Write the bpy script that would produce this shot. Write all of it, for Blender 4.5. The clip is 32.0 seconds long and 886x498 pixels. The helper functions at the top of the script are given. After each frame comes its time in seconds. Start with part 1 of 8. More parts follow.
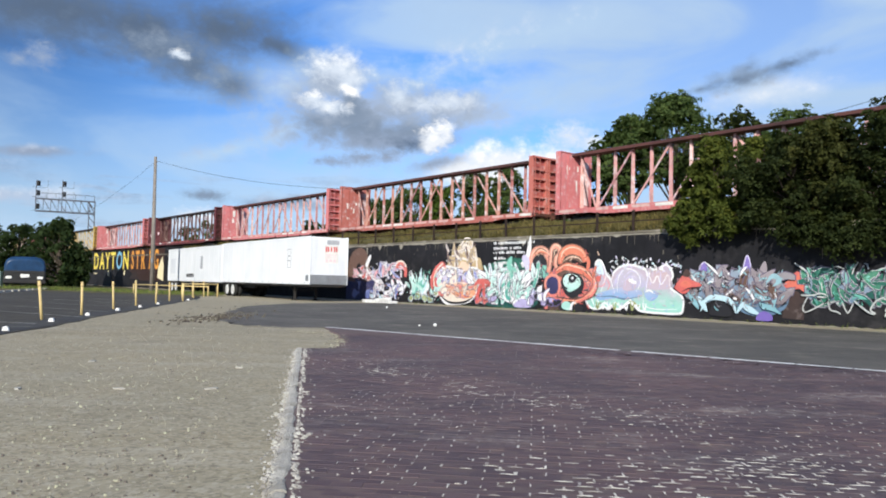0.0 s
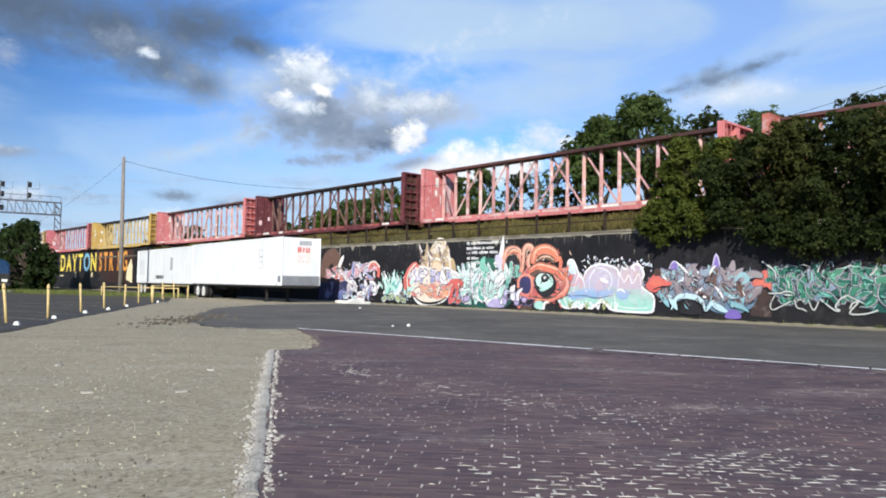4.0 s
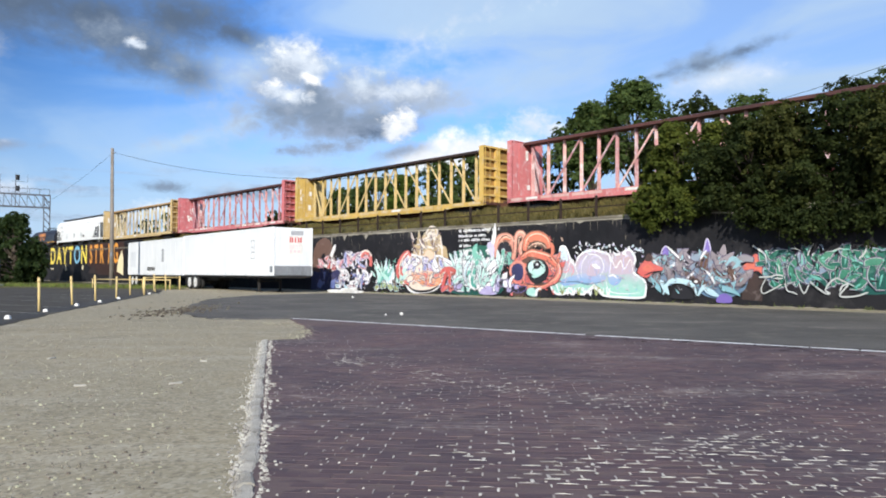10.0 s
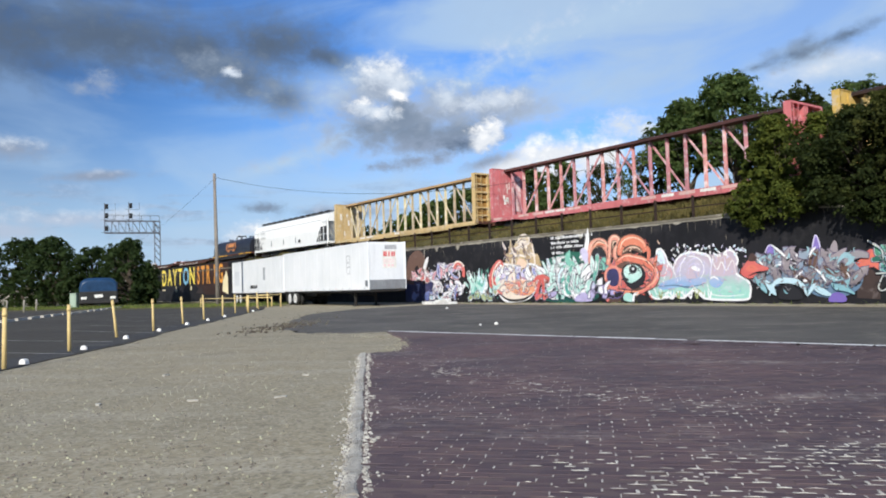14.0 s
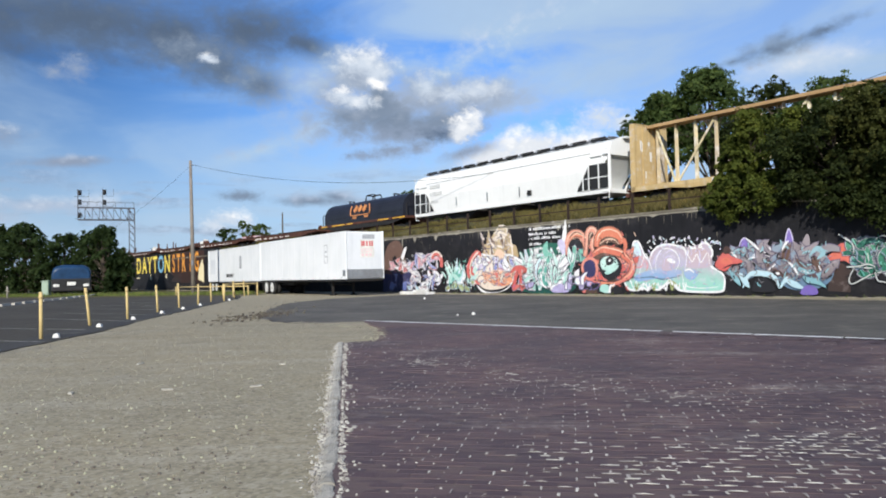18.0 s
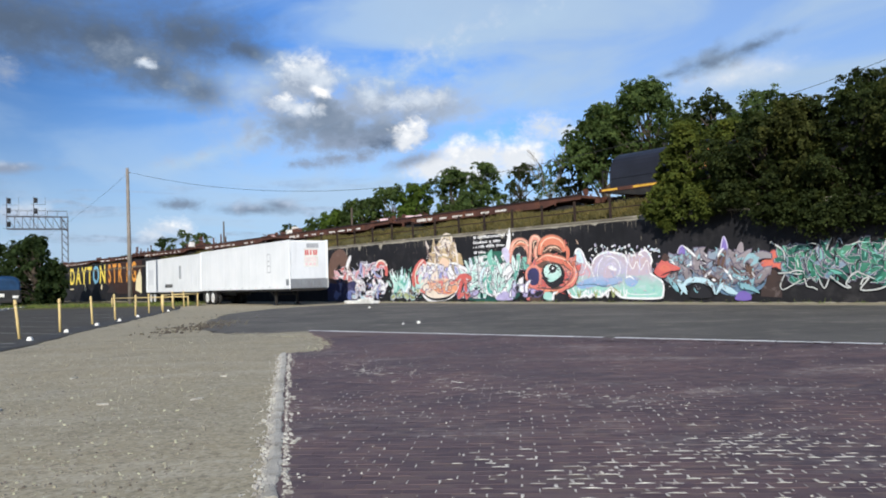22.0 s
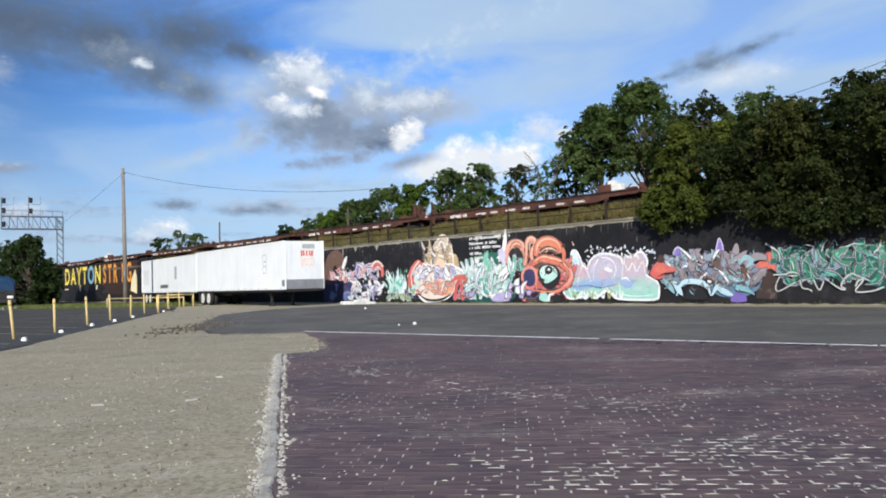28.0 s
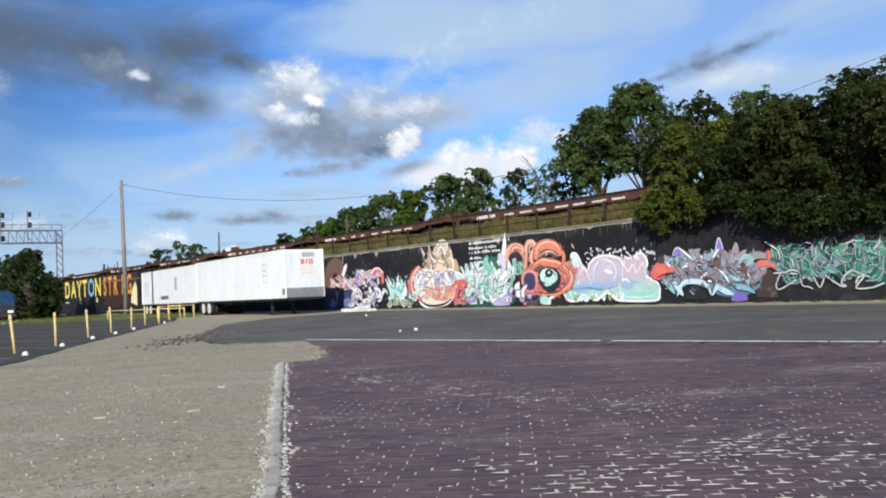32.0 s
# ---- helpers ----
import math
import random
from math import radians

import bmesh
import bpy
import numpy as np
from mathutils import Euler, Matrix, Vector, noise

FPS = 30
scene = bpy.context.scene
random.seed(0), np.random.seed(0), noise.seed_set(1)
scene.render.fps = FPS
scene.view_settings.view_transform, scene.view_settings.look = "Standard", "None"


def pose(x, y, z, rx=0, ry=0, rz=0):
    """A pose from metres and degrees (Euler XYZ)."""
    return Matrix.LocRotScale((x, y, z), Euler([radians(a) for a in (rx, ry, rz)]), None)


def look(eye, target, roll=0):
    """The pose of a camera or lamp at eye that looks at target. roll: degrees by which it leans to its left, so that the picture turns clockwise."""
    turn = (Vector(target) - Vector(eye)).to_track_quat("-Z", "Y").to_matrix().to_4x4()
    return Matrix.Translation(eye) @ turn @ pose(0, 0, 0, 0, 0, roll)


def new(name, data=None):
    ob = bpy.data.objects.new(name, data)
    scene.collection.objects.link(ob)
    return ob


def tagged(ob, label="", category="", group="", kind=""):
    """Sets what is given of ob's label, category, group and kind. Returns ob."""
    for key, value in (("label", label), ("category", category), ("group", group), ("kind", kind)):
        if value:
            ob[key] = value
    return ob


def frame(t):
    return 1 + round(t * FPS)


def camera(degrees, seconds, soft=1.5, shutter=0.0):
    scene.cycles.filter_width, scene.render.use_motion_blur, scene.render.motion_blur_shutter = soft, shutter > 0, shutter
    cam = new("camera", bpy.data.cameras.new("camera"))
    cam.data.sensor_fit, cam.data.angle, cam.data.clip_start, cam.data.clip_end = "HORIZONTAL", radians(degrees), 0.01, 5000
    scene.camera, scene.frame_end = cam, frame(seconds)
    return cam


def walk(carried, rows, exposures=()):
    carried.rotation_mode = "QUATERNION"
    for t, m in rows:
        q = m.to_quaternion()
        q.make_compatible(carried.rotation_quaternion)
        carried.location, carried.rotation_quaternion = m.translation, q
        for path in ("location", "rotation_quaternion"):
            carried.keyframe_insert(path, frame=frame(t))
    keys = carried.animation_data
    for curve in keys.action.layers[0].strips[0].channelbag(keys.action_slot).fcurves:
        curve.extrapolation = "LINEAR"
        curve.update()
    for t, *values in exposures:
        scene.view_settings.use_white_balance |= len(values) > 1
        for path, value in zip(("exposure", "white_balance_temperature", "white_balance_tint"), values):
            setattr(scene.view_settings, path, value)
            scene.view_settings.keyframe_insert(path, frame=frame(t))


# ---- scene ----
# ------------------------------------------------------------ camera: held by hand on one spot, turning
EYE = (0.0, 0.0, 1.274)
PATH = [
    (0.0, 92.743, -1.320, 2.019),
    (0.5, 92.382, -0.947, 1.381),
    (1.0, 92.191, -0.853, 0.052),
    (1.5, 92.572, -0.368, -0.253),
    (2.0, 92.762, -0.739, -0.017),
    (2.5, 92.932, -0.965, -0.305),
    (4.5, 92.756, -1.137, 0.136),
    (5.0, 92.694, -1.647, 0.413),
    (5.5, 92.374, -1.576, 0.670),
    (6.0, 91.902, -1.745, 0.993),
    (6.5, 92.132, -1.413, 0.992),
    (7.0, 92.508, -1.066, 0.525),
    (7.5, 92.132, -0.798, 0.052),
    (8.0, 91.789, -0.867, -0.002),
    (8.5, 92.066, -0.490, 0.221),
    (9.0, 92.404, -0.434, -0.177),
    (9.5, 92.378, -0.520, -0.521),
    (10.0, 91.876, -0.230, -0.645),
    (10.5, 92.316, -0.962, -0.292),
    (11.0, 92.430, 0.301, -1.210),
    (11.5, 93.354, -0.677, 0.741),
    (12.0, 94.706, -0.239, 5.685),
    (12.5, 93.177, -1.219, 4.804),
    (13.0, 92.590, 2.801, 4.683),
    (13.5, 93.120, 1.584, 5.954),
    (14.0, 92.735, 1.798, 6.570),
    (14.5, 93.379, 0.099, 6.366),
    (16.5, 92.890, -0.587, 4.014),
    (17.0, 92.951, -0.398, 6.324),
    (17.5, 93.006, 0.992, 5.663),
    (18.0, 91.922, 1.349, 4.844),
    (18.5, 92.189, 0.184, 4.361),
    (19.0, 91.605, 1.573, 3.203),
    (19.5, 91.579, 1.645, 2.787),
    (20.0, 91.894, 1.936, 2.383),
    (20.5, 91.751, 2.304, 1.719),
    (21.0, 92.333, 1.822, 1.149),
    (21.5, 92.267, 1.758, 1.185),
    (22.0, 92.472, 1.760, 0.585),
    (22.5, 92.602, 1.940, -0.018),
    (23.0, 92.841, 1.463, 0.288),
    (23.5, 93.112, 1.239, 0.415),
    (24.0, 93.331, 2.352, -0.025),
    (24.5, 92.622, 2.559, -1.201),
    (25.0, 92.160, 3.009, -1.339),
    (25.5, 92.752, 1.782, -0.678),
    (27.5, 92.680, 2.082, -0.559),
    (28.0, 92.542, 1.640, 0.274),
    (28.5, 92.758, 1.449, 0.118),
    (29.0, 92.889, 1.770, -0.479),
    (29.5, 93.033, 1.728, -0.130),
    (30.0, 92.627, 1.613, 0.124),
    (30.5, 92.834, 1.825, -0.152),
    (31.0, 92.787, 1.882, -0.384),
    (31.5, 93.073, 2.228, -0.075),
    (32.0, 92.955, 2.851, 0.304),
]
EXPOSURES = [(0.0, 0.24), (5.0, 0.3), (9.0, 0.32), (13.0, 0.16), (18.0, 0.1), (24.0, 0.12), (32.0, 0.16)]
cam = camera(62.0, 32.0, soft=1.9)
walk(cam, [(t, pose(*EYE, rx, ry, rz)) for t, rx, ry, rz in PATH], EXPOSURES)

# ------------------------------------------------------------ light: late sun behind the camera, broken cloud
SUN_AZ, SUN_EL = 186.4, 27.5          # compass-like: degrees from +y towards +x, height
SUN_STRENGTH, SKY_STRENGTH = 5.0, 0.095
sun = new("sun", bpy.data.lights.new("sun", "SUN"))
sun.data.energy, sun.data.angle, sun.data.color = SUN_STRENGTH, radians(0.6), (1.0, 0.955, 0.87)
_a, _e = radians(SUN_AZ), radians(SUN_EL)
SUN_DIR = Vector((math.sin(_a) * math.cos(_e), math.cos(_a) * math.cos(_e), math.sin(_e)))
sun.matrix_world = look(SUN_DIR * 60, (0, 0, 0))


class Nodes:
    """Short hand for node trees."""

    def __init__(self, tree):
        self.t = tree
        tree.nodes.clear()

    def n(self, kind, inputs=None, **props):
        node = self.t.nodes.new(kind)
        for k, v in props.items():
            if k == "operation":
                node.operation = v
            elif k == "data_type":
                node.data_type = v
            elif k == "blend_type":
                node.blend_type = v
            elif k == "noise_dimensions":
                node.noise_dimensions = v
            elif k == "feature":
                node.feature = v
            elif k == "interpolation_type":
                node.interpolation_type = v
        for k, v in (inputs or {}).items():
            self.put(node.inputs[k], v)
        return node

    def put(self, socket, v):
        if isinstance(v, bpy.types.NodeSocket):
            self.t.links.new(v, socket)
        elif isinstance(v, bpy.types.Node):
            self.t.links.new(v.outputs[0], socket)
        elif isinstance(v, (tuple, list)) and len(v) == 3 and socket.type == "RGBA":
            socket.default_value = (*v, 1)
        else:
            socket.default_value = v

    def m(self, op, a, b=0.0, c=0.0):
        return self.n("ShaderNodeMath", {0: a, 1: b, 2: c}, operation=op).outputs[0]

    def mix(self, fac, a, b, blend="MIX"):
        node = self.n("ShaderNodeMix", data_type="RGBA", blend_type=blend)
        self.put(node.inputs[0], fac), self.put(node.inputs[6], a), self.put(node.inputs[7], b)
        return node.outputs[2]

    def step(self, v, lo, hi, a=0.0, b=1.0):
        node = self.n("ShaderNodeMapRange", {0: v, 1: lo, 2: hi, 3: a, 4: b}, interpolation_type="SMOOTHSTEP")
        return node.outputs[0]

    def noise(self, vec, scale, detail=4.0, rough=0.55, dist=0.0):
        return self.n("ShaderNodeTexNoise", {"Vector": vec, "Scale": scale, "Detail": detail, "Roughness": rough, "Distortion": dist}).outputs[0]


def build_sky():
    world = bpy.data.worlds.new("world")
    scene.world, world.use_nodes = world, True
    k = Nodes(world.node_tree)
    sky = k.t.nodes.new("ShaderNodeTexSky")
    sky.sky_type, sky.sun_disc = "NISHITA", False
    sky.sun_elevation, sky.sun_rotation = radians(SUN_EL), radians(SUN_AZ)
    sky.air_density, sky.dust_density, sky.ozone_density = 1.0, 0.6, 1.6
    co = k.n("ShaderNodeTexCoord").outputs["Generated"]
    sep = k.n("ShaderNodeSeparateXYZ", {0: co})
    az = k.m("MULTIPLY", k.m("ARCTAN2", sep.outputs[0], sep.outputs[1]), 57.2958)
    el = k.m("MULTIPLY", k.m("ARCSINE", sep.outputs[2]), 57.2958)
    vec = k.n("ShaderNodeCombineXYZ", {0: az, 1: k.m("MULTIPLY", el, 1.35), 2: 0.0}).outputs[0]
    big = k.m("SUBTRACT", k.noise(vec, 0.16, 5.0, 0.55, 0.2), 0.5)
    fine = k.m("SUBTRACT", k.noise(vec, 0.55, 8.0, 0.6, 0.3), 0.5)
    puff = k.m("SUBTRACT", k.n("ShaderNodeTexVoronoi", {"Vector": vec, "Scale": 0.75, "Detail": 3.0, "Roughness": 0.55, "Randomness": 1.0, "Smoothness": 0.35}, feature="SMOOTH_F1").outputs[0], 0.45)
    edge = k.m("SUBTRACT", k.m("ADD", k.m("MULTIPLY", big, 1.7), k.m("MULTIPLY", fine, 2.3)), k.m("MULTIPLY", puff, 0.75))
    tiny = k.m("SUBTRACT", k.noise(vec, 1.5, 7.0, 0.62, 0.6), 0.5)
    shred = k.m("MULTIPLY_ADD", tiny, 2.4, k.m("MULTIPLY", fine, 1.6))

    def blob(a, e, w, h, tilt=0.0):
        """1 at the middle, 0 at the rim of a tilted oval; and the height within it."""
        ca, sa = math.cos(radians(tilt)), math.sin(radians(tilt))
        x, y = k.m("SUBTRACT", az, a), k.m("SUBTRACT", el, e)
        dx = k.m("DIVIDE", k.m("MULTIPLY_ADD", x, ca, k.m("MULTIPLY", y, sa)), w)
        dy = k.m("DIVIDE", k.m("MULTIPLY_ADD", y, ca, k.m("MULTIPLY", x, -sa)), h)
        r = k.m("SQRT", k.m("ADD", k.m("MULTIPLY", dx, dx), k.m("MULTIPLY", dy, dy)))
        return k.m("SUBTRACT", 1.0, r), dy

    # thin high veil: long streaks rising to the right, and a pale haze low down
    lean = k.n("ShaderNodeMapping", {"Vector": vec, "Rotation": (0, 0, radians(-24)), "Scale": (0.05, 0.13, 1)}).outputs[0]
    streak = k.step(k.noise(lean, 1.0, 5.0, 0.5, 0.8), 0.38, 0.66)
    low = k.step(el, 15.0, -1.0)
    side = k.step(az, -24.0, 0.0, 0.35, 1.0)
    veil = k.m("MINIMUM", k.m("ADD", k.m("MULTIPLY", k.m("MULTIPLY", streak, side), 0.9), k.m("MULTIPLY", low, 1.0)), 0.9)
    high = k.step(el, 24.0, 60.0)
    base = k.mix(1.0, sky.outputs[0], k.mix(k.step(az, -44.0, -2.0), tuple(0.44 * c for c in BLUE), BLUE), "MULTIPLY")
    col = k.mix(k.m("MULTIPLY", veil, k.m("SUBTRACT", 1.0, k.m("MULTIPLY", high, 0.6))), base, VEIL)
    # broad pale bank over the right-hand sky
    east = k.m("MULTIPLY", k.step(k.m("ADD", k.m("MULTIPLY_ADD", el, 1.6, az), k.m("MULTIPLY", edge, 5.0)), 18.0, 36.0), k.step(el, 34.0, 18.0))
    col = k.mix(k.m("MULTIPLY", east, 0.5), col, BANK)
    # flat grey-white layers low over the horizon
    flatv = k.n("ShaderNodeCombineXYZ", {0: k.m("MULTIPLY", az, 0.16), 1: k.m("MULTIPLY", el, 0.95), 2: 3.0}).outputs[0]
    layer = k.m("MULTIPLY", k.step(k.noise(flatv, 1.0, 6.0, 0.6, 0.4), 0.48, 0.7), k.step(el, 10.5, 4.5))
    col = k.mix(k.m("MULTIPLY", layer, 0.75), col, k.mix(k.step(k.m("ADD", fine, tiny), -0.2, 0.25), GREY, MIST))
    # heaps of cloud: softness, raggedness, light, middle and dark tone, then ovals (place, size, tilt)
    for soft, rag, top, belly, ovals in CLOUDS:
        mass, lift = None, None
        for o in ovals:
            d, dy = blob(o[0], o[1], o[2] * 1.4, o[3] * 1.4, *o[4:])
            mass = d if mass is None else k.n("ShaderNodeMath", {0: mass, 1: d, 2: 0.35}, operation="SMOOTH_MAX").outputs[0]
            lift = dy if lift is None else lift
        small = ovals[0][2] < 2.0
        v = k.m("ADD", k.m("ADD", mass, 0.25 if small else 0.42), k.m("MULTIPLY", shred if small else edge, rag * (1.3 if small else 1.15)))
        lit = k.step(k.m("ADD", lift, k.m("ADD", k.m("MULTIPLY_ADD", fine, 3.4, k.m("MULTIPLY", puff, -1.3)), k.m("MULTIPLY", tiny, 1.2))), -1.0, 1.0)
        col = k.mix(k.step(v, 0.0, soft), col, k.mix(lit, belly, top))
    bg = k.n("ShaderNodeBackground", {0: col, 1: SKY_STRENGTH})
    k.t.links.new(bg.outputs[0], k.n("ShaderNodeOutputWorld").inputs[0])


BLUE, VEIL, BANK = (0.62, 1.06, 1.72), (4.5, 6.1, 8.0), (3.9, 5.3, 7.4)
WHITE, PALE, MIST, GREY = (10.8, 10.8, 10.8), (6.6, 7.4, 8.5), (4.5, 5.4, 6.9), (2.8, 3.5, 4.8)
BRIGHT, SLATE, INK = (7.9, 8.3, 8.9), (1.6, 2.15, 3.15), (1.0, 1.45, 2.25)
DUSK, HAZE, LILAC = (1.25, 1.8, 2.75), (2.1, 2.75, 3.8), (3.5, 4.2, 5.4)
CLOUDS = [
    # long dark bank high on one side, with paler lobes under it
    (1.25, 0.3, DUSK, INK, [(-31.0, 18.0, 8.5, 2.2), (-37.5, 17.2, 6.0, 2.4), (-24.5, 17.5, 5.0, 1.6, -4), (-19.4, 18.2, 4.8, 2.0), (-15.4, 17.4, 2.6, 0.9, -14)]),
    (1.25, 0.32, HAZE, DUSK, [(-21.4, 15.4, 2.8, 1.5), (-18.4, 14.3, 1.9, 1.1), (-23.6, 16.4, 2.6, 0.9)]),
    (1.7, 0.35, LILAC, HAZE, [(-23.6, 16.9, 1.8, 0.6, 10), (-19.3, 15.3, 0.8, 0.6), (-20.4, 14.7, 0.7, 0.4)]),
    (1.9, 0.35, PALE, LILAC, [(-31.2, 14.7, 0.9, 0.8), (-32.6, 14.3, 0.7, 0.5)]),
    (1.2, 0.4, WHITE, PALE, [(-22.4, 16.15, 0.5, 0.3), (-22.1, 15.95, 0.4, 0.2)]),
    # low layers
    (1.3, 0.4, PALE, GREY, [(-36.8, 10.0, 2.4, 0.7)]),
    (1.2, 0.4, PALE, MIST, [(-33.5, 5.3, 3.4, 0.5), (-37.0, 4.4, 2.6, 0.55), (-30.4, 5.5, 1.6, 0.5)]),
    (1.2, 0.4, MIST, GREY, [(-31.6, 8.4, 2.6, 0.35, 4)]),
    (1.3, 0.4, WHITE, PALE, [(-20.9, 4.5, 1.1, 0.6), (-22.0, 4.0, 0.8, 0.4), (-19.8, 4.2, 0.6, 0.4)]),
    (1.2, 0.4, MIST, HAZE, [(-14.8, 5.8, 2.8, 0.4), (-13.0, 6.1, 1.2, 0.4)]),
    (1.3, 0.4, GREY, HAZE, [(-20.0, 6.2, 1.4, 0.4)]),
    (1.6, 0.35, MIST, VEIL, [(-18.6, 9.6, 4.6, 0.6, 17), (-14.8, 11.2, 2.8, 0.7, 30)]),
    # the large heap: pale skirt, grey body, lit heads, blue hollows, bright knob
    (1.5, 0.35, VEIL, MIST, [(-7.5, 12.8, 8.6, 3.0), (-14.4, 14.6, 2.6, 1.3), (-1.0, 13.6, 4.4, 1.6), (-11.4, 15.4, 3.0, 1.7)]),
    (1.2, 0.42, PALE, LILAC, [(-10.9, 15.4, 2.2, 1.6), (-5.4, 13.9, 3.2, 1.4), (-1.9, 13.5, 3.0, 1.1), (-12.6, 13.6, 1.7, 1.1), (-8.6, 13.2, 3.0, 1.2)]),
    (1.2, 0.42, LILAC, HAZE, [(-9.0, 11.9, 4.6, 1.3), (-5.0, 11.5, 3.6, 1.1), (-12.0, 12.2, 2.2, 0.9)]),
    (1.2, 0.45, HAZE, GREY, [(-8.0, 10.9, 3.2, 0.7), (-4.8, 11.0, 2.2, 0.75), (-9.4, 13.3, 1.4, 0.9)]),
    (1.4, 0.5, HAZE, DUSK, [(-4.6, 10.8, 1.7, 0.5), (-9.3, 13.1, 0.9, 0.55)]),
    (1.2, 0.42, WHITE, PALE, [(-10.6, 16.1, 1.6, 0.8), (-9.6, 15.4, 1.0, 0.8)]),
    (1.2, 0.5, WHITE, PALE, [(-11.4, 13.4, 1.6, 0.45, -6), (-12.4, 13.8, 0.8, 0.5), (-9.6, 14.6, 0.7, 0.3, -20)]),
    (1.4, 0.45, BRIGHT, PALE, [(-5.8, 14.3, 0.7, 0.9), (-1.7, 14.0, 1.8, 0.6), (-3.8, 13.8, 1.0, 0.5)]),
    (1.0, 0.5, WHITE, BRIGHT, [(-2.9, 11.3, 1.05, 0.8), (-2.3, 11.9, 0.6, 0.6), (-3.3, 10.7, 0.6, 0.5)]),
    (1.4, 0.5, HAZE, GREY, [(-8.4, 9.6, 1.7, 0.5, 8), (-6.6, 9.7, 0.8, 0.5), (-10.6, 9.2, 1.4, 0.3)]),
    # white heap low behind the trees, with a blue wedge
    (0.9, 0.4, WHITE, BRIGHT, [(2.4, 9.6, 3.0, 1.15), (5.4, 9.2, 2.4, 1.0), (-0.8, 8.8, 2.0, 0.8), (1.2, 8.4, 3.4, 0.7)]),
    (1.4, 0.4, HAZE, GREY, [(-2.6, 9.4, 2.0, 0.5, 14)]),
    (1.3, 0.4, BRIGHT, PALE, [(7.6, 11.4, 1.6, 0.9), (9.2, 11.0, 1.2, 0.6)]),
    # pale sweep and a small dark streak on the other side
    (2.0, 0.35, PALE, VEIL, [(0.6, 17.6, 5.6, 1.5, 22), (6.4, 19.2, 4.8, 1.2, 12), (-3.6, 15.8, 3.0, 0.8, 26)]),
    (1.8, 0.4, BRIGHT, PALE, [(21.6, 13.9, 4.2, 0.9, 6)]),
    (1.5, 0.55, HAZE, DUSK, [(23.2, 15.9, 2.2, 0.5, 14), (19.6, 15.1, 2.3, 0.75, 8), (20.4, 15.9, 1.0, 0.6, 30), (17.2, 14.6, 1.6, 0.3, 10)]),
]
build_sky()

# ------------------------------------------------------------ materials


def material(name, colours, rough=0.8, scale=3.0, grain=40.0, bump=0.15, metal=0.0, spots=None, island=0.0, object_random=0.0, streaks=0.0, spec=0.3, bump_scale=None, dust=None, dust_turn=18):
    """A worn surface: two colours mixed by a coarse noise, a fine grain, spots of a third colour, relief."""
    mat = bpy.data.materials.new(name)
    mat.use_nodes = True
    k = Nodes(mat.node_tree)
    co = k.n("ShaderNodeTexCoord").outputs["Object"]
    a = colours[0]
    b = colours[1] if len(colours) > 1 else tuple(c * 0.8 for c in a)
    coarse = k.noise(co, scale, 5.0, 0.6, 0.3)
    fine = k.noise(co, grain, 4.0, 0.65)
    col = k.mix(k.step(coarse, 0.32, 0.68), a, b)
    if spots:
        colour, size, lo, hi = spots
        col = k.mix(k.step(k.noise(co, size, 5.0, 0.65, 0.2), lo, hi), col, colour)
    if streaks:
        down = k.n("ShaderNodeMapping", {"Vector": co, "Scale": (2.2, 2.2, 0.12)}).outputs[0]
        col = k.mix(k.m("MULTIPLY", k.step(k.noise(down, 1.6, 4.0, 0.6), 0.5, 0.75), streaks), col, tuple(c * 0.45 for c in b))
    if dust:
        lay = k.n("ShaderNodeMapping", {"Vector": co, "Rotation": (0, 0, radians(dust_turn)), "Scale": (0.45, 1.5, 1.0)}).outputs[0]
        amount = k.m("MULTIPLY", k.step(k.noise(lay, 0.7, 4.0, 0.6, 0.4), 0.5, 0.72), k.step(k.noise(co, 9.0, 4.0, 0.7), 0.35, 0.75))
        col = k.mix(k.m("MULTIPLY", amount, 0.8), col, dust)
    col = k.mix(0.35, col, k.mix(k.step(fine, 0.25, 0.75), (0.35, 0.35, 0.35), (0.65, 0.65, 0.65)), "OVERLAY")
    if island or object_random:
        rnd = k.n("ShaderNodeNewGeometry").outputs["Random Per Island"] if island else k.n("ShaderNodeObjectInfo").outputs["Random"]
        amount = island or object_random
        hsv = k.n("ShaderNodeHueSaturation", {"Hue": k.step(rnd, 0, 1, 0.5 - amount * 0.05, 0.5 + amount * 0.05), "Saturation": 1.0,
                                              "Value": k.step(rnd, 0, 1, 1 - amount * 0.55, 1 + amount * 0.55), "Fac": 1.0, "Color": col})
        col = hsv.outputs[0]
    bs = k.n("ShaderNodeBsdfPrincipled", {"Base Color": col, "Metallic": metal, "Specular IOR Level": spec,
                                          "Roughness": k.step(fine, 0.2, 0.8, max(0.05, rough - 0.12), min(1, rough + 0.1))})
    if bump:
        bn = k.n("ShaderNodeBump", {"Strength": bump, "Distance": 0.02, "Height": k.noise(co, bump_scale or grain, 5.0, 0.7)})
        k.t.links.new(bn.outputs[0], bs.inputs["Normal"])
    k.t.links.new(bs.outputs[0], k.n("ShaderNodeOutputMaterial").inputs[0])
    return mat


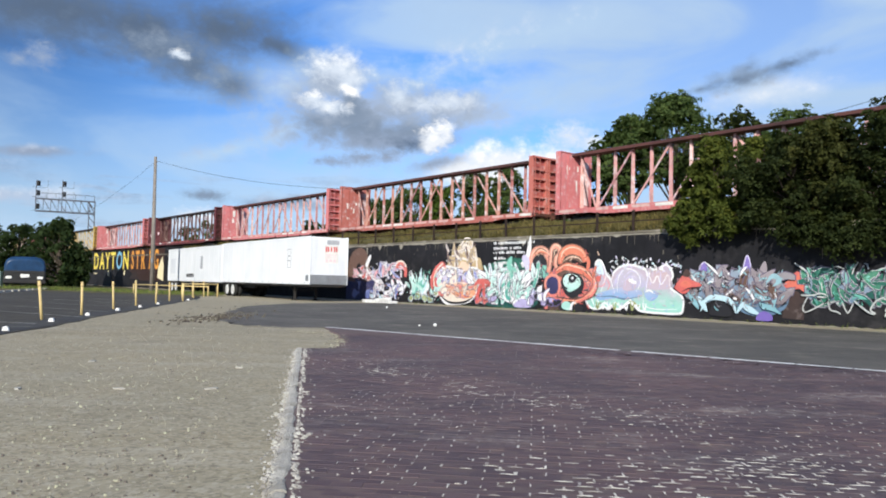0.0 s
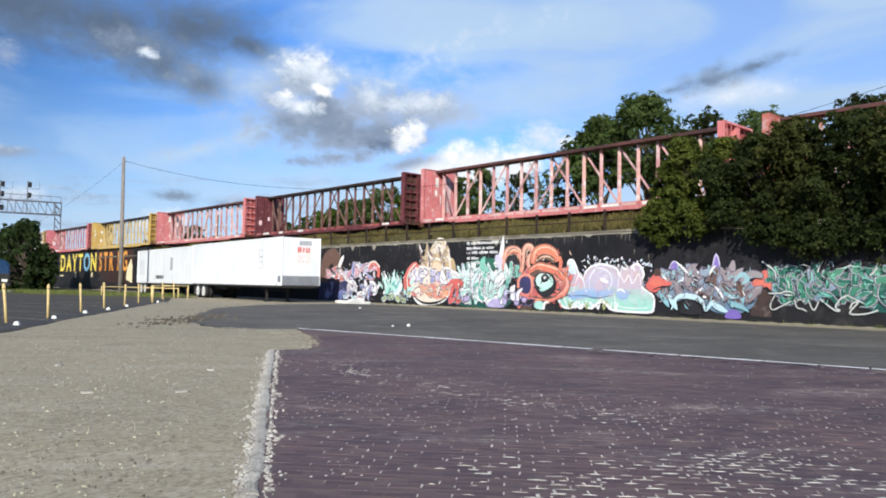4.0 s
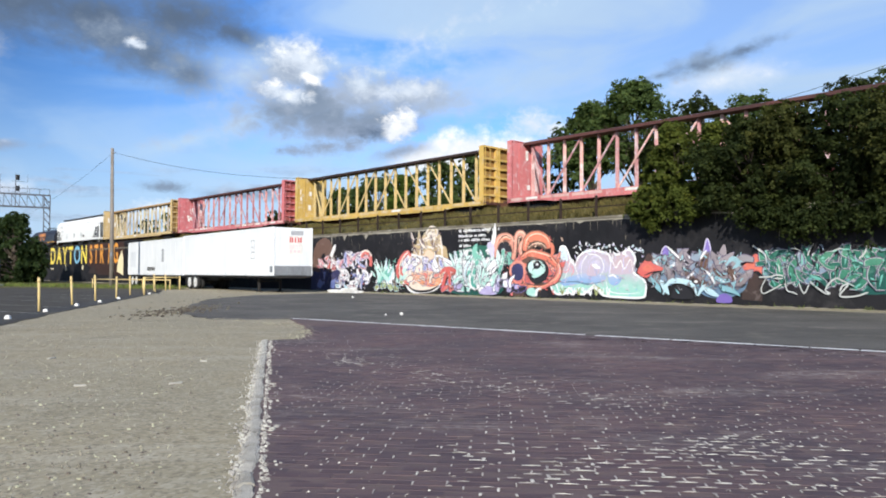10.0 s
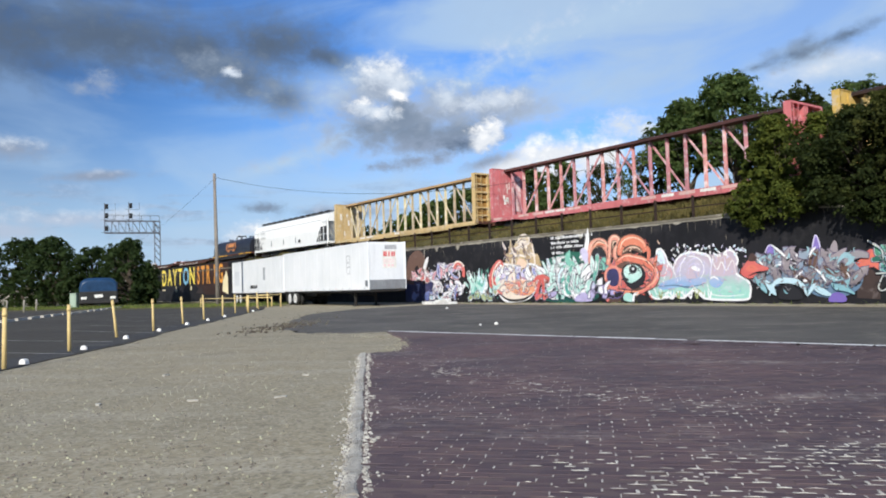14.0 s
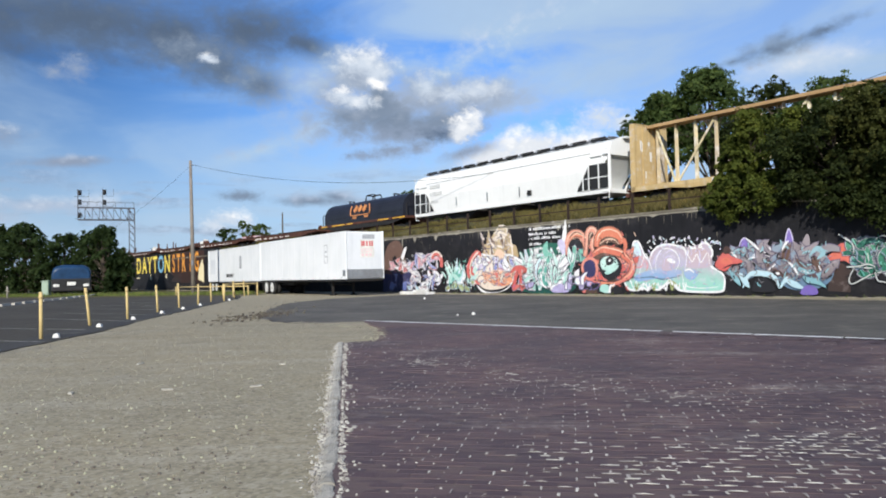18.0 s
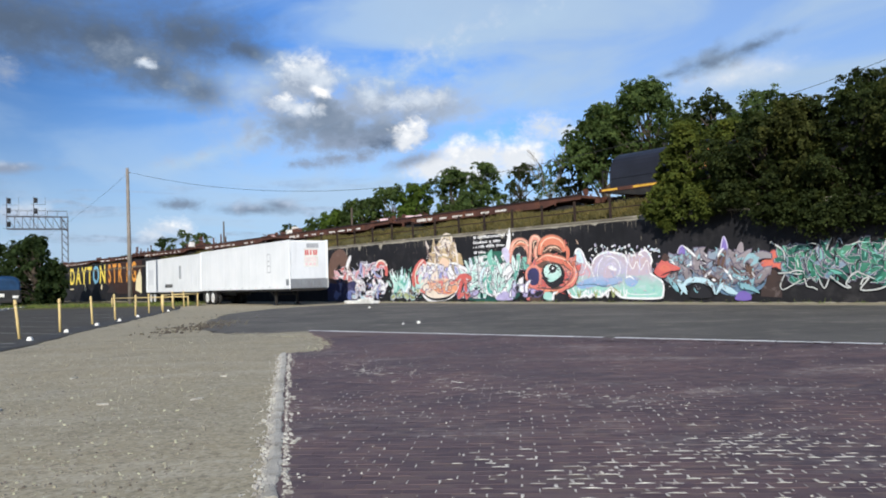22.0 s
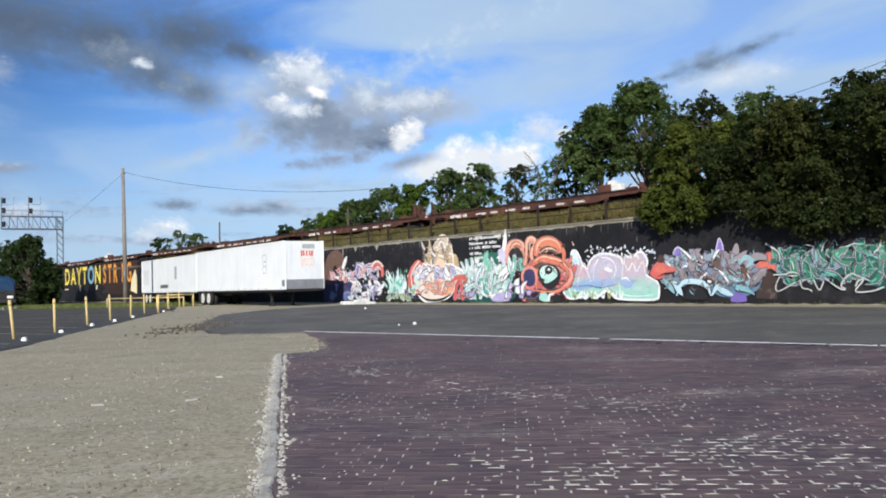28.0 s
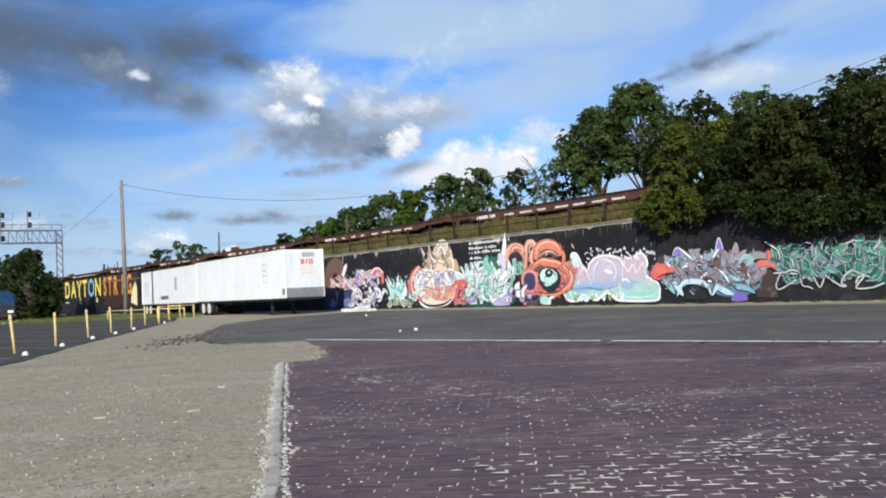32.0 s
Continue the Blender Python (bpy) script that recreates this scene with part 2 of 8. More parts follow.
def gravel_material(name, pale, mid, dark, warm):
    """Packed grit: pale fines, darker grains of three sizes, broad damp and worn patches."""
    mat = bpy.data.materials.new(name)
    mat.use_nodes = True
    k = Nodes(mat.node_tree)
    co = k.n("ShaderNodeTexCoord").outputs["Object"]
    col = k.mix(k.step(k.noise(co, 0.22, 4.0, 0.6, 0.4), 0.35, 0.65), mid, warm)
    col = k.mix(k.m("MULTIPLY", k.step(k.noise(co, 0.9, 5.0, 0.65, 0.8), 0.5, 0.7), 0.35), col, dark)
    drag = k.n("ShaderNodeMapping", {"Vector": co, "Rotation": (0, 0, radians(20)), "Scale": (0.35, 1.6, 1)}).outputs[0]
    col = k.mix(k.m("MULTIPLY", k.step(k.noise(drag, 0.8, 5.0, 0.6, 0.6), 0.45, 0.75), 0.5), col, pale)
    col = k.mix(k.m("MULTIPLY", k.step(k.noise(co, 3.4, 4.0, 0.6), 0.48, 0.72), 0.4), col, pale)
    col = k.mix(k.m("MULTIPLY", k.step(k.noise(co, 11.0, 4.0, 0.65), 0.5, 0.68), 0.55), col, dark)
    grit = k.n("ShaderNodeTexVoronoi", {"Vector": co, "Scale": 34.0, "Randomness": 1.0})
    tone = k.n("ShaderNodeSeparateColor", {0: grit.outputs["Color"]}).outputs[0]
    col = k.mix(k.m("MULTIPLY", k.step(tone, 0.62, 0.95), 0.5), col, pale)
    col = k.mix(k.m("MULTIPLY", k.step(tone, 0.3, 0.05), 0.5), col, dark)
    bs = k.n("ShaderNodeBsdfPrincipled", {"Base Color": col, "Specular IOR Level": 0.2, "Roughness": 0.95})
    bn = k.n("ShaderNodeBump", {"Strength": 0.4, "Distance": 0.015, "Height": k.m("ADD", tone, k.noise(co, 60.0, 3.0, 0.6))})
    k.t.links.new(bn.outputs[0], bs.inputs["Normal"])
    k.t.links.new(bs.outputs[0], k.n("ShaderNodeOutputMaterial").inputs[0])
    return mat


def leaf_material(name, a, b, glow=0.35):
    mat = bpy.data.materials.new(name)
    mat.use_nodes = True
    k = Nodes(mat.node_tree)
    rnd = k.n("ShaderNodeNewGeometry").outputs["Random Per Island"]
    co = k.n("ShaderNodeTexCoord").outputs["Object"]
    col = k.mix(rnd, a, b)
    col = k.mix(k.m("MULTIPLY", k.step(k.noise(co, 0.7, 3.0), 0.42, 0.62), 0.6), col, tuple(c * 0.6 for c in a))
    col = k.mix(k.m("MULTIPLY", k.step(k.noise(co, 1.9, 3.0, 0.6), 0.52, 0.66), 0.6), col, (b[0] * 1.5, b[1] * 1.35, b[2] * 1.1))
    bs = k.n("ShaderNodeBsdfPrincipled", {"Base Color": col, "Roughness": 0.75, "Specular IOR Level": 0.12})
    tr = k.n("ShaderNodeBsdfTranslucent", {"Color": k.mix(0.4, col, (0.25, 0.34, 0.04))})
    mx = k.n("ShaderNodeMixShader", {0: glow, 1: bs.outputs[0], 2: tr.outputs[0]})
    k.t.links.new(mx.outputs[0], k.n("ShaderNodeOutputMaterial").inputs[0])
    return mat


M = {}


def mats():
    M["gravel"] = gravel_material("gravel", (0.44, 0.4, 0.315), (0.3, 0.266, 0.185), (0.15, 0.133, 0.097), (0.335, 0.286, 0.19))
    M["brick"] = material("brick", [(0.118, 0.076, 0.078), (0.078, 0.057, 0.064)], 0.75, 0.6, 60, 0.3, island=0.3, spots=((0.15, 0.1, 0.09), 2.4, 0.52, 0.8), dust=(0.34, 0.3, 0.27))
    M["brick_near"] = material("brick_near", [(0.118, 0.076, 0.078), (0.078, 0.057, 0.064)], 0.75, 0.6, 60, 0.3, object_random=0.3, spots=((0.15, 0.1, 0.09), 2.4, 0.52, 0.8), dust=(0.34, 0.3, 0.27))
    M["mortar"] = material("mortar", [(0.15, 0.105, 0.1), (0.11, 0.082, 0.083)], 0.95, 0.6, 50, 0.4, spots=((0.13, 0.1, 0.09), 3.0, 0.55, 0.7))
    M["asphalt"] = material("asphalt", [(0.122, 0.113, 0.1), (0.08, 0.075, 0.067)], 0.9, 0.3, 45, 0.5, spots=((0.17, 0.155, 0.13), 1.1, 0.5, 0.75), bump_scale=60, dust=(0.27, 0.245, 0.2), dust_turn=44)
    M["asphalt_lot"] = material("asphalt_lot", [(0.07, 0.062, 0.049), (0.048, 0.043, 0.036)], 0.9, 0.2, 45, 0.5, spots=((0.13, 0.122, 0.1), 0.5, 0.56, 0.8), bump_scale=60)
    M["bay"] = material("bay", [(0.36, 0.35, 0.32), (0.2, 0.195, 0.18)], 0.8, 1.2, 30, 0.2, spots=((0.08, 0.077, 0.068), 2.5, 0.5, 0.62))
    M["patch"] = material("patch", [(0.062, 0.06, 0.057), (0.048, 0.047, 0.046)], 0.9, 0.4, 45, 0.5, spots=((0.15, 0.14, 0.115), 0.9, 0.55, 0.7), bump_scale=60)
    M["line"] = material("line", [(0.85, 0.84, 0.82), (0.74, 0.73, 0.7)], 0.7, 1.5, 30, 0.2, spots=((0.4, 0.38, 0.36), 5.0, 0.66, 0.76))
    M["kerb"] = material("kerb", [(0.5, 0.475, 0.42), (0.36, 0.335, 0.285)], 0.95, 3.0, 40, 0.9, spots=((0.23, 0.21, 0.175), 9.0, 0.56, 0.7), bump_scale=70)
    M["clod"] = material("clod", [(0.1, 0.085, 0.065), (0.06, 0.052, 0.042)], 0.95, 3.0, 30, 0.3, island=0.5)
    M["decal_pink"] = material("decal_pink", [(0.74, 0.5, 0.52), (0.72, 0.56, 0.58)], 0.6, 3.0, 30, 0.05)
    M["crumb"] = material("crumb", [(0.55, 0.51, 0.46), (0.36, 0.33, 0.29)], 0.95, 3.0, 30, 0.3, island=0.5)
    M["gravel_dark"] = gravel_material("gravel_dark", (0.3, 0.27, 0.2), (0.2, 0.175, 0.125), (0.11, 0.095, 0.07), (0.22, 0.19, 0.13))
    M["kerb_crumb"] = material("kerb_crumb", [(0.4, 0.385, 0.35), (0.25, 0.235, 0.21)], 0.95, 3.0, 30, 0.3, island=0.5)
    M["stone"] = material("stone", [(0.29, 0.265, 0.205), (0.15, 0.135, 0.105)], 0.95, 3.0, 30, 0.3, island=0.9)
    M["grass_ground"] = material("grass_ground", [(0.1, 0.085, 0.03), (0.065, 0.06, 0.02)], 0.95, 0.5, 20, 0.5, spots=((0.17, 0.14, 0.06), 1.2, 0.55, 0.75))
    M["ballast"] = material("ballast", [(0.2, 0.18, 0.16), (0.13, 0.115, 0.1)], 0.95, 1.0, 25, 0.6)
    M["coping"] = material("coping", [(0.22, 0.2, 0.155), (0.13, 0.115, 0.09)], 0.9, 0.8, 25, 0.5, spots=((0.34, 0.31, 0.26), 1.4, 0.55, 0.7))
    M["weed_olive"] = leaf_material("weed_olive", (0.1, 0.085, 0.03), (0.17, 0.14, 0.058), 0.25)
    M["concrete"] = material("concrete", [(0.36, 0.335, 0.28), (0.25, 0.225, 0.18)], 0.9, 0.7, 25, 0.4, streaks=0.55)
    M["wall_black"] = material("wall_black", [(0.015, 0.0145, 0.018), (0.009, 0.009, 0.011)], 0.7, 0.35, 20, 0.25, spots=((0.042, 0.04, 0.042), 0.9, 0.5, 0.78), streaks=0.5)
    M["rust"] = material("rust", [(0.11, 0.045, 0.03), (0.065, 0.03, 0.024)], 0.8, 0.6, 30, 0.25, spots=((0.18, 0.07, 0.035), 1.3, 0.55, 0.75))
    M["fence_rust"] = material("fence_rust", [(0.04, 0.024, 0.017), (0.024, 0.016, 0.013)], 0.8, 2.0, 40, 0.2)
    M["steel_dark"] = material("steel_dark", [(0.03, 0.028, 0.027), (0.018, 0.017, 0.017)], 0.6, 2.0, 40, 0.2, spots=((0.07, 0.045, 0.03), 3.0, 0.58, 0.75))
    M["rail"] = material("rail", [(0.3, 0.27, 0.25), (0.2, 0.16, 0.13)], 0.35, 2.0, 40, 0.1, metal=0.9)
    for n, a in dict(pink=(0.62, 0.2, 0.2), crimson=(0.58, 0.17, 0.18), salmon=(0.48, 0.15, 0.12), maroon=(0.13, 0.036, 0.042), redbrown=(0.33, 0.08, 0.07), pale_pink=(0.66, 0.42, 0.38), pale_yellow=(0.62, 0.47, 0.24), yellow=(0.6, 0.4, 0.11), ochre=(0.58, 0.42, 0.2)).items():
        M["car_" + n] = material("car_" + n, [a, tuple(c * 0.8 for c in a)], 0.6, 0.5, 25, 0.12, spots=(tuple(c * 0.55 + 0.22 for c in a) if n != "maroon" else (0.2, 0.08, 0.08), 2.6, 0.5, 0.68), streaks=0.4)
    M["chord"] = material("chord", [(0.045, 0.026, 0.022), (0.028, 0.018, 0.017)], 0.6, 0.5, 25, 0.1)
    M["chord_red"] = material("chord_red", [(0.13, 0.052, 0.046), (0.035, 0.021, 0.02)], 0.6, 0.12, 25, 0.1)
    for n, a in dict(pink=(0.66, 0.36, 0.34), crimson=(0.6, 0.27, 0.28), salmon=(0.52, 0.24, 0.2), maroon=(0.16, 0.07, 0.065), yellow=(0.66, 0.55, 0.3), ochre=(0.64, 0.53, 0.34)).items():
        M["post_" + n] = material("post_" + n, [a, tuple(c * 0.7 for c in a)], 0.7, 1.1, 25, 0.15, spots=(tuple(c * 0.4 + 0.42 for c in a) if n != "maroon" else (0.25, 0.16, 0.14), 2.2, 0.48, 0.66), streaks=0.45, object_random=0.3)
    M["gantry_steel"] = material("gantry_steel", [(0.1, 0.11, 0.13), (0.07, 0.075, 0.09)], 0.6, 1.0, 30, 0.1)
    M["hopper_white"] = material("hopper_white", [(0.8, 0.81, 0.8), (0.74, 0.75, 0.74)], 0.5, 0.4, 25, 0.06, streaks=0.1)
    M["coil_navy"] = material("coil_navy", [(0.022, 0.024, 0.034), (0.015, 0.016, 0.022)], 0.42, 0.6, 25, 0.06, streaks=0.2)
    M["decal_white"] = material("decal_white", [(0.75, 0.74, 0.7), (0.6, 0.58, 0.54)], 0.6, 3.0, 30, 0.05)
    M["decal_faint"] = material("decal_faint", [(0.55, 0.56, 0.56), (0.6, 0.61, 0.6)], 0.6, 3.0, 30, 0.05)
    M["decal_yellow"] = material("decal_yellow", [(0.7, 0.42, 0.06), (0.55, 0.3, 0.04)], 0.6, 3.0, 30, 0.05)
    M["decal_red"] = material("decal_red", [(0.62, 0.05, 0.06), (0.5, 0.04, 0.05)], 0.6, 3.0, 30, 0.05)
    M["decal_black"] = material("decal_black", [(0.03, 0.03, 0.03), (0.02, 0.02, 0.02)], 0.6, 3.0, 30, 0.05)
    M["decal_grey"] = material("decal_grey", [(0.4, 0.41, 0.43), (0.33, 0.34, 0.36)], 0.6, 3.0, 30, 0.05)
    M["trailer_white"] = material("trailer_white", [(0.8, 0.81, 0.82), (0.73, 0.75, 0.76)], 0.42, 0.35, 20, 0.04, streaks=0.12)
    M["trailer_end"] = material("trailer_end", [(0.7, 0.72, 0.74), (0.62, 0.64, 0.67)], 0.42, 0.35, 20, 0.04, streaks=0.15)
    M["trailer_grey"] = material("trailer_grey", [(0.33, 0.35, 0.37), (0.26, 0.27, 0.29)], 0.45, 0.8, 20, 0.08, metal=0.5)
    M["rubber"] = material("rubber", [(0.022, 0.022, 0.022), (0.03, 0.029, 0.028)], 0.85, 3.0, 40, 0.2)
    M["chord_ochre"] = material("chord_ochre", [(0.48, 0.32, 0.16), (0.34, 0.21, 0.1)], 0.6, 0.5, 25, 0.1)
    # weathered browns of the bulkhead recesses, darkened to carry shade between ribs
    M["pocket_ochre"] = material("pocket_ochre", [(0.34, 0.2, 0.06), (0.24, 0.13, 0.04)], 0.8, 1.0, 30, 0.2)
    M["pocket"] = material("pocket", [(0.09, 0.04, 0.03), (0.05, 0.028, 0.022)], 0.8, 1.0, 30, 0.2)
    M["hub_white"] = material("hub_white", [(0.78, 0.78, 0.76), (0.48, 0.47, 0.44)], 0.5, 3.0, 40, 0.1)
    M["post_yellow"] = material("post_yellow", [(0.66, 0.5, 0.22), (0.54, 0.4, 0.18)], 0.7, 3.0, 30, 0.15, spots=((0.55, 0.5, 0.36), 5.0, 0.55, 0.7))
    M["paint_white"] = material("paint_white", [(0.8, 0.79, 0.75), (0.62, 0.61, 0.57)], 0.7, 4.0, 30, 0.2)
    M["pole_wood"] = material("pole_wood", [(0.25, 0.22, 0.19), (0.17, 0.15, 0.13)], 0.85, 1.0, 30, 0.3, streaks=0.5)
    M["wire"] = material("wire", [(0.03, 0.03, 0.03)], 0.6, 1, 10, 0)
    M["galv"] = material("galv", [(0.26, 0.28, 0.31), (0.18, 0.19, 0.22)], 0.5, 1.0, 30, 0.1, metal=0.4)
    M["black_paint"] = material("black_paint", [(0.02, 0.02, 0.02), (0.03, 0.03, 0.03)], 0.5, 1.0, 30, 0.05)
    M["tarp_blue"] = material("tarp_blue", [(0.015, 0.05, 0.12), (0.01, 0.032, 0.075)], 0.4, 0.8, 20, 0.1)
    M["house"] = material("house", [(0.6, 0.6, 0.58), (0.52, 0.52, 0.5)], 0.8, 0.8, 20, 0.1)
    M["roof"] = material("roof", [(0.12, 0.11, 0.11), (0.09, 0.085, 0.085)], 0.9, 0.8, 20, 0.2)
    M["cabinet_green"] = material("cabinet_green", [(0.3, 0.38, 0.3), (0.24, 0.31, 0.24)], 0.6, 1.0, 30, 0.08)
    M["bark"] = material("bark", [(0.1, 0.08, 0.06), (0.065, 0.052, 0.04)], 0.95, 3.0, 25, 0.5)
    M["bark_pale"] = material("bark_pale", [(0.34, 0.32, 0.29), (0.22, 0.2, 0.18)], 0.95, 3.0, 25, 0.4)
    M["leaf"] = leaf_material("leaf", (0.042, 0.072, 0.022), (0.09, 0.13, 0.042), 0.28)
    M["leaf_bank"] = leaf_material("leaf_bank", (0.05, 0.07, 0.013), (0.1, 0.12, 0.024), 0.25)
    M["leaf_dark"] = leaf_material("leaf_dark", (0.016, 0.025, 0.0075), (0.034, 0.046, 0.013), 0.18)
    M["leaf_lot"] = leaf_material("leaf_lot", (0.018, 0.034, 0.012), (0.036, 0.058, 0.02), 0.2)
    M["decal_amber"] = material("decal_amber", [(0.62, 0.27, 0.1), (0.5, 0.2, 0.08)], 0.6, 3.0, 30, 0.05)
    M["leaf_light"] = leaf_material("leaf_light", (0.055, 0.1, 0.016), (0.1, 0.15, 0.027), 0.3)
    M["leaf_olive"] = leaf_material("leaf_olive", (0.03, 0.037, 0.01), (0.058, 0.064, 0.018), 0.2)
    M["grass"] = leaf_material("grass", (0.1, 0.15, 0.035), (0.2, 0.22, 0.07), 0.3)


mats()

# ------------------------------------------------------------ mesh helpers


def box(bm, x0, x1, y0, y1, z0, z1, bevel=0.0):
    v = [bm.verts.new((x, y, z)) for x in (x0, x1) for y in (y0, y1) for z in (z0, z1)]
    fs = [bm.faces.new([v[i] for i in q]) for q in ((0, 1, 3, 2), (4, 6, 7, 5), (0, 4, 5, 1), (2, 3, 7, 6), (0, 2, 6, 4), (1, 5, 7, 3))]
    if bevel:
        edges = {e for f in fs for e in f.edges}
        bmesh.ops.bevel(bm, geom=list(edges), offset=bevel, segments=1, affect="EDGES")
    return bm


def bar(bm, p, q, w, d=None, side=(0, 1, 0)):
    """A square bar from p to q, w wide and d deep along side."""
    d = d or w
    p, q = Vector(p), Vector(q)
    ax = (q - p).normalized()
    s = (Vector(side) - ax * ax.dot(Vector(side))).normalized()
    u = ax.cross(s)
    v = [bm.verts.new(c + u * a * w / 2 + s * b * d / 2) for c in (p, q) for a, b in ((-1, -1), (1, -1), (1, 1), (-1, 1))]
    for f in ((3, 2, 1, 0), (4, 5, 6, 7), (0, 1, 5, 4), (1, 2, 6, 5), (2, 3, 7, 6), (3, 0, 4, 7)):
        bm.faces.new([v[i] for i in f])
    return bm


def tube(bm, pts, radii, n=8, caps=True):
    """A round tube along points with a radius at each."""
    rings = []
    pts = [Vector(p) for p in pts]
    if isinstance(radii, (int, float)):
        radii = [radii] * len(pts)
    for i, p in enumerate(pts):
        ax = (pts[min(i + 1, len(pts) - 1)] - pts[max(i - 1, 0)]).normalized()
        ref = Vector((1, 0, 0)) if abs(ax.x) < 0.8 else Vector((0, 1, 0))
        s = ax.cross(ref).normalized()
        u = ax.cross(s)
        rings.append([bm.verts.new(p + (s * math.cos(k * math.tau / n) + u * math.sin(k * math.tau / n)) * radii[i]) for k in range(n)])
    for a, b in zip(rings, rings[1:]):
        for k in range(n):
            f = bm.faces.new((a[k], a[(k + 1) % n], b[(k + 1) % n], b[k]))
            f.smooth = True
    if caps:
        bm.faces.new(rings[0][::-1])
        bm.faces.new(rings[-1])
    return bm


def prism(bm, outline, axis, a, b):
    """An outline in the plane across the axis, drawn out from a to b. Outline pairs: x: (y, z); y: (x, z); z: (x, y)."""
    def at(p, c):
        return {"x": (c, p[0], p[1]), "y": (p[0], c, p[1]), "z": (p[0], p[1], c)}[axis]
    lo = [bm.verts.new(at(p, a)) for p in outline]
    hi = [bm.verts.new(at(p, b)) for p in outline]
    bm.faces.new(lo[::-1]), bm.faces.new(hi)
    n = len(outline)
    for i in range(n):
        bm.faces.new((lo[i], lo[(i + 1) % n], hi[(i + 1) % n], hi[i]))
    return bm


def mesh_from(bm, name, mat):
    bmesh.ops.recalc_face_normals(bm, faces=bm.faces)
    me = bpy.data.meshes.new(name)
    bm.to_mesh(me)
    bm.free()
    me.materials.append(mat)
    return me


def part(name, bm, mat, parent, label="", m=None):
    ob = new(name, bm if isinstance(bm, bpy.types.Mesh) else mesh_from(bm, name, mat))
    ob.parent = parent
    if m is not None:
        ob.matrix_basis = m
    return tagged(ob, label)


def thing(name, m, label, category, group="", kind=""):
    ob = new(name)
    ob.matrix_basis = m
    ob.empty_display_size = 0.3
    return tagged(ob, label, category, group, kind)


def solid(name, bm, mat, m, label, category, group="", kind=""):
    ob = new(name, mesh_from(bm, name, mat))
    ob.matrix_basis = m
    return tagged(ob, label, category, group, kind)


def B():
    return bmesh.new()


def sheet(verts, faces, name, mat):
    me = bpy.data.meshes.new(name)
    me.from_pydata([tuple(v) for v in verts], [], faces)
    me.materials.append(mat)
    me.update()
    return me


# the frame of the wall: x along it (towards the camera's side), y away behind it, z up
WALL_TURN, WALL_GAP = 48.0, 29.42
WALL = pose(0, 0, 0, 0, 0, -WALL_TURN) @ Matrix.Translation((0, WALL_GAP, 0))
WALL_H = 4.02
TRACK = 4.9                # from the wall's face to the middle of the track
RAIL_Z = 4.66


def on_wall(s, n=0.0, z=0.0, rz=0.0):
    return WALL @ pose(s, n, z, 0, 0, rz)


# ------------------------------------------------------------ ground
LINE_A, LINE_B = Vector((-3.93, 20.3)), Vector((7.4, 11.97))
LINE_DIR = (LINE_B - LINE_A).normalized()
KERB_A, KERB_B = Vector((-0.35, 1.0)), Vector((-3.12, 13.75))


def flat(name, outline, z, mat, label, category, thick=0.05):
    bm = B()
    lo = [bm.verts.new((x, y, z - thick)) for x, y in outline]
    hi = [bm.verts.new((x, y, z)) for x, y in outline]
    bm.faces.new(hi)
    n = len(outline)
    for i in range(n):
        bm.faces.new((lo[i], lo[(i + 1) % n], hi[(i + 1) % n], hi[i]))
    bmesh.ops.triangulate(bm, faces=[f for f in bm.faces if len(f.verts) > 4])
    return solid(name, bm, mat, Matrix(), label, category, kind="structure")


def ragged(pts, step, amp, seed):
    """Subdivides an open run of points and shakes it, for worn edges."""
    rnd = random.Random(seed)
    out = []
    for a, b in zip(pts, pts[1:]):
        a, b = Vector(a), Vector(b)
        k = max(1, int((b - a).length / step))
        side = Vector((-(b - a).y, (b - a).x)).normalized()
        for i in range(k):
            out.append(a.lerp(b, i / k) + side * rnd.uniform(-amp, amp) * (0 if i == 0 else 1))
    out.append(Vector(pts[-1]))
    return [tuple(p) for p in out]


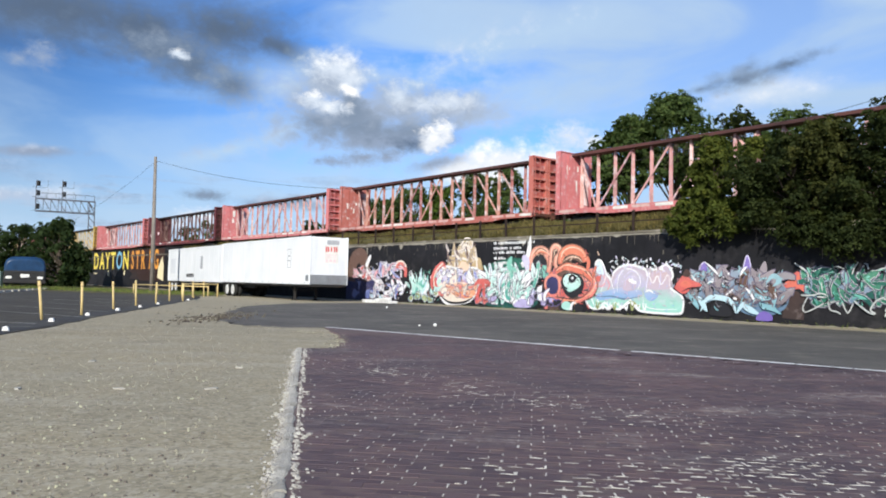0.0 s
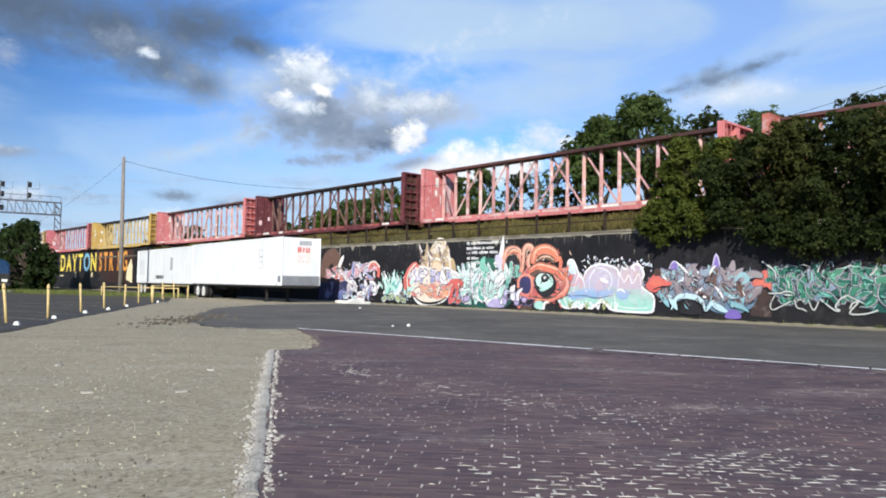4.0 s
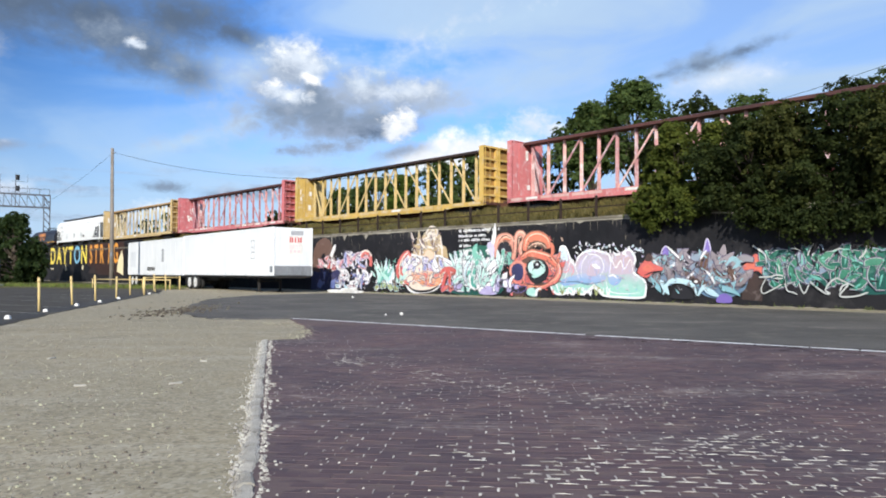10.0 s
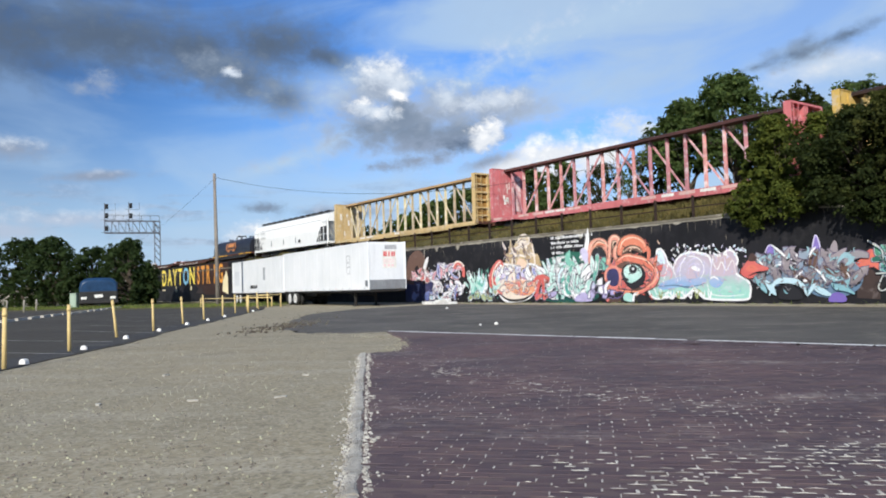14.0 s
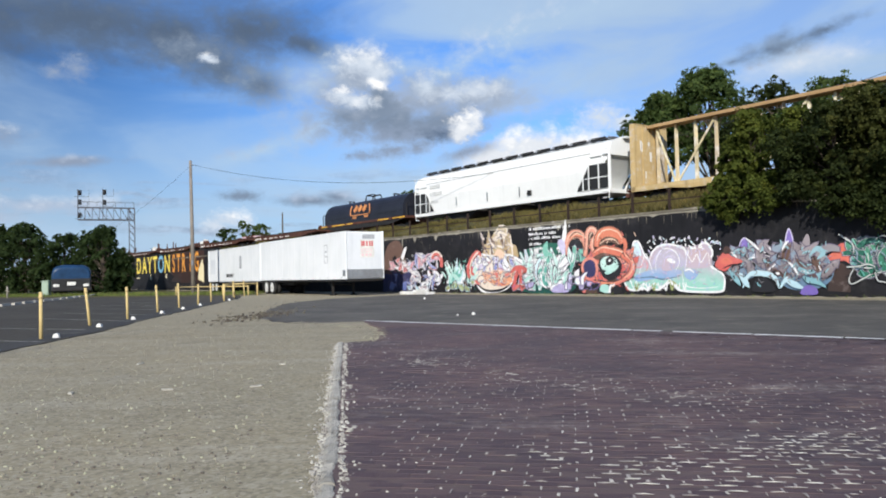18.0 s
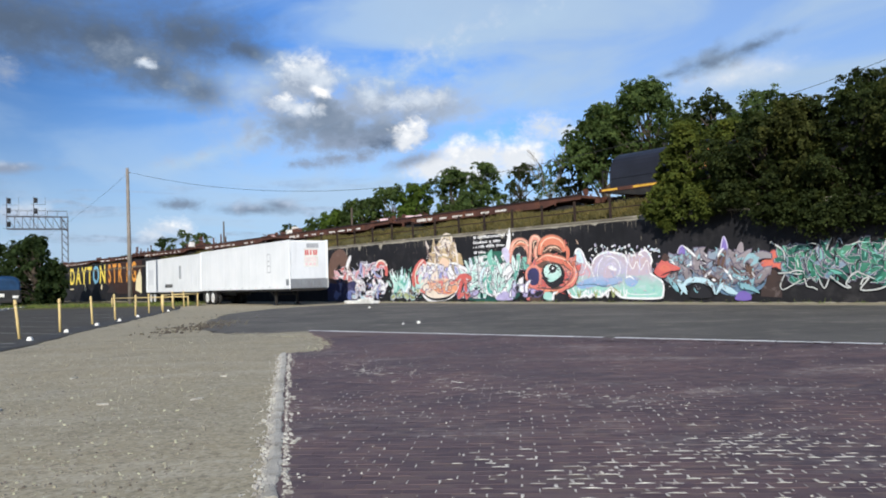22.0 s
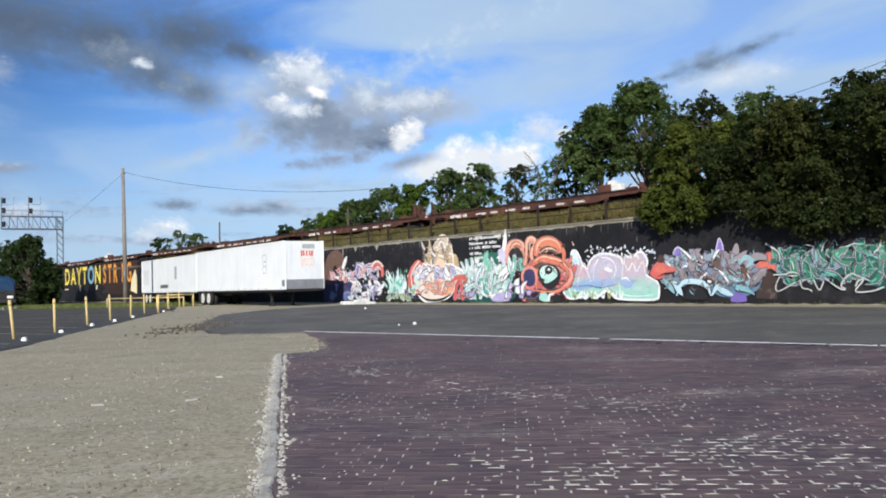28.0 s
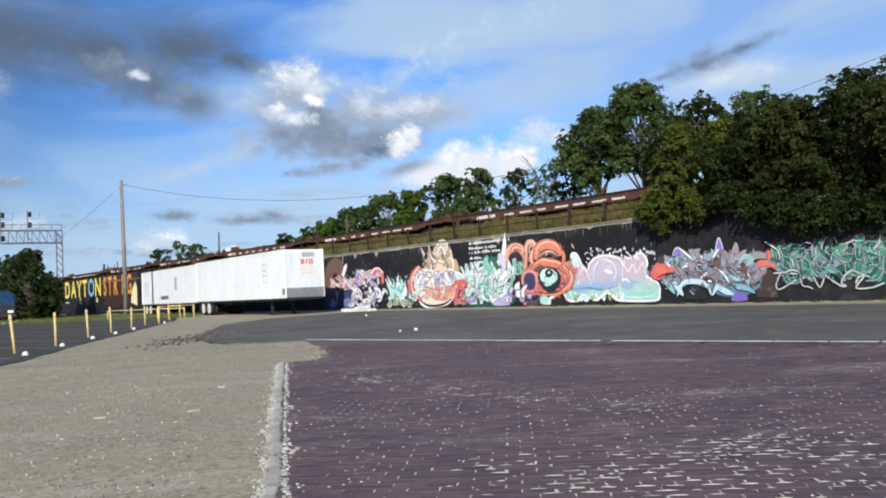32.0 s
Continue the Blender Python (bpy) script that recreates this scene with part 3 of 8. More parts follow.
def ground():
    bm = B()
    n, r = 48, 2500.0
    rings = [0.0, 6, 20, 60, 150, 500, r]
    prev = None
    for q in rings:
        if q == 0:
            prev = [bm.verts.new((0, 0, 0))]
            continue
        cur = [bm.verts.new((q * math.cos(i * math.tau / n), q * math.sin(i * math.tau / n), 0)) for i in range(n)]
        for i in range(n):
            j = (i + 1) % n
            bm.faces.new((prev[0], cur[i], cur[j]) if len(prev) == 1 else (prev[i], cur[i], cur[j], prev[j]))
        prev = cur
    solid("ground", bm, M["gravel"], Matrix(), "pale compacted gravel and dirt ground of a yard", "ground", kind="structure")
    # dark asphalt between the white line and the wall, sweeping round towards the trailers
    ends = [on_wall(s, -2.3).translation for s in (40, -30, -42)]
    edge = ragged([(-4.6, 46.5), (-7.2, 45.0), (-9.85, 41.3), (-10.6, 35.4), (-9.35, 28.3), (-7.67, 22.65), (-6.2, 20.2), (-5.0, 19.9), (-3.93, 20.3)], 0.22, 0.14, 3)
    far = LINE_A + LINE_DIR * 60
    flat("road", [*edge, tuple(far), *((e.x, e.y) for e in ends)], 0.012, M["asphalt"], "dark worn asphalt drive with a ragged edge", "road")
    # bricks' bed
    kd = KERB_B - KERB_A
    start = KERB_A - kd * (4.0 / kd.y)
    left = [tuple(start)] + ragged([tuple(KERB_B), (-2.62, 14.0), (-2.55, 15.5), (-3.0, 17.2), (-3.93, 20.3)], 0.16, 0.07, 5)
    flat("brick_bed", [*left, tuple(LINE_A + LINE_DIR * 40), (36, -3.0)], 0.0172, M["mortar"], "dirty joints and sand between old paving bricks", "pavement")
    # car park
    lot = ragged([(-8.6, 8.0), (-10.06, 16.6), (-10.4, 18.5), (-11.7, 23.0), (-12.8, 28.1), (-17.3, 47.0), (-19.5, 53.0)], 0.8, 0.08, 7)
    flat("car_park", [*lot, (-30, 56), (-62, 70), (-90, 40), (-60, 0)], 0.012, M["asphalt_lot"], "grey asphalt car park with faded bay lines", "road")
    flat("verge", ragged([(-19.8, 53.4), (-30, 56.4), (-62, 70.4), (-64, 84)], 1.0, 0.15, 9) + [(-52, 100), (-27, 71), (-18.0, 54.5)], 0.02, M["grass_ground"], "strip of dry grass behind the car park", "grass")
    # bay lines
    for (x0, y0), (x1, y1) in (((-8.9, 11.6), (-13.4, 12.6)), ((-9.9, 15.1), (-13.6, 16.3)), ((-11.1, 18.7), (-15.4, 20.3)), ((-11.9, 22.4), (-16.5, 25.0)), ((-13.0, 26.2), (-18.2, 29.0)), ((-14.6, 30.5), (-20.4, 33.8)), ((-15.4, 34.6), (-21.9, 38.2)), ((-16.2, 38.6), (-23.0, 42.2))):
        a, b = Vector((x0, y0)), Vector((x1, y1))
        d = (b - a).normalized()
        q = Vector((-d.y, d.x)) * 0.05
        bm = B()
        n = 10
        up = [bm.verts.new((*(a.lerp(b, i / n) + q * (1 + 0.3 * noise.noise((x0, i, 0)))), 0.017)) for i in range(n + 1)]
        dn = [bm.verts.new((*(a.lerp(b, i / n) - q * (1 + 0.3 * noise.noise((x0, i, 5)))), 0.017)) for i in range(n + 1)]
        for i in range(n):
            bm.faces.new((dn[i], dn[i + 1], up[i + 1], up[i]))
        solid("bay_line", bm, M["bay"], Matrix(), "faded white parking bay line on asphalt", "road marking", "bay lines", "structure")
    # worn darker strip of fresh asphalt along the car park's edge
    edge = [(-8.7, 9.0), (-10.1, 16.6), (-11.7, 23.0), (-12.85, 28.1), (-17.35, 47.0)]
    back = [(x - 1.0, y + 0.3) for x, y in edge[::-1]]
    flat("lot_patch", ragged(edge, 0.7, 0.1, 31) + ragged(back, 0.7, 0.16, 32), 0.0165, M["patch"], "dark patched strip of newer asphalt beside the posts", "road", 0.004)
    # wheel stops at the far side
    rnd = random.Random(13)
    a, b = Vector((-26.6, 34.5)), Vector((-38.3, 66.0))
    for i in range(14):
        p = a.lerp(b, (i + 0.5) / 14)
        bm = B()
        prism(bm, [(-0.12, 0.0), (0.12, 0.0), (0.09, 0.14), (-0.09, 0.14)], "y", -0.9, 0.9)
        solid("wheel_stop", bm, M["kerb"], pose(p.x, p.y, 0.01, 0, 0, 20 + rnd.uniform(-4, 4)), "pale weathered concrete wheel stop on the asphalt", "wheel stop", "wheel stops of the car park")


def gravel_strips():
    """Narrow darker strips laid flat across the gravel."""
    for pts, w, seed in (([(-11.6, 16.5), (-10.4, 17.8), (-7.7, 19.1), (-4.5, 20.3)], 0.11, 3), ([(-11.9, 14.4), (-10.2, 15.5), (-7.4, 16.6)], 0.07, 4)):
        a = ragged(pts, 0.14, w * 0.35, seed)
        b = ragged([(x, y + w) for x, y in pts], 0.14, w * 0.35, seed + 9)
        bm = B()
        n = min(len(a), len(b))
        p = [bm.verts.new((*a[i], 0.004)) for i in range(n)]
        q = [bm.verts.new((*b[i], 0.004)) for i in range(n)]
        for i in range(n - 1):
            bm.faces.new((p[i], p[i + 1], q[i + 1], q[i]))
        solid("wheel_rut", bm, M["gravel_dark"], Matrix(), "narrow dark strip across the gravel", "wheel track", "wheel marks", "structure")


def white_line():
    rnd = random.Random(4)
    root = thing("edge_line", Matrix(), "worn white painted line along the brick paving's edge", "road marking", kind="structure")
    s = 0.0
    n = Vector((-LINE_DIR.y, LINE_DIR.x))
    while s < 30:
        ln = rnd.uniform(0.35, 1.5)
        w = rnd.uniform(0.14, 0.2)
        k = max(2, int(ln / 0.12))
        up = [LINE_A + LINE_DIR * (s + ln * i / k) + n * (w / 2 + rnd.uniform(-0.02, 0.012)) for i in range(k + 1)]
        dn = [LINE_A + LINE_DIR * (s + ln * i / k) - n * (w / 2 + rnd.uniform(-0.02, 0.012)) for i in range(k + 1)]
        bm = B()
        a = [bm.verts.new((p.x, p.y, 0.024)) for p in up]
        b = [bm.verts.new((p.x, p.y, 0.024)) for p in dn]
        for i in range(k):
            bm.faces.new((b[i], b[i + 1], a[i + 1], a[i]))
        part("line_piece", bm, M["line"], root)
        s += ln + (rnd.uniform(0.0, 0.05) if rnd.random() < 0.85 else rnd.uniform(0.1, 0.3))


def kerb():
    rnd = random.Random(11)
    root = thing("kerb", Matrix(), "low weathered concrete edging between gravel and bricks", "kerb", kind="structure")
    d = (KERB_B - KERB_A).normalized()
    n = Vector((-d.y, d.x))
    s, total = 0.0, (KERB_B - KERB_A).length
    while s < total:
        ln = min(rnd.uniform(0.8, 1.5), total - s + 0.01)
        k = max(3, int(ln / 0.045))
        bm = B()
        rows = []
        for i in range(k + 1):
            q = s + ln * i / k
            c = KERB_A + d * (s + ln * i / k * 0.985) + n * (0.025 * noise.noise((q * 0.5, 2, 0)) + 0.012)
            n1, n2 = noise.noise((q * 1.3, 0, 0)), noise.noise((q * 7, 3, 0))
            wl = 0.052 + 0.028 * n1 + 0.028 * n2 + rnd.uniform(-0.014, 0.014)
            wr = 0.042 + 0.02 * noise.noise((q * 2, 7, 0)) + 0.018 * noise.noise((q * 9, 5, 0)) + rnd.uniform(-0.01, 0.01)
            h = 0.032 + 0.012 * noise.noise((q * 3, 9, 0)) + rnd.uniform(-0.006, 0.006)
            rows.append([bm.verts.new((*(c + n * e), z)) for e, z in ((wl + 0.02, -0.02), (wl, h * rnd.uniform(0.3, 0.8)), (wl * 0.4, h), (-wr * 0.6, h + rnd.uniform(-0.005, 0.004)), (-wr, h * rnd.uniform(0.6, 0.9)), (-wr - 0.01, -0.02))])
        for a, b in zip(rows, rows[1:]):
            for j in range(5):
                bm.faces.new((a[j], b[j], b[j + 1], a[j + 1]))
        bm.faces.new(rows[0]), bm.faces.new(rows[-1][::-1])
        part("kerb_stone", bm, M["kerb"], root)
        s += ln


def stones():
    """Loose stones: crumbs along the kerb, grit on the gravel, clods by the drive."""
    rnd = random.Random(21)
    vs, fs = [], []

    def stone(x, y, r, z=0.0):
        o = len(vs)
        h = r * rnd.uniform(0.35, 0.8)
        k = 5
        a0 = rnd.uniform(0, 6.28)
        for i in range(k):
            q = r * rnd.uniform(0.65, 1.1)
            vs.append((x + q * math.cos(a0 + i * 1.2566), y + q * 0.8 * math.sin(a0 + i * 1.2566), z - 0.005))
        for i in range(k):
            q = r * rnd.uniform(0.35, 0.7)
            vs.append((x + q * math.cos(a0 + i * 1.2566), y + q * 0.8 * math.sin(a0 + i * 1.2566), z + h))
        for i in range(k):
            j = (i + 1) % k
            fs.append((o + i, o + j, o + k + j, o + k + i))
        fs.append(tuple(o + k + i for i in range(k)))
    d = (KERB_B - KERB_A).normalized()
    n = Vector((-d.y, d.x))
    for i in range(2600):
        k = rnd.random() ** 1.3
        side = 1 if rnd.random() < 0.7 else -1
        heap = 0.5 + 0.9 * max(-0.3, noise.noise((k * 22, 4, side)))
        c = KERB_A + d * (k * (KERB_B - KERB_A).length) + n * side * (0.055 + abs(rnd.gauss(0.015, 0.045 * heap)))
        stone(c.x, c.y, rnd.choice((0.005, 0.007, 0.009, 0.012, 0.018, 0.026)) * (0.7 + 0.5 * heap), 0.004 if side > 0 else 0.018)
    for i in range(500):
        c = KERB_A + d * rnd.uniform(0, (KERB_B - KERB_A).length) + n * (0.06 + abs(rnd.gauss(0, 0.07)))
        stone(c.x, c.y, rnd.uniform(0.005, 0.017))
    for i in range(160):
        c = KERB_A + d * rnd.uniform(0, (KERB_B - KERB_A).length) - n * (0.05 + abs(rnd.gauss(0, 0.08)))
        stone(c.x, c.y, rnd.uniform(0.005, 0.018), 0.02)
    ob = new("kerb_crumbs", sheet(vs, fs, "kerb_crumbs", M["kerb_crumb"]))
    tagged(ob, "pale crumbs of broken concrete along the kerb", "stones", kind="stuff")
    vs.clear(), fs.clear()
    for i in range(420):
        a = rnd.random()
        p = Vector((-2.62, 14.0)).lerp(Vector((-2.9, 16.8)), a) if i % 2 else Vector((-3.0, 17.2)).lerp(Vector((-6.0, 20.2)), a)
        stone(p.x + rnd.gauss(0.02, 0.12), p.y + rnd.gauss(0, 0.2), rnd.uniform(0.006, 0.018), 0.02)
    for i in range(8500):
        y = 3.8 + 18 * rnd.random() ** 1.6
        x = rnd.uniform(-0.75 * y - 2, -0.25 * y)
        if x < -0.6 - 0.235 * y:
            stone(x, y, rnd.choice((0.005, 0.007, 0.009, 0.012, 0.018)))
    ob = new("loose_stones", sheet(vs, fs, "loose_stones", M["stone"]))
    tagged(ob, "loose crumbs of concrete, grit and small stones on the gravel", "stones", kind="stuff")
    vs.clear(), fs.clear()
    for i in range(40):
        p = Vector((-10.6, 30.0)) + Vector((rnd.gauss(0, 1.1), rnd.gauss(0, 4.2)))
        stone(p.x, p.y, rnd.uniform(0.02, 0.06))
    for i in range(360):
        p = Vector((-8.3, 24.6)) + Vector((rnd.gauss(0, 0.5), rnd.gauss(0, 2.0)))
        stone(p.x, p.y, rnd.uniform(0.02, 0.075), 0.006)
    ob = new("dirt_clods", sheet(vs, fs, "dirt_clods", M["clod"]))
    tagged(ob, "dark clods of earth and broken asphalt along the drive", "stones", kind="stuff")
    # flat pale pieces lying on the gravel
    for i, (x, y) in enumerate([(-3.95, 8.3), (-2.95, 8.5), (-5.6, 10.9), (-5.0, 8.1), (-3.3, 10.6)]):
        bm = B()
        o = [(0.075 * (0.6 + 0.7 * rnd.random()) * math.cos(a), 0.035 * (0.6 + 0.7 * rnd.random()) * math.sin(a)) for a in [j * 0.9 for j in range(7)]]
        prism(bm, o, "z", 0.0, 0.018)
        solid("concrete_chip", bm, M["kerb"], pose(x, y, 0, 0, 0, i * 40), "flat pale chip of concrete lying on the gravel", "debris", "chips on the gravel")


def bricks():
    """Paving bricks, 0.2 by 0.1 m in running courses; the nearest are pieces of their own."""
    rnd = random.Random(8)
    turn = radians(-5.0)
    c, s = math.cos(turn), math.sin(turn)
    L, Wd = 0.205, 0.102
    kd = (KERB_B - KERB_A)
    root = thing("brick_paving", Matrix(), "old dark red paving bricks in running courses", "pavement", kind="structure")
    shapes = []
    for i in range(6):
        bm = B()
        box(bm, -L / 2 + 0.004, L / 2 - 0.004, -Wd / 2 + 0.003, Wd / 2 - 0.003, -0.03, rnd.uniform(0.005, 0.009))
        for v in bm.verts:
            if v.co.z > 0:
                v.co.x *= 0.985
                v.co.y *= 0.97
                v.co.z += rnd.uniform(-0.002, 0.002)
        shapes.append(mesh_from(bm, "brick", M["brick_near"]))
    vs, fs = [], []
    singles = 0
    for r in range(-40, 175):
        for q in range(-60, 80):
            u, v = (q + (0.5 if r % 2 else 0.0)) * L, 3.0 + r * Wd
            x, y = u * c - v * s, u * s + v * c
            if y < 3.4 or y > 17.5 or abs(x) > 0.66 * y + 0.6:
                continue
            if x < (KERB_A.x + kd.x * (y - KERB_A.y) / kd.y + 0.12 if y < 13.8 else -2.42 - 0.28 * max(0.0, y - 15.4) + 0.12 * noise.noise((y * 2.0, 0, 0))):
                continue
            if (Vector((x, y)) - LINE_A).dot(Vector((-LINE_DIR.y, LINE_DIR.x))) > -0.12:
                continue
            if rnd.random() < 0.004:
                continue
            m = pose(x, y, 0.012 + rnd.uniform(-0.002, 0.002), rnd.uniform(-0.6, 0.6), rnd.uniform(-0.5, 0.5), math.degrees(turn) + rnd.uniform(-1.2, 1.2))
            if y < 4.9 and -1.0 < x < 2.2 and singles < 300:
                ob = new("brick", shapes[rnd.randrange(6)])
                ob.parent, ob.matrix_basis = root, m
                singles += 1
                continue
            o = len(vs)
            lx, ly, h = L / 2 - 0.004, Wd / 2 - 0.003, 0.007
            for p in ((-lx, -ly, -0.02), (lx, -ly, -0.02), (lx, ly, -0.02), (-lx, ly, -0.02), (-lx * 0.99, -ly * 0.98, h), (lx * 0.99, -ly * 0.98, h), (lx * 0.99, ly * 0.98, h), (-lx * 0.99, ly * 0.98, h)):
                vs.append(m @ Vector(p))
            fs.extend([(o, o + 1, o + 5, o + 4), (o + 1, o + 2, o + 6, o + 5), (o + 2, o + 3, o + 7, o + 6), (o + 3, o, o + 4, o + 7), (o + 4, o + 5, o + 6, o + 7)])
    # pale old mortar and sand left lying in the joints, in patches
    pv, pf = [], []
    for r in range(0, 150):
        for q in range(-60, 80):
            u, v = (q + (0.5 if r % 2 else 0.0)) * L, 3.0 + r * Wd
            x, y = u * c - v * s, u * s + v * c
            if y < 3.4 or y > 16 or abs(x) > 0.66 * y + 0.6 or x < KERB_A.x + kd.x * (y - KERB_A.y) / kd.y + 0.25:
                continue
            if (Vector((x, y)) - LINE_A).dot(Vector((-LINE_DIR.y, LINE_DIR.x))) > -0.3:
                continue
            wild = 0.5 + noise.noise((x * 1.3, y * 1.3, 9.0))
            clump = max(0.0, min(1.0, 0.5 + 1.6 * noise.noise((x * 2.3 + y * 0.6, y * 3.4, 4.0))))
            # drifts of pale sand: one long band across, one near patch, one by the far side
            drift = math.exp(-((y - 9.0 + 1.25 * (x - 0.04)) / 0.9) ** 2) * (1.0 if -1.6 < x < 2.0 else 0.25)
            near = max(0.0, min(1.0, (5.9 - y) / 0.8)) * max(0.0, min(1.0, (x + 0.15) / 0.5))
            side = math.exp(-((y - 5.15) / 0.45) ** 2 - ((x - 2.2) / 0.6) ** 2)
            dens = min(1.0, (0.9 * near + 0.9 * side + 0.55 * drift) * (0.2 + 1.1 * clump))
            for kind in (0, 1):
                odds = 0.015 + dens * 0.95 if kind else 0.1 + (0.75 * wild if y < 8.6 else 0.0) + dens * 0.5
                if rnd.random() > odds:
                    continue
                a0, a1 = sorted((rnd.random(), rnd.random()))
                if dens > 0.35 or not kind:
                    a0, a1 = a0 * 0.35, 0.65 + 0.35 * a1
                wv = rnd.uniform(0.004, 0.009) * (1.0 + 0.6 * dens) * (1.15 if kind else 1.1)
                if kind:
                    a1 = min(a1, a0 + 0.25 + 0.75 * dens)
                    p0, p1, nx, ny = (u - L / 2 + a0 * L, v + Wd / 2), (u - L / 2 + a1 * L, v + Wd / 2), 0, wv
                else:
                    p0, p1, nx, ny = (u + L / 2, v - Wd / 2 + a0 * Wd), (u + L / 2, v - Wd / 2 + min(1, a1 + 0.3) * Wd), wv, 0
                bits = max(1, int(rnd.uniform(1.0, 3.0) * (a1 - a0))) if kind else 1
                for j in range(bits):
                    q0, q1 = (j + rnd.uniform(0.0, 0.3)) / bits, (j + rnd.uniform(0.65, 1.0)) / bits
                    e0, e1 = (p0[0] + (p1[0] - p0[0]) * q0, p0[1] + (p1[1] - p0[1]) * q0), (p0[0] + (p1[0] - p0[0]) * q1, p0[1] + (p1[1] - p0[1]) * q1)
                    o = len(pv)
                    for px, py, k2 in ((*e0, -1), (*e1, -1), (*e1, 1), (*e0, 1)):
                        px, py = px + nx * k2 * rnd.uniform(0.2, 1.3), py + ny * k2 * rnd.uniform(0.2, 1.3) + rnd.uniform(-0.003, 0.003)
                        pv.append((px * c - py * s, px * s + py * c, 0.0225))
                    o2 = len(pv)
                    mx, my = sum(t[0] for t in pv[-4:]) / 4, sum(t[1] for t in pv[-4:]) / 4
                    pv.append((mx, my, 0.027))
                    pf.extend([(o, o + 1, o2), (o + 1, o + 2, o2), (o + 2, o + 3, o2), (o + 3, o, o2)])
    # loose pale grit lying on the bricks
    for i in range(1100):
        y = 3.6 + 8.5 * rnd.random() ** 1.4
        x = rnd.uniform(-0.3 * y, 0.64 * y)
        if x < KERB_A.x + kd.x * (y - KERB_A.y) / kd.y + 0.12:
            continue
        if noise.noise((x * 1.1, y * 0.9, 2.0)) + 0.5 * math.exp(-((y - 9.0 + 1.25 * x) / 1.2) ** 2) < rnd.uniform(-0.1, 0.45):
            continue
        r, o = rnd.choice((0.004, 0.005, 0.007, 0.01)), len(pv)
        pv.extend([(x - r, y - r * 0.6, 0.0215), (x + r * 0.9, y - r * 0.7, 0.0215), (x + r, y + r * 0.6, 0.0215), (x - r * 0.7, y + r, 0.0215), (x, y, 0.0215 + r * 0.8)])
        pf.extend([(o, o + 1, o + 4), (o + 1, o + 2, o + 4), (o + 2, o + 3, o + 4), (o + 3, o, o + 4)])
    ob = new("joint_crumbs", sheet(pv, pf, "joint_crumbs", M["crumb"]))
    ob.parent = root
    tagged(ob, "pale crumbs of mortar in the brick joints", kind="stuff")
    ob = new("bricks", sheet(vs, fs, "bricks", M["brick"]))
    ob.parent = root
    tagged(ob, "further dark red paving bricks", kind="stuff")


ground()
gravel_strips()
white_line()
kerb()
stones()

# ------------------------------------------------------------ retaining wall, embankment, track, fence


def wall():
    bm = B()
    box(bm, -460, 350, 0.0, 0.55, -0.3, WALL_H - 0.12)
    solid("wall_retaining", bm, M["concrete"], WALL, "tall concrete retaining wall, stained and weathered", "wall", kind="structure")
    rnd = random.Random(2)
    bm = B()
    s = -460.0
    while s < 350:
        ln = 6.1
        z = WALL_H + rnd.uniform(-0.015, 0.015)
        box(bm, s, s + ln - 0.02, -0.03 + rnd.uniform(-0.006, 0.006), 0.6, z - 0.11, z)
        s += ln
    solid("wall_coping", bm, M["coping"], WALL, "brownish chipped concrete coping along the wall's top", "wall", kind="structure")
    # black paint, from a ragged upper edge to the ground
    for s0, s1, seed in ((-43.5, 40.0, 5), (-118.0, -43.55, 6)):
        rnd = random.Random(seed)
        bm = B()
        n = int((s1 - s0) / 0.25)
        hi, lo = [], []
        for i in range(n + 1):
            x = s0 + (s1 - s0) * i / n
            top = WALL_H - 0.125 - (0.05 + abs(rnd.gauss(0, 0.03)) + (0.35 if rnd.random() < 0.012 else 0))
            hi.append(bm.verts.new((x + (rnd.uniform(-0.03, 0.03)), -0.004, top)))
            lo.append(bm.verts.new((x, -0.004, 0.0 + rnd.uniform(0, 0.05))))
        for i in range(n):
            bm.faces.new((lo[i], lo[i + 1], hi[i + 1], hi[i]))
        solid("black_paint_coat", bm, M["wall_black"], WALL, "matt black paint coat on the retaining wall", "wall", kind="structure")


def drips():
    """Pale run-off stains below the coping."""
    rnd = random.Random(44)
    bm = B()
    for i in range(120):
        x, ln, w = rnd.uniform(-46, -6), rnd.uniform(0.08, 0.5), rnd.uniform(0.015, 0.05)
        z = WALL_H - 0.16 if rnd.random() < 0.8 else rnd.uniform(2.8, 3.6)
        v = [bm.verts.new((x + dx * w, -0.0062, z - dz * ln)) for dx, dz in ((-0.5, 0), (-0.4, 0.5), (-0.1, 1), (0.1, 1), (0.5, 0.4), (0.4, 0))]
        bm.faces.new(v)
    solid("run_off_stains", bm, M["coping"], WALL, "pale run-off stains below the coping on black paint", "stains", kind="stuff")


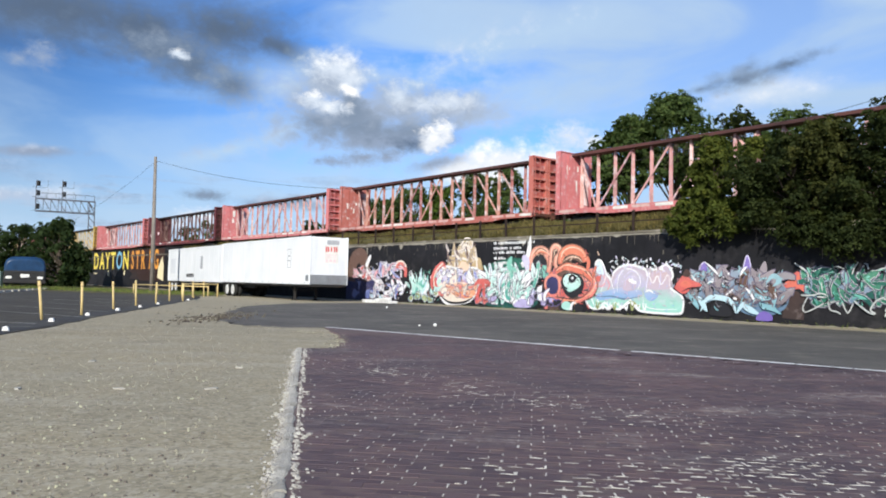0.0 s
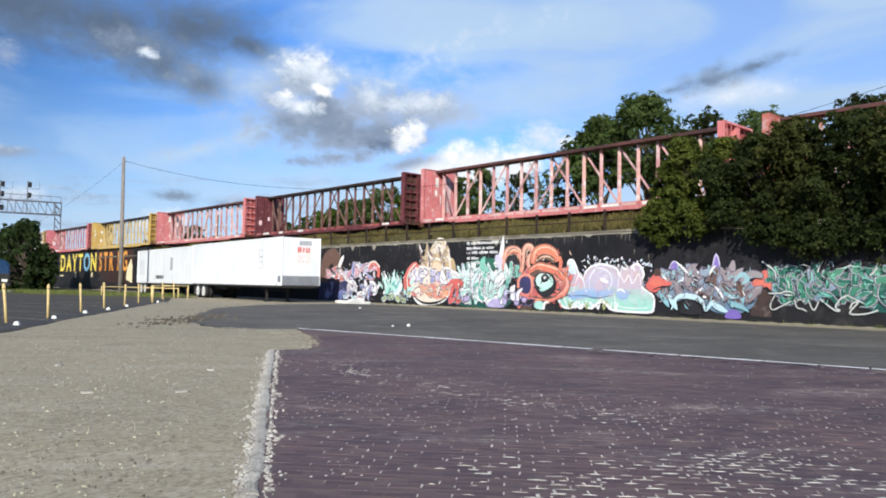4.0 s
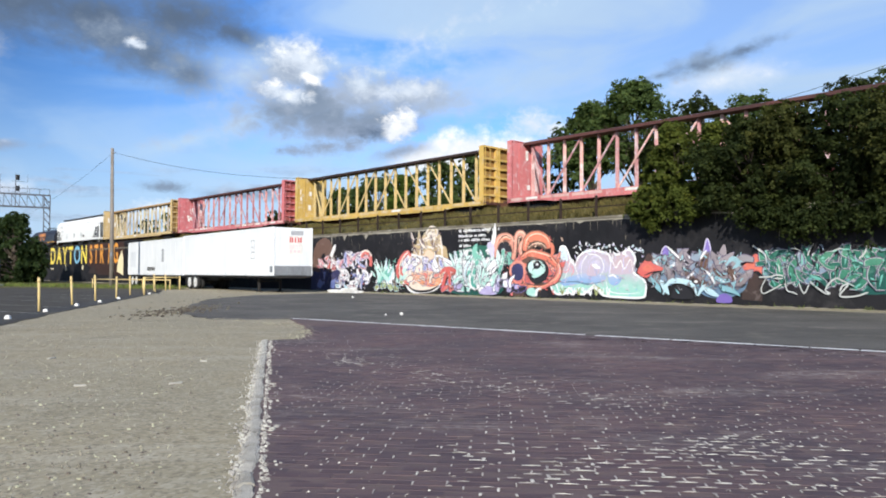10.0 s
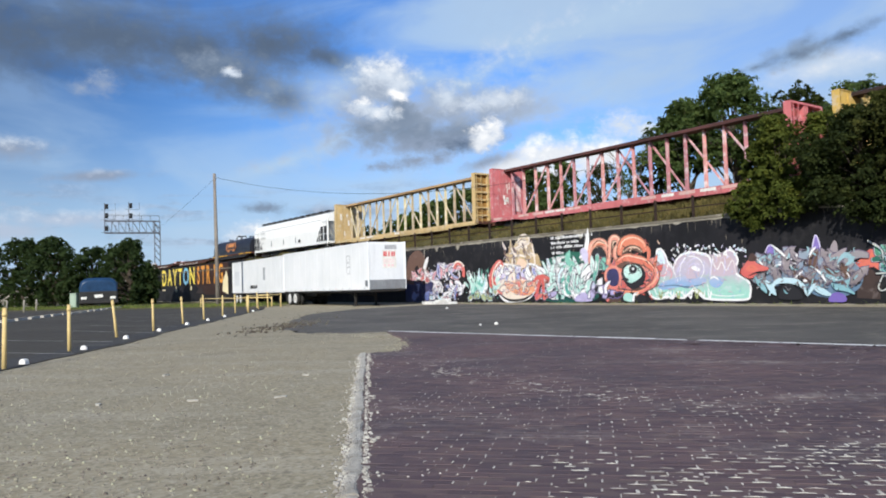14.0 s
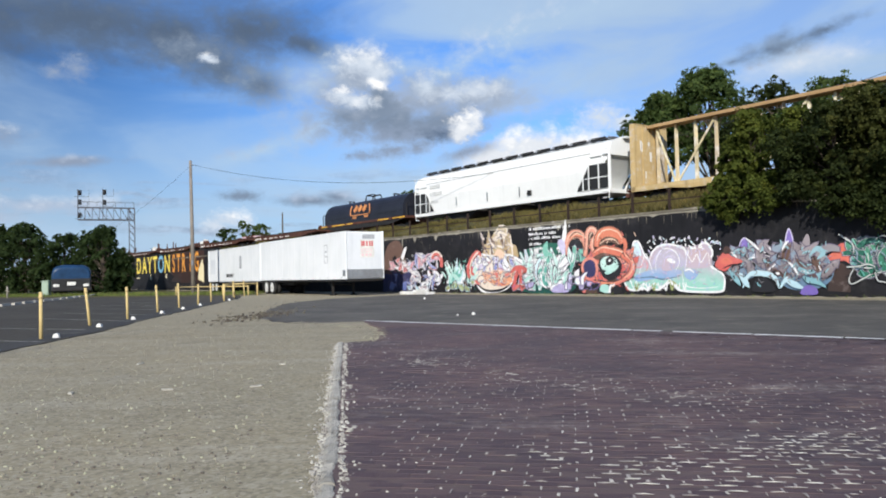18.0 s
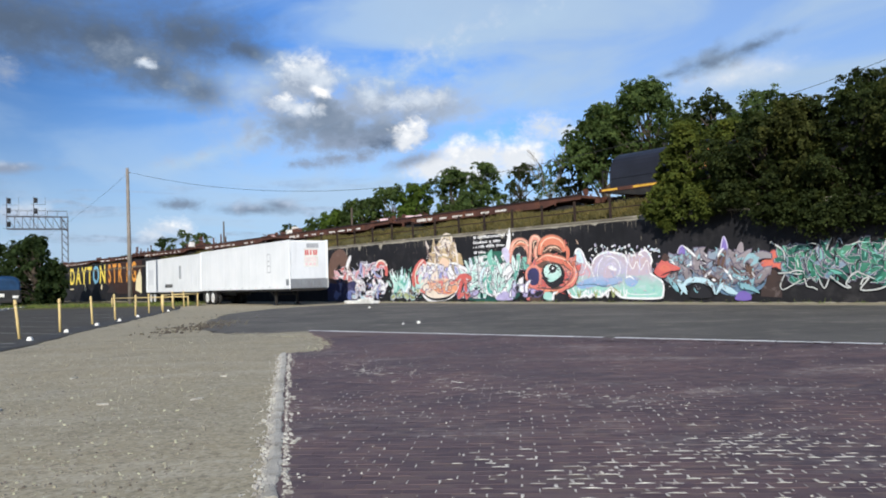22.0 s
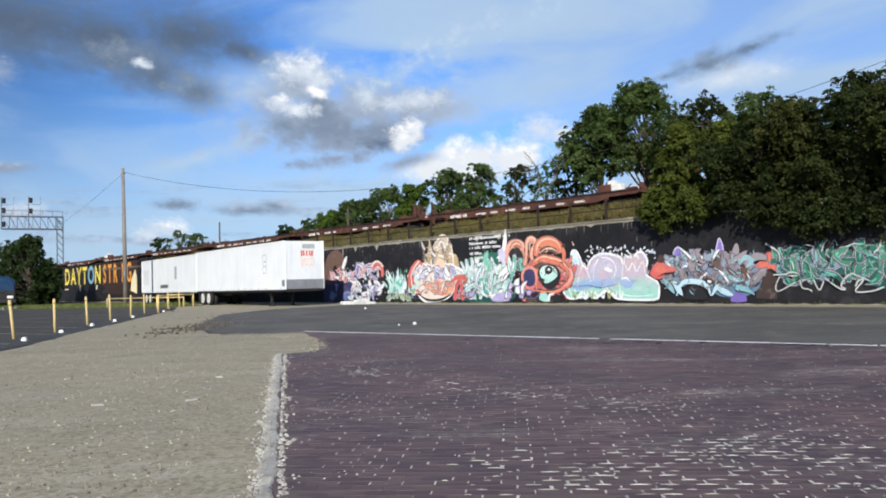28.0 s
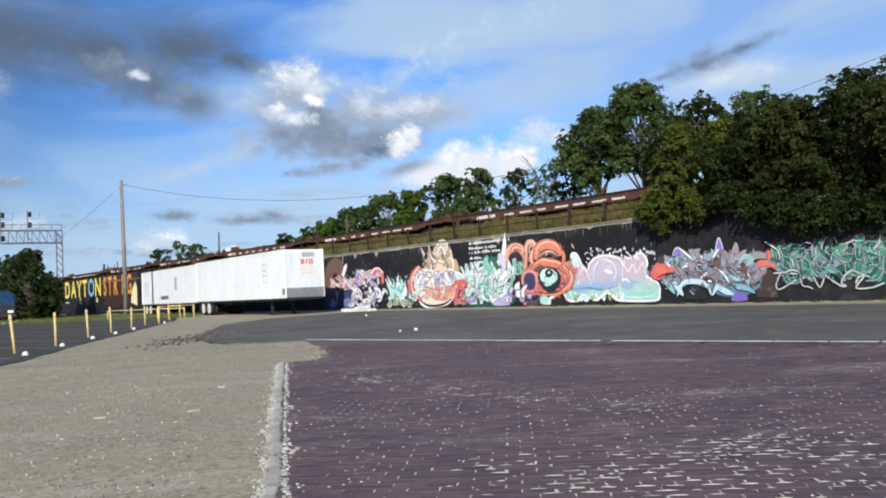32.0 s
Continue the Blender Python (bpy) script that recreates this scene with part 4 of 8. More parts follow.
def embankment():
    prof = [(0.55, 3.88), (1.3, 4.4), (2.3, 4.76), (3.1, 4.6), (3.75, 4.46), (6.05, 4.46), (6.6, 4.4), (8.5, 4.5), (12, 5.6), (15, 6.5), (18.5, 6.95), (26, 4.4), (33, -0.3)]
    rnd = random.Random(9)
    verts, faces = [], []
    xs = [-460 + 2.5 * i for i in range(325)]
    for x in xs:
        for i, (n, z) in enumerate(prof):
            verts.append((x, n, z + (rnd.uniform(-0.05, 0.07) if i in (1, 2) else rnd.uniform(-0.25, 0.25) if i in (8, 9, 10) else 0)))
    k = len(prof)
    for i in range(len(xs) - 1):
        for j in range(k - 1):
            if j in (3, 4, 5):
                continue
            faces.append((i * k + j, (i + 1) * k + j, (i + 1) * k + j + 1, i * k + j + 1))
    ob = new("embankment", sheet(verts, faces, "embankment", M["grass_ground"]))
    ob.matrix_basis = WALL
    tagged(ob, "grassy railway embankment behind the retaining wall", "ground", kind="structure")
    bm = B()
    prism(bm, [(3.2, 4.1), (3.3, 4.29), (3.75, 4.47), (6.05, 4.47), (6.6, 4.29), (6.7, 4.1)], "x", -460, 350)
    solid("ballast_bed", bm, M["ballast"], WALL, "grey stone ballast under the track", "track", kind="structure")
    for n in (TRACK - 0.7525, TRACK + 0.7525):
        bm = B()
        prism(bm, [(n - 0.07, 4.48), (n + 0.07, 4.48), (n + 0.01, 4.51), (n + 0.01, 4.61), (n + 0.036, 4.62), (n + 0.036, RAIL_Z), (n - 0.036, RAIL_Z), (n - 0.036, 4.62), (n - 0.01, 4.61), (n - 0.01, 4.51)], "x", -460, 350)
        solid("rail", bm, M["rail"], WALL, "steel rail with a bright worn head", "rail", "rails of the track", "structure")
    bm = B()
    for i in range(260):
        s = -150 + i * 0.6
        box(bm, s - 0.11, s + 0.11, TRACK - 1.3, TRACK + 1.3, 4.42, 4.505)
    solid("sleepers", bm, M["bark"], WALL, "dark timber sleepers under the rails", "sleepers", kind="stuff")
    # weeds between the fence and the track
    rnd = random.Random(31)
    vs, fs = [], []
    for i in range(34000):
        x = rnd.uniform(-75, -10) if rnd.random() < 0.88 else rnd.uniform(-120, 0)
        n = 0.62 + 2.2 * rnd.random() ** 0.8
        z = 3.86 + 0.52 * (min(n, 2.3) - 0.55)
        tall = rnd.uniform(0.12, 0.4) * (1 + 0.9 * max(-0.5, noise.noise((x * 0.25, n * 0.4, 3))))
        a = rnd.uniform(0, math.pi)
        w = rnd.uniform(0.015, 0.05)
        lx, ly = rnd.gauss(0, 0.12), rnd.gauss(0, 0.12)
        o = len(vs)
        ca, sa = math.cos(a) * w, math.sin(a) * w
        vs += [(x - ca, n - sa, z), (x + ca, n + sa, z), (x + ca * 0.7 + lx * 0.5, n + sa * 0.7 + ly * 0.5, z + tall * 0.6), (x + lx, n + ly, z + tall)]
        fs += [(o, o + 1, o + 2), (o, o + 2, o + 3)]
    ob = new("embankment_weeds", sheet(vs, fs, "embankment_weeds", M["weed_olive"]))
    ob.matrix_basis = WALL
    tagged(ob, "dry yellow-green weeds and grass along the embankment", "grass", kind="stuff")


def fence():
    root = thing("track_fence", WALL, "rusty steel post-and-rail fence along the wall's top", "fence", kind="structure")
    s = -58.17
    rnd = random.Random(13)
    while s < -8:
        bm = B()
        lean = rnd.uniform(-0.015, 0.015)
        bar(bm, (s, 0.3, WALL_H - 0.05), (s + lean, 0.3, WALL_H + 1.06), 0.115, 0.08)
        part("post", bm, M["fence_rust"], root)
        for z in (0.52,):
            bm = B()
            bar(bm, (s, 0.345, WALL_H + z), (s + 2.17, 0.345, WALL_H + z + rnd.uniform(-0.01, 0.01)), 0.05, 0.03)
            part("rail", bm, M["fence_rust"], root)
        s += 2.17


wall()
drips()
embankment()
fence()

# ------------------------------------------------------------ train
SPEED = 9.5
MOVING = []


def running_gear(root, x, label="dark cast steel two-axle bogie"):
    """A bogie: side frames, wheels, springs. Car space: x along, z above the rail."""
    bm = B()
    for y in (-1.0, 1.0):
        prism(bm, [(x - 1.15, 0.42), (x - 0.85, 0.62), (x - 0.35, 0.7), (x + 0.35, 0.7), (x + 0.85, 0.62), (x + 1.15, 0.42), (x + 0.85, 0.33), (x + 0.45, 0.36), (x + 0.3, 0.2), (x - 0.3, 0.2), (x - 0.45, 0.36), (x - 0.85, 0.33)], "y", y - 0.07, y + 0.07)
    box(bm, x - 0.2, x + 0.2, -1.0, 1.0, 0.4, 0.75)
    bogie = part("bogie", bm, M["steel_dark"], root, label)
    for dx in (-0.88, 0.88):
        bm = B()
        tube(bm, [(x + dx, -0.85, 0.43), (x + dx, -0.71, 0.43)], 0.42, 18)
        tube(bm, [(x + dx, 0.71, 0.43), (x + dx, 0.85, 0.43)], 0.42, 18)
        tube(bm, [(x + dx, -1.05, 0.43), (x + dx, 1.05, 0.43)], 0.07, 8)
        part("wheelset", bm, M["steel_dark"], bogie)


def coupler(root, x, d, reach=0.75):
    bm = B()
    box(bm, min(x, x + d * reach), max(x, x + d * reach), -0.12, 0.12, 0.75, 0.98)
    box(bm, min(x + d * (reach - 0.2), x + d * (reach + 0.03)), max(x + d * (reach - 0.2), x + d * (reach + 0.03)), -0.2, 0.2, 0.7, 1.02)
    part("coupler", bm, M["rust"], root)


def marks(root, mat, runs, y, z, h, seed, name="lettering", label=""):
    """Plain bars that stand for small writing on a side."""
    rnd = random.Random(seed)
    bm = B()
    for x0, x1 in runs:
        x = x0
        while x < x1:
            w = rnd.uniform(0.5, 0.9) * h
            x_end = min(x + w, x1)
            box(bm, x, x_end, y - 0.004, y, z + rnd.uniform(0, 0.08) * h, z + h * rnd.uniform(0.85, 1.0))
            x = x_end + 0.22 * h
    part(name, bm, mat, root, label)


def centerbeam_car(colour, label, seed, dark=False):
    """A centre-beam lumber flat: two bulkheads, a deck, a truss of posts and braces under a top chord."""
    rnd = random.Random(seed)
    root = thing("centerbeam_car", Matrix(), label, "railway car", "cars of the passing train")
    paint = M["car_" + colour]
    half, w, top = 11.05, 1.4, 4.62
    ladder_paint = M["car_redbrown"] if colour in ("pink", "crimson", "salmon") else paint
    bm = B()
    box(bm, -half, half, -w, w, 0.98, 1.12)
    box(bm, -half + 1.2, half - 1.2, -0.35, 0.35, 0.6, 0.98)
    part("deck", bm, M["rust"] if not dark else M["steel_dark"], root)
    for y in (-w, w):
        bm = B()
        prism(bm, [(-half, 1.14), (half, 1.14), (half, 0.86), (half - 2.6, 0.86), (half - 3.6, 0.74), (-half + 3.6, 0.74), (-half + 2.6, 0.86), (-half, 0.86)], "y", y - 0.05, y + 0.05)
        part("side_sill", bm, paint, root)
    for sgn in (-1, 1):
        x = sgn * half
        bm = B()
        inner = x - sgn * 0.34
        box(bm, min(inner, inner + sgn * 0.06), max(inner, inner + sgn * 0.06), -w, w, 0.9, top)
        for y in (-w, w):
            box(bm, min(x, inner), max(x, inner), y - 0.05, y + 0.05, 0.9, top)
        box(bm, min(x, inner), max(x, inner), -w, w, top - 0.08, top + 0.02)
        bulk = part("bulkhead", bm, paint, root)
        bm = B()
        rib = inner + sgn * 0.03
        for y in (-0.12, 0.12):
            box(bm, min(x - sgn * 0.02, rib), max(x - sgn * 0.02, rib), y - 0.04, y + 0.04, 0.95, top - 0.08)
        for z in (1.55, 2.12, 2.69, 3.26, 3.83):
            box(bm, min(x - sgn * 0.08, rib), max(x - sgn * 0.08, rib), -w + 0.05, w - 0.05, z - 0.06, z + 0.06)
        part("bulkhead_ribs", bm, paint, bulk)
        bm = B()
        for y in (-w + 0.12, -w + 0.55):
            bar(bm, (x + sgn * 0.05, y, 0.9), (x + sgn * 0.05, y, top - 0.1), 0.03)
        for i in range(10):
            bar(bm, (x + sgn * 0.05, -w + 0.12, 1.0 + i * 0.36), (x + sgn * 0.05, -w + 0.55, 1.0 + i * 0.36), 0.025, side=(0, 0, 1))
        part("ladder", bm, paint, bulk)
        coupler(root, x, sgn, 0.98)
        # thin plate whose darker colour paints the shade inside the ribbed recesses
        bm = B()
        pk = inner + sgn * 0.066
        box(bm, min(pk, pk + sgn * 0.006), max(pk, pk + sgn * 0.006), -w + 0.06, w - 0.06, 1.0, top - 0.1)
        part("bulkhead_pocket", bm, M["pocket_ochre"] if colour in ("yellow", "ochre") else ladder_paint if ladder_paint is not paint else M["pocket"], bulk, "weathered outer face between the ribs, darkened in colour as recess shade")
        bm = B()
        bar(bm, (x + sgn * 0.3, -w, 0.95), (x + sgn * 0.3, w, 0.95), 0.12, side=(0, 0, 1))
        bar(bm, (x, -0.9, 1.0), (x + sgn * 0.3, -0.9, 0.95), 0.08)
        bar(bm, (x, 0.9, 1.0), (x + sgn * 0.3, 0.9, 0.95), 0.08)
        part("end_platform", bm, M["rust"], root)
        running_gear(root, sgn * (half - 2.0))
        # stiffeners and worn stencils on the inner face
        px = inner - sgn * 0.004
        for y in (-0.75, 0.35):
            bm = B()
            box(bm, min(px, px - sgn * 0.05), max(px, px - sgn * 0.05), y - 0.03, y + 0.03, 1.14, top - 0.1)
            part("face_rib", bm, paint, bulk)
        bm = B()
        y0 = rnd.uniform(0.5, 0.7)
        box(bm, min(px, px - sgn * 0.01), max(px, px - sgn * 0.01), y0, y0 + 0.55, 1.5 + rnd.uniform(0, 0.4), 4.2)
        part("bulkhead_patch", bm, M["post_" + colour], bulk, "paler worn sheet on the inner face")
        for j in range(rnd.randrange(3, 7)):
            bm = B()
            y0, z0, tall = rnd.uniform(-1.2, 0.1), rnd.uniform(1.6, 3.6), rnd.uniform(0.15, 0.7)
            box(bm, min(px, px - sgn * 0.008), max(px, px - sgn * 0.008), y0, y0 + rnd.uniform(0.06, 0.3), z0, z0 + tall)
            part("stencil_bar", bm, M["decal_white"] if colour != "maroon" else M["decal_pink"], bulk, "worn pale stencil bar")
    bm = B()
    prism(bm, [(-0.4, top - 0.19), (0.4, top - 0.19), (0.4, top - 0.04), (0.2, top + 0.02), (-0.2, top + 0.02), (-0.4, top - 0.04)], "x", -half + 0.34, half - 0.34)
    part("top_chord", bm, M["chord_ochre"] if colour == "ochre" else M["chord_red"] if colour in ("pink", "crimson", "salmon") else M["chord"], root)
    n = 18
    span = 2 * half - 1.6
    xs = [-half + 0.8 + span * i / (n - 1) for i in range(n)]
    for i, x in enumerate(xs):
        bm = B()
        prism(bm, [(x - 0.085, 1.12), (x + 0.085, 1.12), (x + 0.065, top - 0.19), (x - 0.065, top - 0.19)], "y", -0.07, -0.05)
        prism(bm, [(x - 0.085, 1.12), (x + 0.085, 1.12), (x + 0.065, top - 0.19), (x - 0.065, top - 0.19)], "y", 0.05, 0.07)
        prism(bm, [(x - 0.02, 1.12), (x + 0.02, 1.12), (x + 0.02, top - 0.19), (x - 0.02, top - 0.19)], "y", -0.05, 0.05)
        part("post", bm, M["post_" + colour], root)
    # braces cross two bays each, leaning towards the middle, and steep ones at the ends
    for i, j in ((1, 3), (3, 5), (5, 7), (7, 9), (10, 8), (12, 10), (14, 12), (16, 14), (1, 0), (16, 17)):
        bm = B()
        y = 0.11 if i > 9 else -0.11
        bar(bm, (xs[i], y, 1.14), (xs[j], y, top - 0.26), 0.1, 0.06)
        part("brace", bm, M["post_" + colour], root)
    x = -half + 0.3
    pale = M["car_" + {"pink": "pale_pink", "crimson": "pale_pink", "salmon": "pale_pink", "redbrown": "pale_pink", "maroon": "redbrown"}.get(colour, "pale_yellow")]
    while x < half - 0.6:
        ln = rnd.uniform(0.7, 1.25)
        if rnd.random() < 0.85:
            bm = B()
            box(bm, x, min(x + ln, half - 0.1), -w - 0.056, -w - 0.052, 0.93 + rnd.uniform(0, 0.03), 1.1)
            part("sill_mark", bm, M["decal_white"] if rnd.random() < 0.25 else pale, root)
        x += ln + rnd.uniform(0.12, 0.4)
    return root


def hopper_car():
    root = thing("covered_hopper_car", Matrix(), "white covered hopper car with curved sides and a roof walk", "railway car", "cars of the passing train")
    half, w = 9.6, 1.45
    side = [(-w, 1.2), (-w - 0.02, 1.42), (-w - 0.08, 2.4), (-w, 3.4), (-w + 0.25, 3.95), (-0.55, 4.2), (0.55, 4.2), (w - 0.25, 3.95), (w, 3.4), (w + 0.08, 2.4), (w + 0.02, 1.42), (w, 1.2)]
    bm = B()
    prism(bm, side, "x", -half + 1.5, half - 1.5)
    part("body", bm, M["hopper_white"], root)
    for sgn in (-1, 1):
        x0, x1 = sgn * (half - 1.5), sgn * half
        bm = B()
        upper = [(-w, 3.4), (-w + 0.25, 3.95), (-0.55, 4.2), (0.55, 4.2), (w - 0.25, 3.95), (w, 3.4), (w, 3.2), (-w, 3.2)]
        prism(bm, upper, "x", min(x0, x1), max(x0, x1))
        part("end_roof", bm, M["hopper_white"], root)
        bm = B()
        prism(bm, [(x0, 3.2), (x1 - sgn * 0.1, 3.2), (x0, 1.5)], "y", -w + 0.1, w - 0.1)
        part("slope_sheet", bm, M["hopper_white"], root)
        # flat black plate on the side stands for shade within the open end
        bm = B()
        prism(bm, [(x0 - sgn * 0.95, 1.3), (x0 + sgn * 0.02, 2.72), (x1 - sgn * 0.08, 2.72), (x1 - sgn * 0.08, 1.3)], "y", -w - 0.094, -w - 0.088)
        part("end_opening", bm, M["black_paint"], root, "black plate painted in for the shaded opening beneath the slope sheet")
        bm = B()
        for dx in (-0.45, 0.0, 0.75):
            bar(bm, (x0 + sgn * dx, -w - 0.11, 1.25), (x0 + sgn * dx, -w - 0.11, 2.75), 0.07, 0.03)
        bar(bm, (x0 - sgn * 0.3, -w - 0.11, 1.95), (x1, -w - 0.11, 1.95), 0.05, 0.03)
        part("opening_frame", bm, M["hopper_white"], root)
        bm = B()
        for y in (-w, w):
            bar(bm, (x1, y, 1.1), (x1, y, 3.4), 0.12, 0.1)
            bar(bm, (x0 + sgn * 0.1, y, 1.3), (x1 - sgn * 0.15, y, 3.1), 0.1, 0.06)
            bar(bm, (x1 - sgn * 0.55, y, 1.1), (x1 - sgn * 0.55, y, 3.3), 0.06, 0.06)
        part("end_post", bm, M["hopper_white"], root)
        bm = B()
        for i in range(9):
            bar(bm, (x1 - sgn * 0.5, -w - 0.05, 0.75 + i * 0.36), (x1 - sgn * 0.05, -w - 0.05, 0.75 + i * 0.36), 0.03, side=(0, 0, 1))
        bar(bm, (x1 - sgn * 0.05, -w - 0.05, 0.7), (x1 - sgn * 0.05, -w - 0.05, 4.0), 0.035)
        part("ladder", bm, M["hopper_white"], root)
        coupler(root, x1, sgn)
        running_gear(root, sgn * (half - 1.9))
    bm = B()
    box(bm, -half, half, -w - 0.04, w + 0.04, 1.02, 1.24)
    part("side_sill", bm, M["hopper_white"], root)
    bm = B()
    for x in (-4.6, 0, 4.6):
        prism(bm, [(x - 1.9, 1.05), (x + 1.9, 1.05), (x + 0.4, 0.35), (x - 0.4, 0.35)], "y", -1.0, 1.0)
    part("discharge_hopper", bm, M["steel_dark"], root, "dark funnel-shaped discharge hoppers")
    bm = B()
    for y in (-0.5, 0.5):
        box(bm, -half + 0.3, half - 0.3, y - 0.24, y + 0.24, 4.3, 4.34)
    for i in range(13):
        x = -half + 0.6 + i * (2 * half - 1.2) / 12
        bar(bm, (x, -0.72, 4.18), (x, -0.72, 4.42), 0.05)
        bar(bm, (x, 0.72, 4.18), (x, 0.72, 4.42), 0.05)
        box(bm, x - 0.05, x + 0.05, -0.75, 0.75, 4.24, 4.3)
    part("roof_walk", bm, M["galv"], root, "grey grating walkway along the roof")
    for i in range(12):
        x0 = -half + 0.6 + i * (2 * half - 1.2) / 12
        bm = B()
        box(bm, x0 + 0.18, x0 + (2 * half - 1.2) / 12 - 0.18, -0.8, -0.785, 4.27, 4.41)
        part("walk_panel", bm, M["steel_dark"], root, "dark grating panel of the roof walk")
    for i in range(6):
        x = -half + 2.0 + i * 3.1
        bm = B()
        box(bm, x, x + 2.0, -0.28, 0.28, 4.2, 4.29)
        part("roof_hatch", bm, M["hopper_white"], root)
    bm = B()
    box(bm, -half + 1.4, half - 1.4, -1.47, -1.45, 3.4, 3.44)
    part("roof_seam", bm, M["decal_grey"], root, "thin grey seam below the roof curve")
    bm = B()
    box(bm, 2.9, 3.3, -1.57, -1.53, 1.5, 1.8)
    part("data_plate", bm, M["decal_black"], root, "small dark data plate")
    marks(root, M["decal_faint"], [(-7.6, -6.3)], -1.55, 3.0, 0.3, 3, label="faint grey reporting marks")
    marks(root, M["decal_faint"], [(-7.6, -6.1)], -1.565, 2.45, 0.3, 4, label="faint grey reporting marks")
    marks(root, M["decal_faint"], [(-7.5, -6.6)], -1.54, 1.9, 0.2, 5, label="faint grey reporting marks")
    for x in (-8.0, -4.4, -1.0, 2.2):
        bm = B()
        bar(bm, (x, -1.56, 1.5), (x, -1.56, 2.1), 0.06)
        part("side_stake", bm, M["trailer_grey"], root)
    return root


def coil_car():
    root = thing("covered_coil_car", Matrix(), "dark navy covered coil car with a rounded hood and orange emblem", "railway car", "cars of the passing train")
    half, w = 7.1, 1.42
    bm = B()
    hood = []
    for i in range(17):
        a = math.pi * i / 16
        hood.append((-w * math.cos(a), 1.75 + 1.5 * math.sin(a) ** 0.85))
    hood = [(-w, 1.3)] + hood + [(w, 1.3)]
    prism(bm, hood, "x", -half + 0.7, half - 0.5)
    part("hood", bm, M["coil_navy"], root)
    bm = B()
    for x in (-half + 0.7, half - 0.56):
        prism(bm, [(p[0] * 1.015, p[1] * 1.006) for p in hood], "x", x - 0.01, x + 0.07)
    box(bm, -half + 0.7, half - 0.5, -w - 0.03, w + 0.03, 1.78, 1.83)
    part("hood_rim", bm, M["coil_navy"], root)
    bm = B()
    for y in (-0.35, 0.35):
        tube(bm, [(-0.75, y, 3.2), (-0.7, y, 3.55), (-0.5, y, 3.66), (0.5, y, 3.66), (0.7, y, 3.55), (0.75, y, 3.2)], 0.06, 6)
    for x in (-0.5, 0.5):
        bar(bm, (x, -0.35, 3.62), (x, 0.35, 3.62), 0.08, side=(0, 0, 1))
    part("lifting_bracket", bm, M["steel_dark"], root)
    for x in (-3.8, 3.6):
        bm = B()
        bar(bm, (x, -0.2, 3.2), (x, -0.2, 3.42), 0.1)
        bar(bm, (x, 0.2, 3.2), (x, 0.2, 3.42), 0.1)
        bar(bm, (x, -0.3, 3.4), (x, 0.3, 3.4), 0.09, side=(0, 0, 1))
        part("hood_guide", bm, M["steel_dark"], root)
    bm = B()
    box(bm, -half, half, -w - 0.08, w + 0.08, 1.12, 1.3)
    box(bm, -half + 1, half - 1, -0.5, 0.5, 0.6, 1.12)
    part("underframe", bm, M["rust"], root)
    bm = B()
    prism(bm, [(-half + 0.2, 1.12), (half - 0.2, 1.12), (half - 2.6, 0.75), (-half + 2.6, 0.75)], "y", -w - 0.04, -w + 0.02)
    prism(bm, [(-half + 0.2, 1.12), (half - 0.2, 1.12), (half - 2.6, 0.75), (-half + 2.6, 0.75)], "y", w - 0.02, w + 0.04)
    part("side_sill", bm, M["steel_dark"], root)
    for x0, x1 in ((-half + 0.2, -half + 1.2), (-4.9, -2.6), (-2.2, -1.2), (3.0, 4.6), (5.2, half - 0.1)):
        bm = B()
        box(bm, x0, x1, -w - 0.086, -w - 0.081, 1.16, 1.27)
        part("sill_stripe", bm, M["decal_yellow"], root, "worn yellow stripe along the sill")
    # emblem: plain arcs and bars
    bm = B()
    for sgn in (-1, 1):
        tube(bm, [(sgn * 1.45, -1.36, 2.75), (sgn * 1.6, -1.435, 2.35), (sgn * 1.62, -1.45, 1.95), (sgn * 1.4, -1.45, 1.88)], 0.06, 5)
        for dx in (0.8, 1.15):
            tube(bm, [(sgn * dx, -1.45, 1.72), (sgn * dx, -1.41, 1.72)], 0.13, 10)
    bar(bm, (-1.4, -1.45, 1.9), (1.4, -1.45, 1.9), 0.08, 0.02)
    part("emblem_outline", bm, M["decal_amber"], root, "amber outline of a rounded emblem")
    for x in (-0.78, -0.05, 0.68):
        bm = B()
        bar(bm, (x - 0.22, -1.425, 2.22), (x + 0.22, -1.345, 2.68), 0.34, 0.03)
        bar(bm, (x - 0.25, -1.43, 2.3), (x + 0.25, -1.43, 2.3), 0.14, 0.03)
        part("emblem_block", bm, M["decal_amber"], root, "bold orange blocks of the emblem")
    for sgn in (-1, 1):
        coupler(root, sgn * half, sgn)
        running_gear(root, sgn * (half - 1.7))
        bm = B()
        bar(bm, (sgn * (half - 0.15), -1.3, 1.3), (sgn * (half - 0.15), -1.3, 2.3), 0.05)
        bar(bm, (sgn * (half - 0.15), 1.3, 1.3), (sgn * (half - 0.15), 1.3, 2.3), 0.05)
        bar(bm, (sgn * (half - 0.15), -1.3, 2.3), (sgn * (half - 0.15), 1.3, 2.3), 0.05, side=(0, 0, 1))
        part("end_handrail", bm, M["steel_dark"], root)
    return root


